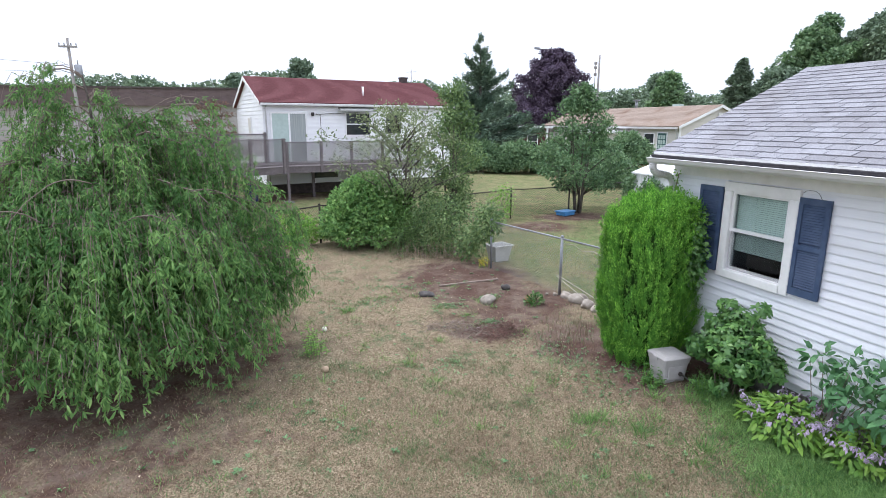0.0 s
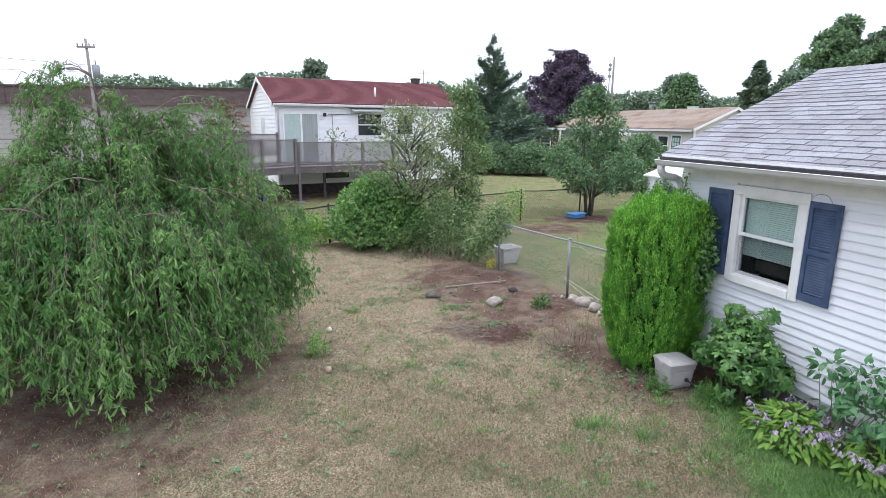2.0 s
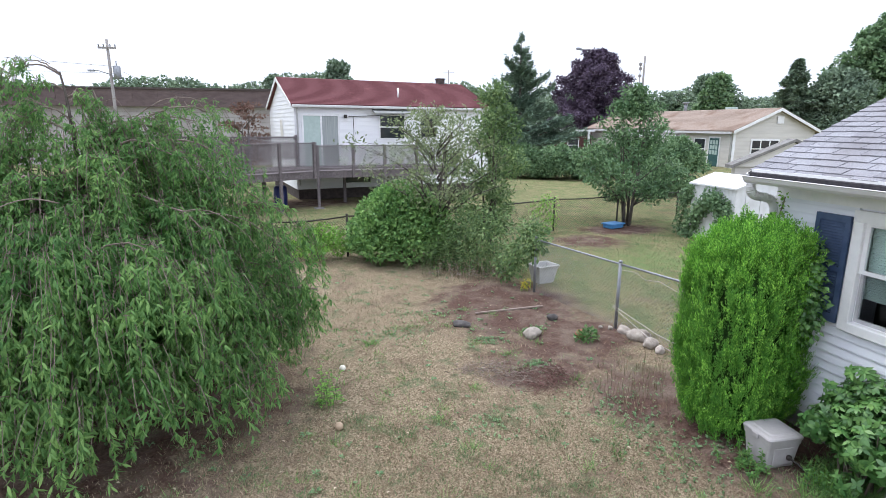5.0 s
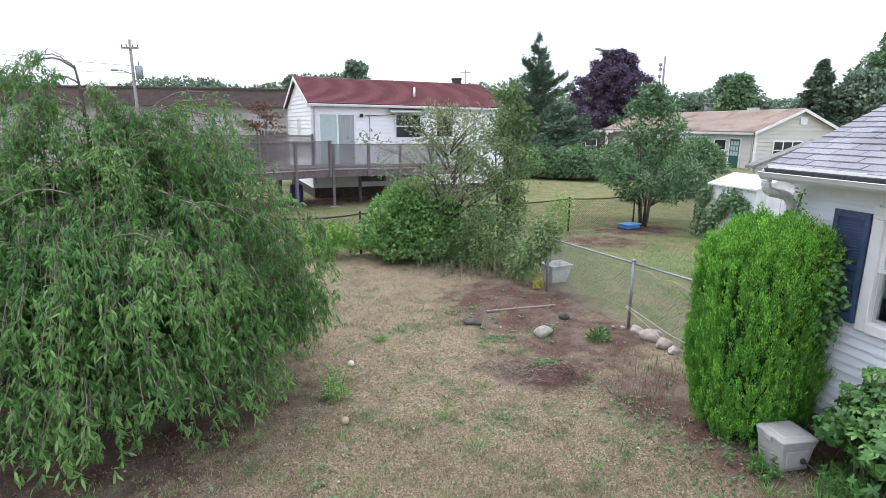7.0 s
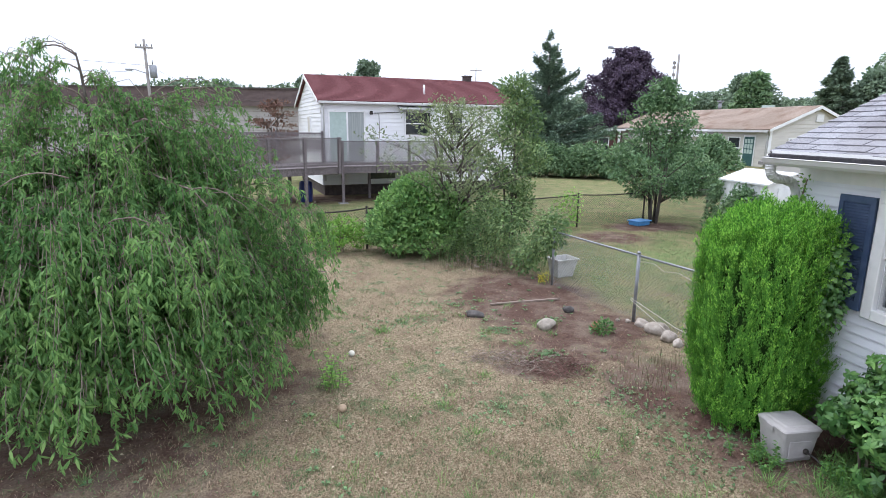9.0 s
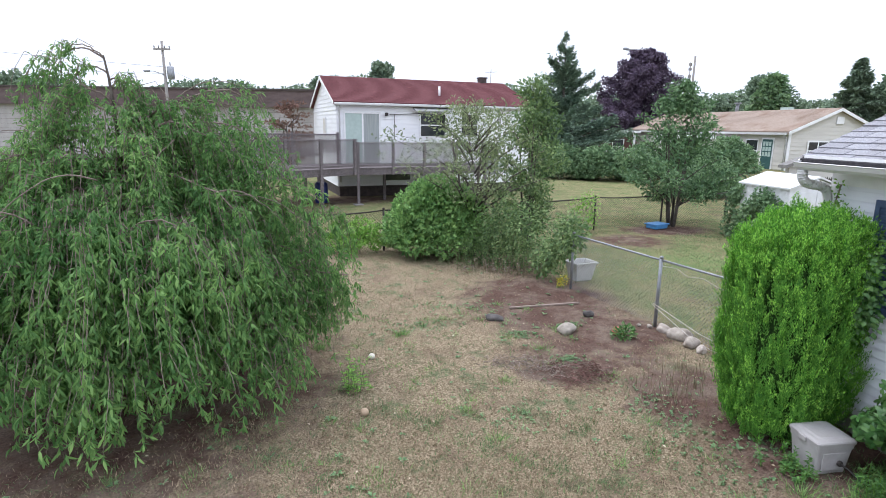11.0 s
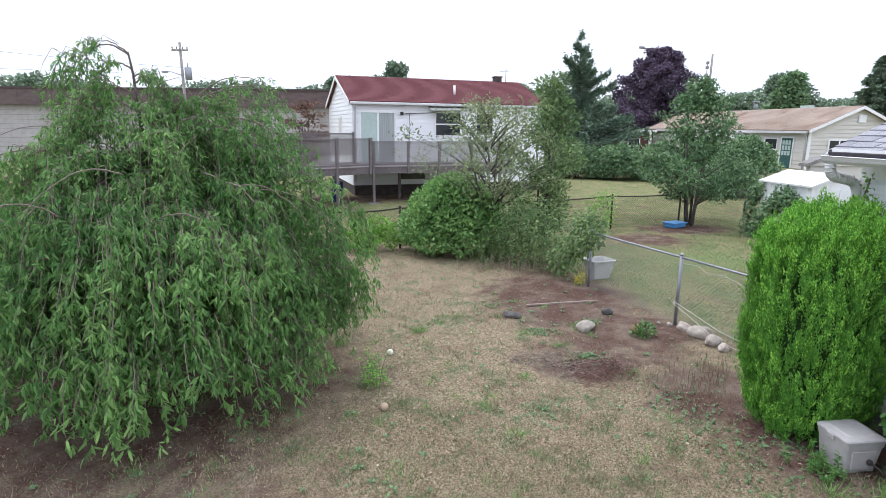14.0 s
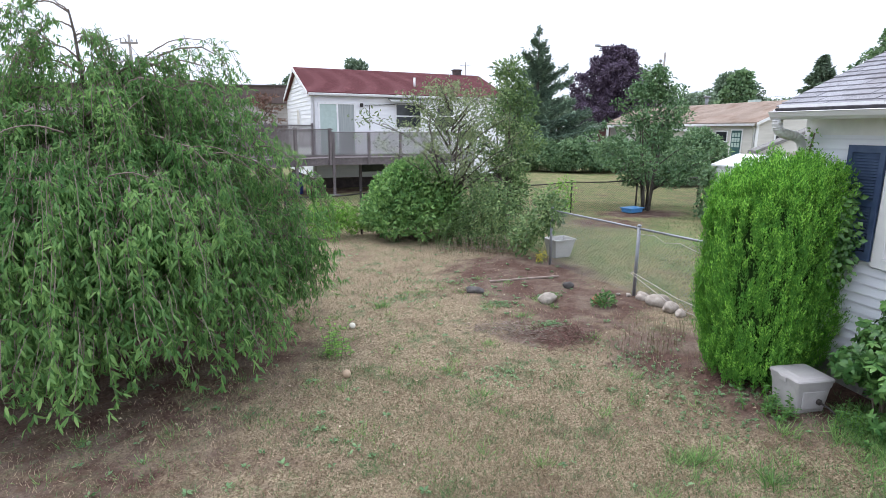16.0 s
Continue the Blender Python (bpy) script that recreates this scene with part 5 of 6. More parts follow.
def spread_clumps(seed, n, size, height, r, flat=0.8, low=0.2, power=1.0):
    """Clumps over a dome of that half-width and height."""
    rd = random.Random(seed)
    out = []
    for i in range(n):
        a, q = i * 2.39996, math.sqrt((i + 0.5) / n)
        top = height * math.sqrt(max(0.05, 1 - q ** 2 * 0.93)) ** power
        z = max(low, top - r * rd.uniform(0.5, 1.0))
        out.append(((size[0] * q * math.cos(a), size[1] * q * math.sin(a), z), (r * rd.uniform(.8, 1.2), r * rd.uniform(.8, 1.2), r * flat * rd.uniform(.8, 1.2))))
        if z > low + 1.6 * r:
            out.append(((size[0] * q * math.cos(a) * 0.95, size[1] * q * math.sin(a) * 0.95, z * 0.5), (r, r, r * flat)))
    return out


def tree(name, at, height, crown, trunk_r, clumps_n, clump_r, per, length, width, material, label, seed, trunks=1, bottom=0.3, shell=0.6, peak=0.0, category="tree", stretch=1.0, droop=0.0, limbs=True, far=False, fork=0.05, up=0.1):
    """Trunks, limbs that reach the clumps, and a ragged crown."""
    rng = np.random.default_rng(seed)
    rd = random.Random(seed)
    at = (at[0], at[1], at[2] + ground_z(at[0], at[1]))
    t = thing(name, pose(*at), label, category)
    clumps, boughs = [], []
    z0 = height * bottom
    count = max(6, clumps_n // 4)
    for i in range(count):
        f = (i + 0.5) / count
        prof = math.sin(math.pi * min(1, max(0.04, f * 0.86 + 0.14))) ** 0.7
        if peak:
            prof = prof * (1 - peak * f)
        a = i * 2.39996 + rd.uniform(-.5, .5)
        reach = crown * prof * rd.choice((rd.uniform(0.45, 0.85), rd.uniform(0.75, 1.0), rd.uniform(0.9, 1.15)))
        tip = Vector((math.cos(a) * reach, math.sin(a) * reach, z0 + (height - z0) * f + rd.uniform(-0.03, 0.03) * height - 0.3 * clump_r))
        root = Vector((tip.x * 0.06, tip.y * 0.06, max(z0 * 0.6, tip.z - rd.uniform(0.35, 0.75) * reach - 0.04 * height)))
        boughs.append((root, tip))
        for s, size in ((0.35, 1.0), (0.6, 1.15), (0.82, 0.95), (1.0, 0.7)):
            r = clump_r * size * rd.uniform(0.7, 1.3)
            c = root.lerp(tip, s) + Vector((rd.gauss(0, 0.35), rd.gauss(0, 0.35), rd.gauss(0, 0.15))) * clump_r
            c.z += 0.10 * reach * math.sin(math.pi * s)
            clumps.append((tuple(c), (r, r, r * 0.8 * stretch)))
    for k in range(trunks):
        a = k * 2.39996
        lean = 0.0 if trunks == 1 else fork * height
        foot = (0.0, 0.0) if trunks == 1 else (0.10 * math.cos(a), 0.10 * math.sin(a))
        pts = [(foot[0] + lean * math.cos(a) * s + rd.uniform(-.02, .02) * height * s, foot[1] + lean * math.sin(a) * s, -0.1 + height * 0.9 * s) for s in (0, 0.15, 0.35, 0.6, 0.85)]
        part("trunk", tube(pts, [trunk_r, trunk_r * .8, trunk_r * .65, trunk_r * .4, trunk_r * .15], 8), BARK, t)
    if limbs:
        for root, tip in boughs:
            mid = root.lerp(tip, 0.5) + Vector((0, 0, 0.06 * (tip - root).length))
            part("limb", tube([root, mid, tip], [trunk_r * 0.42, trunk_r * 0.27, trunk_r * 0.06], 5), BARK, t)
            for s in (0.4, 0.6, 0.78):
                a = root.lerp(tip, s) + Vector((0, 0, 0.06 * (tip - root).length * math.sin(math.pi * s)))
                e = a + Vector((rd.gauss(0, 0.5), rd.gauss(0, 0.5), rd.uniform(0.1, 0.7))) * clump_r * 1.5
                part("limb", tube([a, a.lerp(e, 0.5) + Vector((0, 0, 0.05)), e], [trunk_r * 0.16, trunk_r * 0.11, trunk_r * 0.04], 4), BARK, t)
    P, D = clump_leaves(rng, clumps, per, shell)
    W = jitter(rng, D + np.array([0, 0, up - droop]), 0.6)
    N = jitter(rng, D + np.array([0, 0, 0.7]), 0.4)
    L = rng.uniform(length * 0.7, length * 1.3, len(P))
    stuff(leaves("foliage", P, W, N, L, L * (width / length), material, t))
    return t


def conifer(name, at, height, radius, material, label, seed, per=60, tiers=26, size=0.34, gaps=0.25, sweep=0.0):
    """Boughs of uneven length about a straight stem, shorter towards the tip; sweep lifts their outer ends."""
    rng = np.random.default_rng(seed)
    rd = random.Random(seed)
    at = (at[0], at[1], at[2] + ground_z(at[0], at[1]))
    t = thing(name, pose(*at), label, "tree")
    part("trunk", tube([(0, 0, -0.1), (0.05, 0, height * 0.4), (0, 0.03, height * 0.8), (0, 0, height)], [height * 0.02, height * 0.014, height * 0.006, 0.01], 8), BARK, t)
    P, W, N = [], [], []
    for i in range(tiers):
        f = i / (tiers - 1)
        for k in range((7 if f < 0.8 else 5) - (2 if sweep and f > 0.35 else 0)):
            if rd.random() < gaps:
                continue
            a = rd.uniform(0, 6.283)
            z = height * (0.10 + 0.88 * f) + rd.uniform(-0.5, 0.5) * height / tiers
            ln = radius * (1 - f) ** (0.85 + 0.25 * (sweep > 0)) * (rd.uniform(0.4, 1.3) if not sweep else rd.choice((rd.uniform(0.35, 0.8), rd.uniform(0.6, 1.05), rd.uniform(1.0, 1.5)))) + 0.16
            n = int(per * ln / radius * 2.2) + 8
            u = rng.random(n) ** 0.7
            # needles stand in tufts on side twigs
            tuft = np.round(u * 7) / 7
            u = np.clip(tuft + rng.normal(size=n) * 0.045, 0, 1.03)
            d = np.array([math.cos(a), math.sin(a), 0.0])
            sd = np.array([-math.sin(a), math.cos(a), 0.0])
            sag = (-0.22 * ln * u ** 1.2 + 0.16 * ln * u ** 3) * (1 - sweep) + sweep * ln * (0.55 * u ** 1.6 - 0.12 * u) * (0.4 + 1.0 * f)
            p = d * (u * ln)[:, None] + sd * (rng.normal(size=n) * (0.17 - 0.05 * sweep) * ln * (1.1 - u))[:, None] + np.array([0, 0, 1]) * (z + sag + rng.normal(size=n) * (0.05 + 0.10 * sweep))[:, None]
            P.append(p)
            W.append(d * 0.8 + sd * rng.normal(size=(n, 1)) * 0.7 + np.array([0, 0, -0.15 + 0.55 * sweep]) + rng.normal(size=(n, 3)) * 0.3)
            N.append(np.array([0, 0, 1.0]) + rng.normal(size=(n, 3)) * 0.4)
            if ln > 1.0:
                part("bough", tube([(0, 0, z), tuple(d * ln * 0.5 + np.array([0, 0, z + float(np.interp(0.5, [0, 1], [0, sag.mean()]))])), tuple(d * ln * 0.9 + np.array([0, 0, z + float(sag[np.argmax(u)])]))], [0.05, 0.03, 0.01], 4), BARK, t)
    P, W, N = map(np.concatenate, (P, W, N))
    L = rng.uniform(size * 0.6, size * 1.3, len(P))
    stuff(leaves("foliage", P, W, N, L, L * 0.34, material, t))


weeping_tree()
arborvitae()
shrub("rhododendron", (6.15, 4.02, 0), spread_clumps(3, 26, (0.27, 0.52), 1.12, 0.17, low=0.52) + [((0.02, -0.28, 1.18), 0.10), ((-0.06, 0.12, 1.13), 0.11), ((-0.16, -0.5, 0.86), 0.11), ((-0.3, 0.3, 0.6), 0.12), ((-0.28, -0.1, 0.22), 0.12)], 1150, 0.078, 0.040, LEAF_RHODO, "rhododendron with whorls of glossy green leaves", 3, whorl=6, stems=22, shell=0.25)
shrub("hydrangea", (6.2, 3.0, 0), [((0.04, 0.05, 0.88), 0.15), ((0.04, -0.22, 0.74), 0.17), ((0, -0.42, 0.92), 0.22), ((0, -0.5, 0.62), 0.26), ((0, -0.78, 0.98), 0.22), ((0, -0.8, 0.66), 0.26), ((0.02, -0.1, 0.5), 0.14)], 1500, 0.112, 0.060, LEAF_HYDR, "hydrangea with broad dull green leaves", 8, stems=14, up=-0.1, spread=0.5, stem_r=0.008, rounded=True)
shrub("forsythia", (3.95, 15.0, 0), spread_clumps(21, 44, (1.3, 0.95), 2.05, 0.33), 2600, 0.12, 0.062, LEAF_BUSH, "dense rounded green bush by the fence", 21, stems=20, shell=0.35)
shrub("lime_shrub", (1.75, 15.5, 0), spread_clumps(22, 17, (0.85, 0.45), 1.05, 0.24), 1300, 0.09, 0.05, LEAF_LIME, "lime green shrub in front of dark fence", 22)
tree("thin_tree", (4.85, 14.9, 0), 4.15, 2.35, 0.062, 120, 0.37, 400, 0.095, 0.045, LEAF_SPARSE, "thin multi-stemmed tree with sparse olive leaves", 31, trunks=5, bottom=0.46, shell=0.95, fork=0.14, stretch=0.8)
tree("young_tree", (6.55, 15.4, 0), 4.75, 1.2, 0.05, 76, 0.31, 1150, 0.11, 0.048, LEAF_YOUNG, "slender young tree with mid-green leaves", 32, trunks=4, bottom=0.2, shell=0.8)
tree("oak_sapling", (13.1, 18.3, 0), 4.95, 2.75, 0.055, 135, 0.33, 760, 0.15, 0.068, LEAF_OAK, "multi-trunked young oak with dark green crown", 33, trunks=5, bottom=0.24, peak=0.58, shell=0.75, fork=0.10, stretch=0.7)
conifer("conifer", (18.4, 41.0, 0), 10.0, 3.7, LEAF_SPRUCE, "tall ragged dark green conifer", 37, per=420, tiers=26, size=0.27, gaps=0.34, sweep=1.0)
tree("purple_maple", (34.6, 58.0, 0), 10.7, 5.0, 0.3, 360, 0.64, 560, 0.24, 0.16, LEAF_PURPLE, "dark purple-leaved maple tree", 35, bottom=0.12, shell=0.85, limbs=False)
for k, (x, y, sx, h) in enumerate(((14.6, 38.0, 1.6, 2.3), (16.8, 36.8, 1.7, 2.3), (19.0, 35.4, 1.7, 2.4), (21.0, 33.9, 1.7, 2.3), (22.9, 32.2, 1.7, 2.3), (24.6, 30.4, 1.6, 2.2), (20.2, 26.0, 1.6, 1.8))):
    shrub("hedge", (x, y, 0), spread_clumps(40 + k, 20, (sx, 1.1), h, 0.5), 1100, 0.19, 0.11, LEAF_DARK, "overgrown dark green hedge", 40 + k, stems=4, group="hedge row")


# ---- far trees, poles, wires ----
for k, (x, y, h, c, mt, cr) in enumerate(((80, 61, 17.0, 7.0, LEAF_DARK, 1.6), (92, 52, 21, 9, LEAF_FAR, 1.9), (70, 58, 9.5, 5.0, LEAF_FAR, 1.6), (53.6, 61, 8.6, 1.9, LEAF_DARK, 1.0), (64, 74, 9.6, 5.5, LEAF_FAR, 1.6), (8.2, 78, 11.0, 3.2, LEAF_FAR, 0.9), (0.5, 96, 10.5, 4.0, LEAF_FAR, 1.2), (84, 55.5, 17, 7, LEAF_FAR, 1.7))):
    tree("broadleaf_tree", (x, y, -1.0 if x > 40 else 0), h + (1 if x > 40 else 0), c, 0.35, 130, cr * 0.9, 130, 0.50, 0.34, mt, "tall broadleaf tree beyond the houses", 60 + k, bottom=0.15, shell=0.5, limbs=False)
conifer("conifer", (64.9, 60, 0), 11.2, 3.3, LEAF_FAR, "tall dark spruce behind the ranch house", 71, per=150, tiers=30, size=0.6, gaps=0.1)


def far_woods():
    """The low wooded skyline beyond the roofs."""
    rng = np.random.default_rng(90)
    clumps = []
    for i in range(210):
        x = -190 + i * 1.9 + rng.uniform(-1, 1)
        h = 15.2 + 1.2 * math.sin(x * 0.045 + 1.0) + 1.6 * math.sin(x * 0.13) + rng.uniform(-0.8, 0.8)
        for z in (h - 2.2, h - 5.0, h - 8.5):
            clumps.append(((x + rng.uniform(-1, 1), 190 + rng.uniform(-6, 6), z), (3.0, 3.0, 2.4)))
    P, D = clump_leaves(rng, clumps, 19, 0.4)
    L = rng.uniform(0.8, 1.4, len(P))
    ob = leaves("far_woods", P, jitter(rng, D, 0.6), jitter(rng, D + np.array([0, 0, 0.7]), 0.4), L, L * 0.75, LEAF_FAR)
    tagged(ob, "distant wooded green ridge on the skyline", "woods", kind="stuff")


far_woods()


def utility_pole(x, y, h, label, arms=True, lean=0.0, r=0.13, box_on=True):
    p = thing("utility_pole", pose(x, y, ground_z(x, y), 0, lean, 0), label, "pole")
    part("pole", tube([(0, 0, -0.2), (0, 0, h)], [r, r * 0.65], 10), POLE, p)
    if arms:
        part("cross_arm", box(-0.55, 0.55, -0.2, -0.08, h - 0.62, h - 0.5), POLE, p)
        for s in (-0.5, -0.2, 0.2, 0.5):
            part("insulator", tube([(s, -0.14, h - 0.5), (s, -0.14, h - 0.36), (s, -0.14, h - 0.3)], [0.03, 0.05, 0.02], 6), GALV, p)
    if box_on:
        tr = part("transformer", tube([(0.42, -0.05, h - 2.6), (0.42, -0.05, h - 2.55), (0.42, -0.05, h - 1.75), (0.42, -0.05, h - 1.7)], [0.2, 0.24, 0.24, 0.15], 10), GALV, p)
        part("bushing", tube([(0.42, -0.05, h - 1.7), (0.42, -0.05, h - 1.4)], 0.04, 6), GALV, tr)
        part("lamp_arm", tube([(0, -0.1, h - 2.3), (-0.7, -0.1, h - 2.05), (-1.0, -0.1, h - 2.05)], 0.03, 6), GALV, p)
        part("lamp_head", box(-1.35, -0.95, -0.22, 0.02, h - 2.12, h - 1.98, bevel=0.03), GALV, p)
    return p


utility_pole(-10.15, 45.3, 9.05, "wooden utility pole with transformer and street lamp", lean=-0.6)
utility_pole(42.2, 60.0, 10.6, "tall bare wooden pole behind the houses", arms=False, box_on=False, r=0.16)
mast = utility_pole(41.7, 60.0, 9.9, "slim antenna mast beside a tall pole", arms=False, box_on=False, r=0.07)
for z in (8.2, 9.0, 9.5):
    part("antenna", box(-0.15, 0.15, -0.1, 0.1, z, z + 0.3), POLE, mast)
lp = thing("street_lamp", pose(35.9, 61.0, 0), "slim street lamp with a long arm", "street lamp")
part("pole", tube([(0, 0, 0), (0, 0, 12.05)], [0.13, 0.09], 8), POLE, lp)
arm = part("lamp_arm", box(-1.7, 0.8, -0.08, 0.08, 12.0, 12.15), POLE, lp)
part("lamp_head", box(-2.1, -1.5, -0.15, 0.15, 12.05, 12.3, bevel=0.04), GALV, arm)
ra = thing("roof_aerial", WH @ pose(11.1, 6.6, 0), "thin mast with a crossbar behind the red roof", "aerial")
part("mast", tube([(0, 0, 4.8), (0, 0, 7.0)], 0.025, 5), POLE, ra)
part("crossbar", tube([(-0.4, 0, 6.8), (0.4, 0, 6.85)], 0.02, 5), POLE, ra)


def wire(name, a, b, sag, r, label):
    pts = [Vector(a).lerp(Vector(b), t) - Vector((0, 0, 4 * sag * t * (1 - t))) for t in [i / 16 for i in range(17)]]
    ob = obj(name, tube(pts, r, 4), BLACK_WIRE)
    tagged(ob, label, "wire", "overhead wires")


wire("overhead_wire", (-9.9, 46, 7.35), (-60, 46, 13.2), 0.9, 0.010, "thin dark overhead wire between poles")
wire("overhead_wire", (-9.9, 46, 6.9), (-60, 44, 8.6), 0.5, 0.009, "thin dark overhead wire between poles")
wire("overhead_wire", (-9.6, 46, 7.0), (3.0, 33.0, 4.6), 0.9, 0.009, "thin dark service wire to the white house")
for dz in (0.0, 0.7):
    wire("overhead_wire", (41.9, 60, 6.9 + dz), (110, 50, 6.6 + dz), 1.0, 0.013, "thin dark overhead wires behind the ranch house")


def brick_house():
    h = thing("house", pose(21.6, 47.5, 0, 0, 0, -5), "dark red brick house with white trim behind the hedge", "house")
    part("wall", box(0, 6.6, 0, 6, 0, 3.05), RED_PAINT, h)
    part("fascia", box(-0.2, 6.8, -0.25, -0.02, 3.05, 3.25), WHITE, h)
    part("roof", box(-0.2, 6.8, -0.02, 6.2, 3.05, 3.3), CHIM, h)
    for x in (1.3, 3.6, 6.2):
        part("porch_post", box(x, x + 0.18, -0.2, -0.02, 0, 3.05), WHITE, h)
    sash_window(h, 4.3, 5.4, 1.2, 2.5)


brick_house()
tree("japanese_maple", (-1.2, 35.0, 0), 4.75, 1.9, 0.1, 30, 0.62, 420, 0.17, 0.075, LEAF_RUST, "rust red layered maple beside white house", 81, trunks=3, bottom=0.35, stretch=0.20, shell=0.9)


# ---- things in the garden ----
def stone(at, size, material, label, seed, group=""):
    bm = bmesh.new()
    bmesh.ops.create_icosphere(bm, subdivisions=3, radius=1)
    off = Vector((seed * 1.7, seed * 0.9, seed * 2.3))
    for v in bm.verts:
        k = 1 + 0.34 * noise.noise(v.co * 1.2 + off) + 0.10 * noise.noise(v.co * 3.5 + off)
        v.co = Vector((v.co.x * size[0] * k, v.co.y * size[1] * k, max(v.co.z, -0.55) * size[2] * k))
    for f in bm.faces:
        f.smooth = True
    ob = obj("stone", bm, material, m=pose(at[0], at[1], ground_z(*at[:2]) + size[2] * 0.45, 0, 0, seed * 37 % 180))
    tagged(ob, label, "stone", group)


stone((5.04, 9.02), (0.20, 0.14, 0.105), STONE, "pale rounded fieldstone on bare soil", 1)
for i, (x, y, s) in enumerate(((6.56, 8.95, 0.06), (6.68, 8.72, 0.125), (6.74, 8.32, 0.19), (6.70, 7.97, 0.15), (6.70, 7.72, 0.10), (6.42, 9.05, 0.045))):
    stone((x, y), (s, s * 0.75, s * 0.72), STONE, "pale fieldstone along the foot of the fence", 2 + i, "stones along the fence")
stone((3.96, 9.75), (0.16, 0.10, 0.07), STONE_DARK, "dark flat stone lump on soil", 9)
stone((5.75, 9.65), (0.11, 0.08, 0.08), STONE_DARK, "small dark stone on soil", 10)
stone((5.86, 8.78), (0.14, 0.09, 0.08), BRICKRED, "reddish brick lump beside green plant", 11)


def ball(x, y, r, material, label):
    bm = bmesh.new()
    bmesh.ops.create_uvsphere(bm, u_segments=20, v_segments=12, radius=r)
    for f in bm.faces:
        f.smooth = True
    tagged(obj("ball", bm, material, m=pose(x, y, ground_z(x, y) + r - 0.008)), label, "ball")


ball(1.47, 6.72, 0.05, BALL, "tan ball lying on dry grass")
ball(1.68, 8.43, 0.048, BALL_W, "off-white ball lying on dry grass")


def plank():
    p = thing("plank", pose(5.12, 10.32, 0.03, 0, 0, 3), "weathered pale wooden stake lying on soil", "plank")
    part("board", box(-0.70, 0.70, -0.020, 0.020, -0.02, 0.016, bevel=0.006), PALE_WOOD, p)
    part("split_end", box(0.70, 0.78, -0.010, 0.018, -0.014, 0.012), PALE_WOOD, p)


plank()


def storage_bin():
    x, y = 5.74, 4.66
    z = ground_z(5.7, 4.6) - 0.01
    b = thing("storage_bin", pose(x, y, z, 0, 0, -4) @ Matrix.Diagonal((0.92, 0.92, 0.96, 1)), "taupe plastic garden bin with domed lid and hose outlet", "bin")
    H = 0.35
    bm = bmesh.new()
    rings = []
    for zz, w, d in ((0.0, 0.17, 0.155), (0.02, 0.178, 0.162), (H - 0.07, 0.205, 0.19), (H - 0.065, 0.213, 0.198), (H, 0.216, 0.202)):
        ring = []
        for sx, sy in ((-1, -1), (1, -1), (1, 1), (-1, 1)):
            for k in range(4):
                a = math.atan2(sy, sx) - math.pi / 4 + k * math.pi / 6
                ring.append(bm.verts.new((sx * (w - 0.03) + 0.03 * math.cos(a), sy * (d - 0.03) + 0.03 * math.sin(a), zz)))
        rings.append(ring)
    for r0, r1 in zip(rings, rings[1:]):
        for k in range(16):
            bm.faces.new((r0[k], r0[(k + 1) % 16], r1[(k + 1) % 16], r1[k]))
    bm.faces.new(rings[0][::-1]), bm.faces.new(rings[-1])
    body = part("body", bm, BIN, b)
    part("panel", box(-0.13, 0.13, -0.192, -0.176, 0.06, H - 0.1, bevel=0.006), BIN, body)
    bm = bmesh.new()
    rings = []
    for zz, w, d in ((H - 0.012, 0.226, 0.212), (H + 0.012, 0.229, 0.215), (H + 0.024, 0.22, 0.206), (H + 0.036, 0.19, 0.176), (H + 0.038, 0.17, 0.155), (H + 0.047, 0.15, 0.135)):
        ring = []
        for sx, sy in ((-1, -1), (1, -1), (1, 1), (-1, 1)):
            for k in range(4):
                a = math.atan2(sy, sx) - math.pi / 4 + k * math.pi / 6
                ring.append(bm.verts.new((sx * (w - 0.04) + 0.04 * math.cos(a), sy * (d - 0.04) + 0.04 * math.sin(a), zz)))
        rings.append(ring)
    for r0, r1 in zip(rings, rings[1:]):
        for k in range(16):
            bm.faces.new((r0[k], r0[(k + 1) % 16], r1[(k + 1) % 16], r1[k]))
    bm.faces.new(rings[0][::-1]), bm.faces.new(rings[-1])
    lid = part("lid", bm, BIN, b, "taupe domed lid with raised rim")
    part("latch", box(-0.237, -0.224, -0.05, 0.05, H - 0.04, H + 0.01, bevel=0.004), BIN, lid)
    tap = part("outlet", tube([(0.06, -0.185, 0.14), (0.06, -0.215, 0.14), (0.06, -0.225, 0.14)], [0.03, 0.03, 0.02], 10), BLACK_WIRE, b, "black hose outlet")
    part("hose", tube([(0.06, -0.22, 0.14), (0.09, -0.30, 0.12), (0.14, -0.38, 0.05), (0.22, -0.50, 0.02), (0.30, -0.75, 0.02)], 0.011, 6), BLACK_WIRE, tap)


storage_bin()


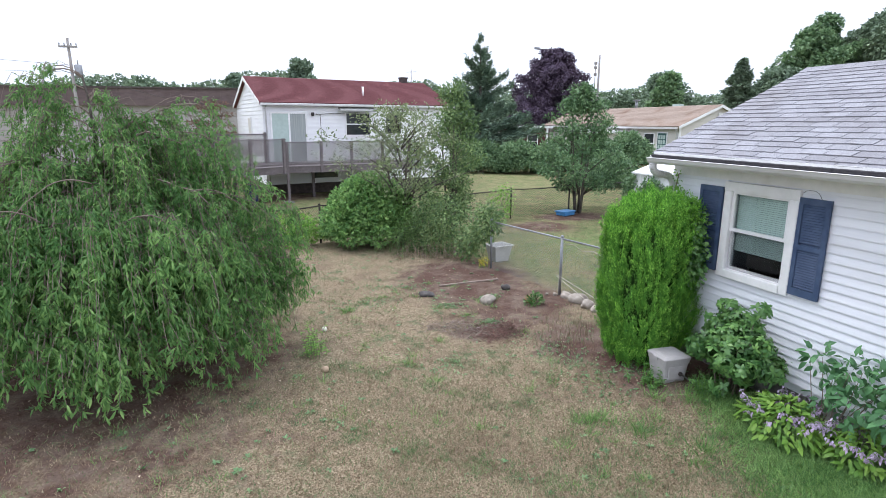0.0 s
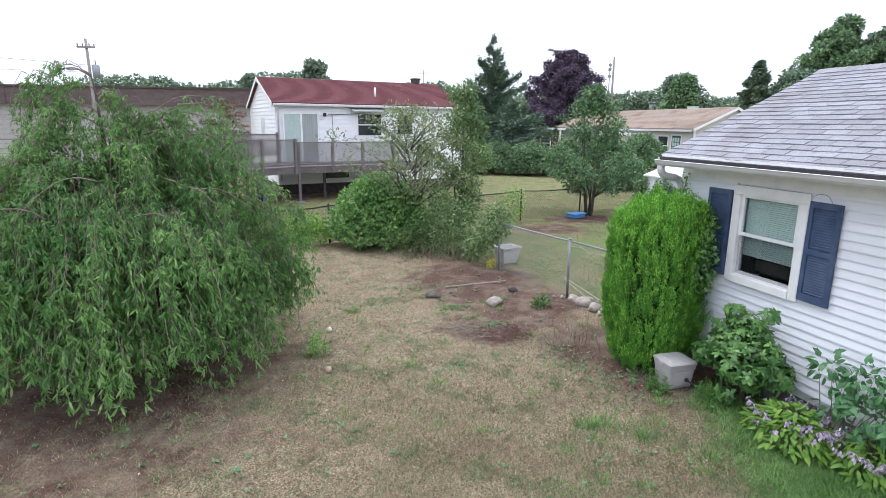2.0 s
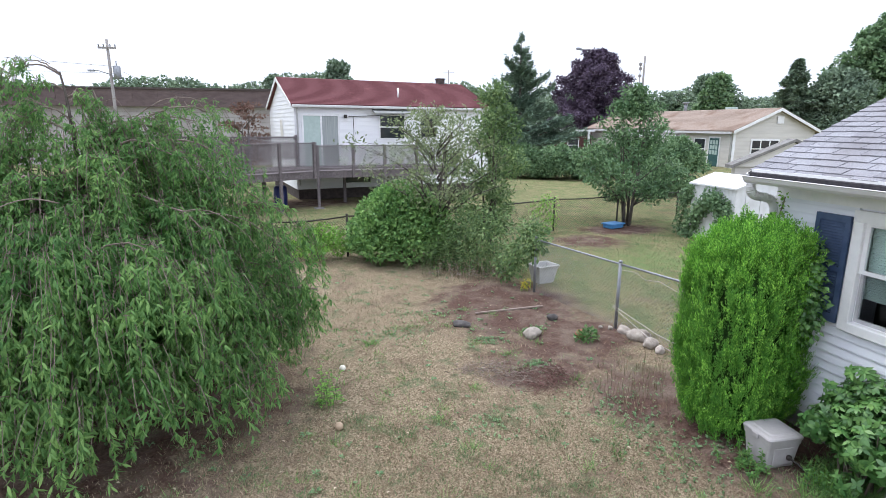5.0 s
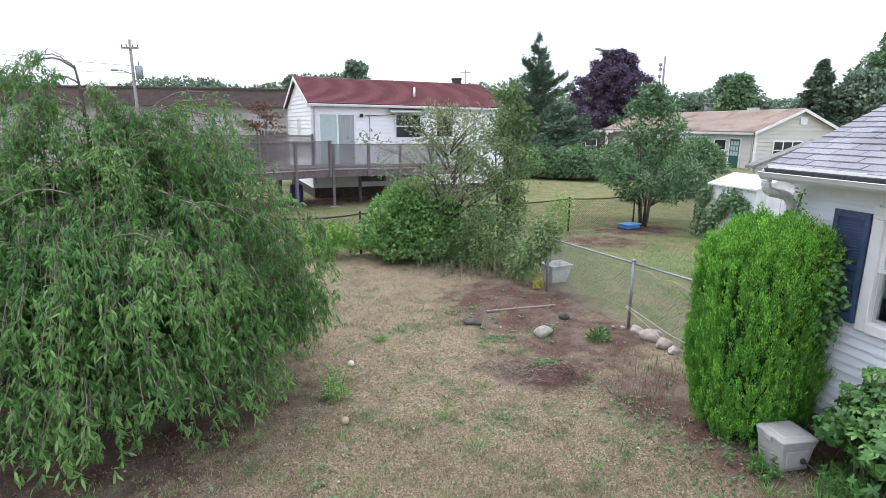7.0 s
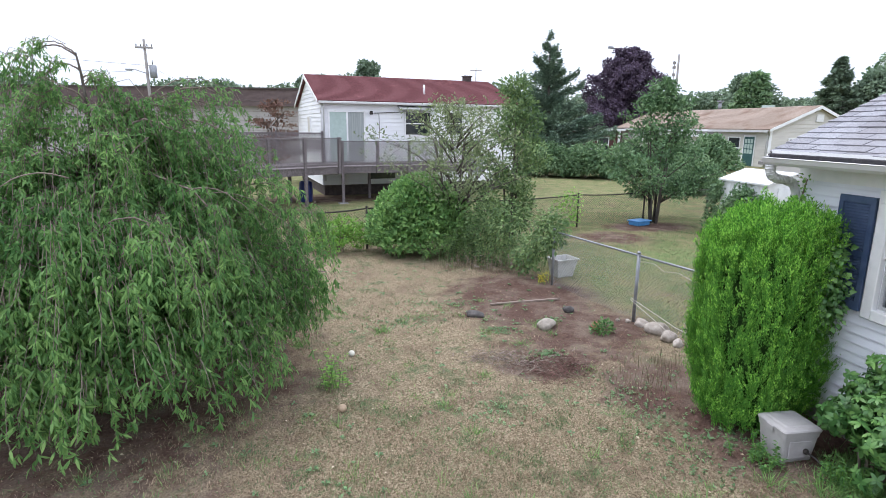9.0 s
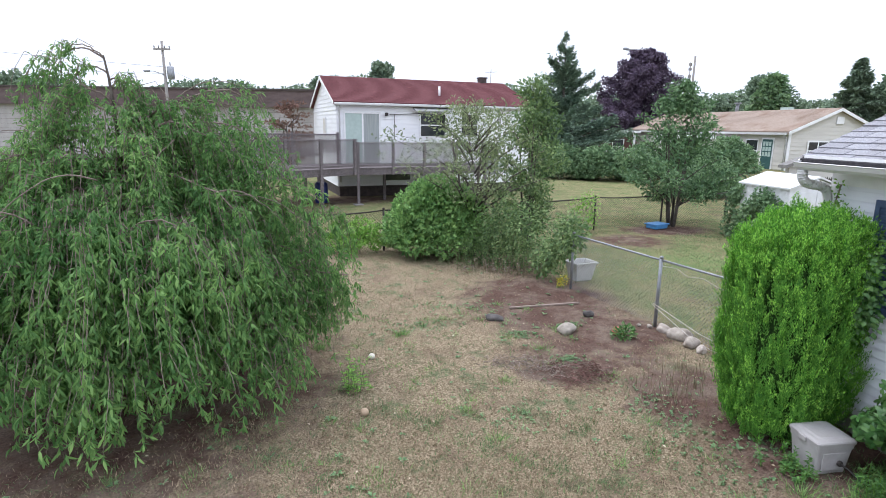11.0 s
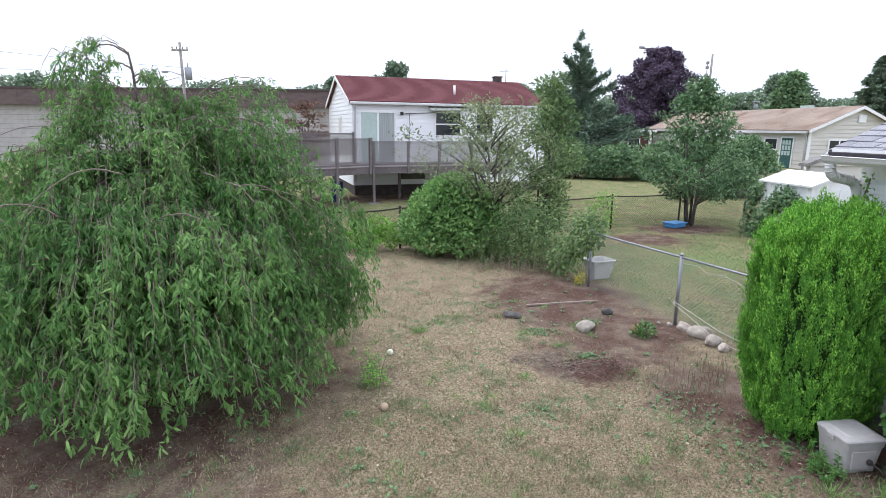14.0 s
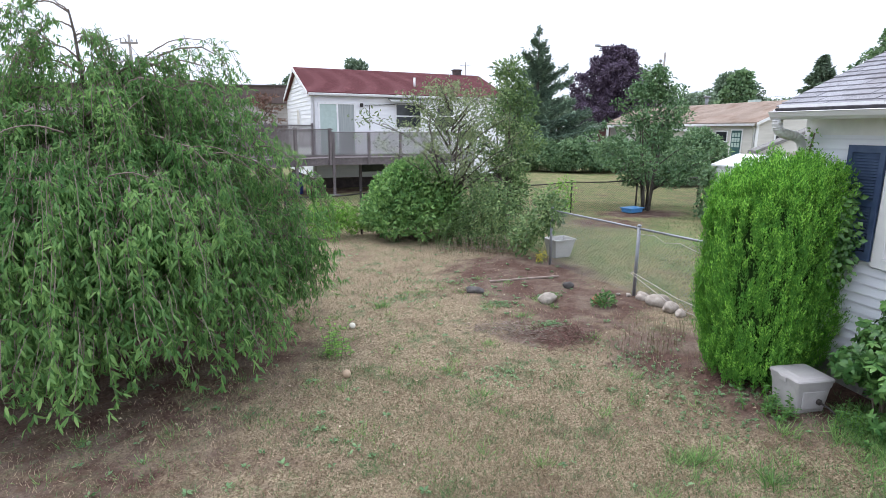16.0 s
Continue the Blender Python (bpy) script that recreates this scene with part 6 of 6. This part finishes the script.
def waste_bin():
    b = thing("waste_bin", pose(6.72, 12.1, 0, 0, 0, 12), "grey-white plastic bin standing behind the fence", "bin")
    bm = bmesh.new()
    bot = [bm.verts.new((sx * 0.20, sy * 0.15, 0)) for sx, sy in ((-1, -1), (1, -1), (1, 1), (-1, 1))]
    top = [bm.verts.new((sx * 0.28, sy * 0.22, 0.42)) for sx, sy in ((-1, -1), (1, -1), (1, 1), (-1, 1))]
    ins = [bm.verts.new((sx * 0.265, sy * 0.205, 0.42)) for sx, sy in ((-1, -1), (1, -1), (1, 1), (-1, 1))]
    low = [bm.verts.new((sx * 0.19, sy * 0.14, 0.02)) for sx, sy in ((-1, -1), (1, -1), (1, 1), (-1, 1))]
    for a, c in ((bot, top), (top, ins), (ins, low)):
        for k in range(4):
            bm.faces.new((a[k], a[(k + 1) % 4], c[(k + 1) % 4], c[k]))
    bm.faces.new(bot[::-1]), bm.faces.new(low)
    part("body", bm, GREY_PLASTIC, b)
    rim = box(-0.30, 0.30, -0.245, -0.22, 0.40, 0.43)
    add_box(rim, -0.30, 0.30, 0.22, 0.245, 0.40, 0.43)
    add_box(rim, -0.30, -0.28, -0.22, 0.22, 0.40, 0.43)
    add_box(rim, 0.28, 0.30, -0.22, 0.22, 0.40, 0.43)
    part("rim", rim, GREY_PLASTIC, b)


waste_bin()


def blue_tub():
    b = thing("tub", pose(12.35, 18.0, 0.0, 0, 0, 20), "bright blue plastic tub lying under the oak", "tub")
    part("body", box(-0.32, 0.32, -0.22, 0.22, 0.0, 0.16, bevel=0.03), BLUE_PLASTIC, b)
    part("rim", box(-0.36, 0.36, -0.26, 0.26, 0.14, 0.18, bevel=0.012), BLUE_PLASTIC, b)


blue_tub()


def bicycle():
    b = thing("bicycle", pose(15.3, 17.9, 0.0, 62, 0, 30), "small rusty bicycle lying beside the shed", "bicycle")
    for x in (-0.42, 0.42):
        w = part("wheel", tube([(x + 0.25 * math.cos(k * math.pi / 10), 0, 0.27 + 0.25 * math.sin(k * math.pi / 10)) for k in range(21)], 0.02, 5), BLACK_WIRE, b)
        for k in range(6):
            part("spoke", tube([(x, 0, 0.27), (x + 0.24 * math.cos(k * math.pi / 3), 0, 0.27 + 0.24 * math.sin(k * math.pi / 3))], 0.004, 3), GALV, w)
    part("frame", tube([(-0.42, 0, 0.27), (-0.05, 0, 0.27), (0.3, 0, 0.62), (-0.15, 0, 0.62), (-0.42, 0, 0.27)], 0.018, 5), BRICKRED, b)
    part("fork", tube([(0.42, 0, 0.27), (0.30, 0, 0.62), (0.27, 0, 0.78)], 0.016, 5), BRICKRED, b)
    part("handlebar", tube([(0.27, -0.2, 0.8), (0.27, 0.2, 0.8)], 0.014, 5), BLACK_WIRE, b)


bicycle()


def twig_heap():
    rd = random.Random(55)
    h = thing("twig_heap", pose(4.3, 7.35, 0), "straggling heap of dead grey-brown weeds and twigs", "heap")
    for count, material, spots in ((430, DEAD, ((0.37, -0.02, 0.13, 0.09, 0.16), (0.02, 0.12, 0.22, 0.14, 0.05), (0.18, -0.18, 0.25, 0.12, 0.03))),
                                   (360, DEAD_GREY, ((-0.38, 0.40, 0.16, 0.13, 0.07), (-0.10, 0.22, 0.25, 0.16, 0.04), (-0.75, 0.55, 0.28, 0.16, 0.02), (0.3, 0.05, 0.3, 0.2, 0.04)))):
        bm = bmesh.new()
        for _ in range(count):
            cx, cy, sx, sy, top = rd.choice(spots)
            x, y = rd.gauss(cx, sx), rd.gauss(cy, sy)
            z = top * rd.random() * math.exp(-((x - cx) / sx) ** 2 * 0.5) + 0.012
            a, ln = rd.uniform(0, 6.28), rd.uniform(0.04, 0.17)
            dz = rd.uniform(-0.2, 0.4) * ln
            add_tube(bm, [(x, y, z), (x + math.cos(a) * ln * 0.5, y + math.sin(a) * ln * 0.5, z + dz + 0.01), (x + math.cos(a + 0.4) * ln, y + math.sin(a + 0.4) * ln, max(0.005, z + dz * 0.6))], [0.0045, 0.0035, 0.002], 3)
        stuff(part("twig", bm, material, h))


twig_heap()


# ---- low plants ----
def hosta(at, size, seed, flowers=26):
    rng = np.random.default_rng(seed)
    rd = random.Random(seed)
    x, y = at
    t = thing("hosta", pose(x, y, ground_z(x, y)), "clump of lime green hosta with fading lilac flowers", "plant")
    n = int(1000 * size[0] * size[1] / 0.3)
    a = rng.random(n) * 6.283
    q = np.sqrt(rng.random(n))
    p = np.stack([np.cos(a) * q * size[0], np.sin(a) * q * size[1], 0.06 + 0.30 * (1 - q ** 2) + rng.random(n) * 0.06], 1)
    out = np.stack([np.cos(a), np.sin(a), np.zeros(n)], 1)
    w = out * 1.0 + np.array([0, 0, 0.35]) - np.array([0, 0, 0.75]) * q[:, None] + rng.normal(size=(n, 3)) * 0.45
    L = rng.uniform(0.07, 0.13, n)
    stuff(fine_leaves("foliage", p, w, np.array([0, 0, 1.0]) + out * 0.4 + rng.normal(size=(n, 3)) * 0.2, L, L * 0.42, LEAF_HOSTA, t))
    for i in range(flowers):
        b = rd.uniform(0, 6.28)
        r0 = math.sqrt(rd.random())
        s = Vector((math.cos(b) * r0 * size[0] * 0.6, math.sin(b) * r0 * size[1] * 0.6, 0.15))
        e = s + Vector((math.cos(b) * 0.2 - 0.1, math.sin(b) * 0.2 - 0.06, rd.uniform(0.14, 0.30)))
        st = part("flower_stalk", tube([s, s.lerp(e, 0.5) + Vector((0, 0, 0.05)), e], [0.004, 0.003, 0.002], 4), LEAF_HOSTA, t)
        k = 12
        pos = np.array([s.lerp(e, 0.68 + 0.36 * j / k)[:] for j in range(k)]) + rng.normal(size=(k, 3)) * 0.012
        aa = rng.random(k) * 6.283
        wy = np.stack([np.cos(aa) * 0.7, np.sin(aa) * 0.7, -0.6 * np.ones(k)], 1)
        stuff(leaves("flower", pos, wy, np.stack([np.cos(aa), np.sin(aa), np.ones(k)], 1), 0.045, 0.022, LILAC, st, fold=0.4))


hosta((5.98, 3.12), (0.36, 0.50), 101, 34)
hosta((6.2, 2.45), (0.30, 0.36), 102, 40)


def vine(name, pts, radius, n, length, width, material, label, seed):
    """Leaves about a climbing stem."""
    rng = np.random.default_rng(seed)
    t = thing(name, pose(0, 0, 0), label, "vine")
    part("stem", tube(pts, 0.008, 5), TWIG, t)
    A = np.array([tuple(p) for p in pts])
    f = rng.random(n) * (len(A) - 1)
    i0 = np.minimum(f.astype(int), len(A) - 2)
    p = A[i0] + (A[i0 + 1] - A[i0]) * (f - i0)[:, None]
    d = ball_points(rng, n)
    p = p + d * radius * rng.random((n, 1)) ** 0.6
    p[:, 2] = np.maximum(p[:, 2], 0.05)
    L = rng.uniform(length * 0.6, length * 1.3, n)
    stuff(leaves("foliage", p, jitter(rng, d + np.array([0, 0, -0.3]), 0.5), jitter(rng, d + np.array([-0.3, -0.4, 0.6]), 0.4), L, L * width / length, material, t))


vine("climbing_vine", [(6.28, 5.0, 1.45), (6.22, 4.92, 1.75), (6.22, 4.95, 2.1), (6.30, 5.10, 2.35)], 0.20, 1100, 0.06, 0.045, LEAF_RHODO, "leafy vine climbing between shrub and shutter", 201)
vine("climbing_vine", [(6.40, 5.6, 1.9), (6.36, 5.55, 2.5), (6.38, 5.5, 2.85)], 0.07, 120, 0.05, 0.038, LEAF_LIME, "light green vine climbing the downspout", 202)
vine("ivy", [(13.9, 16.0, 0.0), (13.85, 15.6, 0.9), (13.85, 15.0, 1.45), (13.85, 14.5, 1.2), (13.9, 14.3, 0.5)], 0.30, 2600, 0.10, 0.075, LEAF_DARK, "dark ivy heaped on the shed wall", 203)
vine("ivy", [(14.0, 16.5, 0.1), (13.9, 16.3, 1.2), (13.95, 16.1, 1.6)], 0.24, 800, 0.10, 0.075, LEAF_DARK, "dark ivy heaped on the shed wall", 204)
vine("climbing_vine", [(9.3, 17.6, 0.05), (9.7, 17.7, 0.6), (9.6, 17.7, 1.15), (8.8, 17.4, 0.8)], 0.34, 420, 0.09, 0.05, LEAF_LIME, "yellow-green vine on the dark fence", 205)
vine("shrub", [(5.8, 12.2, 0.25), (5.95, 11.9, 0.8), (6.15, 11.3, 1.15), (6.1, 11.6, 1.45)], 0.36, 1500, 0.10, 0.055, LEAF_YOUNG, "leafy green shrub growing over the fence end", 206)
vine("shrub", [(5.4, 13.6, 0.2), (5.6, 13.4, 0.9), (5.9, 13.2, 1.15)], 0.6, 1700, 0.09, 0.045, LEAF_YOUNG, "straggling olive shrub beside the fence", 207)

vine("shrub", [(5.0, 14.1, 0.2), (5.2, 13.9, 0.9), (5.6, 13.7, 1.4)], 0.6, 1600, 0.09, 0.045, LEAF_YOUNG, "straggling green shrub beside the rounded bush", 208)


def stalks(name, spots, n, height, material, leaf_material, label, seed, leafy=8):
    """Upright weeds: thin stalks with small leaves."""
    rng = np.random.default_rng(seed)
    t = thing(name, pose(0, 0, 0), label, "weeds", kind="stuff")
    bm = bmesh.new()
    P, W = [], []
    for (cx, cy, rx, ry) in spots:
        for _ in range(n):
            x, y = cx + rng.normal() * rx, cy + rng.normal() * ry
            h = height * rng.uniform(0.4, 1.2)
            dx, dy = rng.normal(size=2) * 0.12 * h
            z = ground_z(x, y)
            add_tube(bm, [(x, y, z), (x + dx * 0.4, y + dy * 0.4, z + h * 0.6), (x + dx, y + dy, z + h)], [0.0035, 0.003, 0.002], 3, cap=False)
            k = rng.random(leafy)
            P.append(np.stack([x + dx * k, y + dy * k, z + h * (0.15 + 0.85 * k)], 1))
            a = rng.random(leafy) * 6.283
            W.append(np.stack([np.cos(a), np.sin(a), 0.3 + 0 * a], 1))
    stuff(part("stalk", bm, material, t))
    P, W = np.concatenate(P), np.concatenate(W)
    L = rng.uniform(0.4, 1.0, len(P)) * min(0.085, 0.035 + height * 0.12)
    stuff(leaves("foliage", P, W, np.array([0, 0, 1.0]) + W * 0.4, L, L * 0.45, leaf_material, t))


stalks("tall_weeds", [(5.3, 13.6, 0.6, 0.3), (6.0, 12.9, 0.35, 0.3), (4.7, 13.9, 0.4, 0.3)], 60, 0.8, LEAF_YOUNG, LEAF_YOUNG, "tall green and brown weeds before the bushes", 301, 16)
stalks("dead_weeds", [(5.6, 12.7, 0.5, 0.2), (5.0, 13.2, 0.5, 0.2)], 70, 0.34, GRASS_DRY, DEAD_GREY, "dry straw-brown weeds before the bushes", 302, 4)
stalks("dead_weeds", [(5.6, 6.7, 0.28, 0.30), (5.25, 6.35, 0.28, 0.26), (5.9, 7.1, 0.2, 0.25)], 50, 0.15, GRASS_DRY, LEAF_SPARSE, "dry straw weeds beside the arborvitae", 303, 1)
stalks("leafy_weed", [(1.38, 7.45, 0.09, 0.16)], 15, 0.44, LEAF_YOUNG, LEAF_LIME, "single fresh green weed in the lawn", 304, 13)
stalks("ground_creeper", [(4.94, 6.18, 0.22, 0.2), (5.04, 5.79, 0.2, 0.2), (4.77, 6.66, 0.25, 0.2), (4.91, 5.35, 0.3, 0.25), (5.45, 5.0, 0.12, 0.2), (4.88, 4.78, 0.2, 0.2)], 46, 0.035, LEAF_WEED, LEAF_WEED, "low green creeper round the shrub's foot", 305, 6)
stalks("low_weeds", [(3.4, 10.53, 0.45, 0.22), (2.6, 9.6, 0.4, 0.2), (4.2, 8.9, 0.15, 0.1), (5.2, 9.3, 0.12, 0.06), (4.6, 7.85, 0.12, 0.08), (3.3, 6.4, 0.3, 0.2)], 70, 0.035, LEAF_WEED, LEAF_WEED, "patch of blue-green low weeds in the lawn", 306, 8)
stalks("low_weeds", [(5.45, 4.6, 0.06, 0.10), (5.85, 4.1, 0.12, 0.15)], 22, 0.20, LEAF_LIME, LEAF_RHODO, "young green weeds round the garden bin", 307, 20)
stalks("yellow_flowers", [(5.95, 11.45, 0.08, 0.05)], 13, 0.24, LEAF_LIME, YELLOW, "small clump of yellow flowers by the fence", 308, 9)
shrub("flowering_plant", (5.86, 8.55, 0), [((0, 0, 0.10), 0.14), ((0.1, 0.03, 0.08), 0.1), ((-0.1, 0, 0.08), 0.1)], 6000, 0.075, 0.03, LEAF_RHODO, "small bushy green plant on bare soil", 310, stems=4, stem_r=0.005, category="plant")


# ---- grass ----
def blades(name, n, seed, height, material, label, mask, width=0.006, box_=(-7.5, 16.0, -6, 24), near=(0.9, 0.0)):
    rng = np.random.default_rng(seed)
    x0, x1, y0, y1 = box_
    got = []
    total = 0
    while total < n:
        m = n * 3
        # thicker where the eye is near
        d = np.where(rng.random(m) < 0.8, 2.6 + (24 - 2.6) * rng.random(m) ** 1.7, 7.0 * rng.random(m) ** 0.5)
        a = np.where((d < 2.6) | (rng.random(m) < 0.2), rng.uniform(-3.142, 3.142, m), rng.uniform(-0.75, 1.25, m))
        x, y = near[0] + d * np.sin(a), near[1] + d * np.cos(a)
        k = (x > x0) & (x < x1) & (y > y0) & (y < y1) & (rng.random(m) < mask(x, y)) & ~((x > 6.4) & (y < 5.75))
        got.append(np.stack([x[k], y[k]], 1))
        total += int(k.sum())
    p = np.concatenate(got)[:n]
    z = ground_height(p[:, 0], p[:, 1])
    b = np.column_stack([p, z - 0.004])
    a = rng.random(n) * 6.283
    far = np.hypot(p[:, 0] - near[0], p[:, 1] - near[1])
    w = (width * (0.7 + far * 0.06))[:, None]
    h = (height * rng.uniform(0.45, 1.3, n))[:, None]
    side = np.column_stack([np.cos(a), np.sin(a), np.zeros(n)])
    lean = rng.normal(size=(n, 3)) * np.array([0.75, 0.75, 0]) + np.array([0, 0, 1.0])
    v = np.stack([b - side * w, b + side * w, b + lean * h], axis=1).reshape(-1, 3)
    f = np.arange(n * 3).reshape(-1, 3)
    ob = raw(name, v, f, material)
    tagged(ob, label, "grass", kind="stuff")


def patch_noise(x, y, s, o):
    return (np.sin(x * s + o) * np.cos(y * s * 1.13 + o * 1.7) + np.sin((x + y) * s * 0.61 + o * 2.1) * 0.7 + np.sin(x * s * 2.3 - y * s * 1.9 + o) * 0.5 + np.sin(x * s * 5.1 + y * s * 4.3) * 0.3) / 2.5


def dry_mask(x, y):
    return np.clip(1.0 - 0.92 * np.clip(soil_shade_cover(x, y) * 1.35, 0, 1), 0.05, 1) * np.clip(0.62 + 0.5 * patch_noise(x, y, 1.7, 0.3), 0.1, 1) * (1 - 0.7 * lush_cover(x, y))


def green_mask(x, y):
    return np.clip(np.clip(patch_noise(x, y, 5.5, 2.2) * 1.6 - 0.14, 0.12, 1) * np.clip(1 - soil_shade_cover(x, y) * 1.15, 0.05, 1) + lush_cover(x, y) * 1.2 + 0.6 * yard_cover(x, y) * (soil_shade_cover(x, y) < 0.4), 0, 1)


def lush_mask(x, y):
    return np.clip(lush_cover(x, y) * 1.4 - 0.28, 0, 1) * (x > 3.5) * (y < 6)


blades("dry_grass", 250000, 401, 0.036, GRASS_DRY, "short dry straw-coloured lawn grass", dry_mask, 0.0045)
blades("green_grass", 125000, 402, 0.045, GRASS_GREEN, "patches of short green lawn grass", green_mask, 0.0045)
blades("lush_grass", 42000, 403, 0.095, GRASS_LUSH, "longer lush green grass beside the flower bed", lush_mask, 0.005)


def tufts():
    """Single tussocks of longer grass."""
    rng = np.random.default_rng(410)
    V = []
    for x, y, n, h in ((4.35, 4.35, 120, 0.14), (4.75, 3.9, 120, 0.14), (5.1, 3.3, 140, 0.15), (2.25, 9.3, 90, 0.14), (4.9, 9.05, 40, 0.10), (5.25, 9.2, 40, 0.10), (4.2, 7.75, 60, 0.08), (4.9, 7.2, 70, 0.09), (2.9, 6.0, 90, 0.08), (3.4, 7.3, 90, 0.07), (4.0, 5.3, 80, 0.09), (3.0, 4.6, 80, 0.08), (0.9, 9.0, 80, 0.14), (4.3, 8.3, 80, 0.08), (-0.5, 4.3, 60, 0.09), (5.6, 4.1, 90, 0.14), (2.0, 5.0, 60, 0.06)) + tuple((rng.uniform(3.2, 5.3), rng.uniform(2.0, 4.7), 60, rng.uniform(0.06, 0.13)) for _ in range(26)) + tuple((rng.uniform(-2.0, 5.0), rng.uniform(4.5, 11.0), 44, rng.uniform(0.045, 0.09)) for _ in range(85)):
        for _ in range(n):
            q, a = abs(rng.normal()) * 0.11, rng.random() * 6.283
            px, py = x + math.cos(a) * q, y + math.sin(a) * q
            b = np.array([px, py, ground_z(px, py) - 0.004])
            c = rng.random() * 6.283
            s = np.array([math.cos(c), math.sin(c), 0]) * 0.0045
            tip = b + np.array([math.cos(a) * h * 0.5 + rng.normal() * h * 0.35, math.sin(a) * h * 0.5 + rng.normal() * h * 0.35, h * rng.uniform(0.5, 1.1)])
            V += [b - s, b + s, tip]
    ob = raw("grass_tufts", V, np.arange(len(V)).reshape(-1, 3), GRASS_LUSH)
    tagged(ob, "scattered tussocks of longer green grass", "grass", kind="stuff")


tufts()


def rosettes():
    """Small broadleaf weeds flat in the lawn, and seedlings on the soil."""
    rng = np.random.default_rng(430)
    P, W, N, L = [], [], [], []
    for _ in range(900):
        x, y = rng.uniform(-4.5, 6.3), rng.uniform(1.2, 13.5)
        if patch_noise(x, y, 1.3, 4.4) < 0.05 and rng.random() < 0.7:
            continue
        z = ground_z(x, y) + 0.012
        k = int(rng.integers(5, 11))
        r = rng.uniform(0.025, 0.06)
        a = rng.random(k) * 6.283
        o = np.stack([np.cos(a), np.sin(a), rng.uniform(0.1, 0.7, k)], 1)
        P.append(np.array([x, y, z]) + o * r * 0.15)
        W.append(o)
        N.append(np.array([0, 0, 1.0]) + rng.normal(size=(k, 3)) * 0.25)
        L.append(r * rng.uniform(0.7, 1.3, k))
    P, W, N, L = map(np.concatenate, (P, W, N, L))
    ob = leaves("lawn_weeds", P, W, N, L, L * 0.5, LEAF_WEED)
    tagged(ob, "small blue-green weeds flat in the lawn", "weeds", kind="stuff")


rosettes()


def litter():
    """Fallen leaves and pale bits."""
    rng = np.random.default_rng(420)
    n = 420
    p = np.stack([rng.uniform(-4, 7, n), rng.uniform(1.5, 13, n)], 1)
    z = ground_height(p[:, 0], p[:, 1]) + 0.03
    a = rng.random(n) * 6.283
    w = np.stack([np.cos(a), np.sin(a), rng.normal(size=n) * 0.2], 1)
    L = rng.uniform(0.02, 0.05, n)
    ob = leaves("fallen_leaves", np.column_stack([p, z]), w, np.array([0, 0, 1.0]) + rng.normal(size=(n, 3)) * 0.3, L, L * 0.6, LITTER)
    tagged(ob, "scattered pale and brown fallen leaves", "leaves", kind="stuff")


LITTER = mat("fallen_leaf", (0.22, 0.15, 0.08), (0.60, 0.55, 0.42), 0.8, 0.8, island=0.4)
litter()
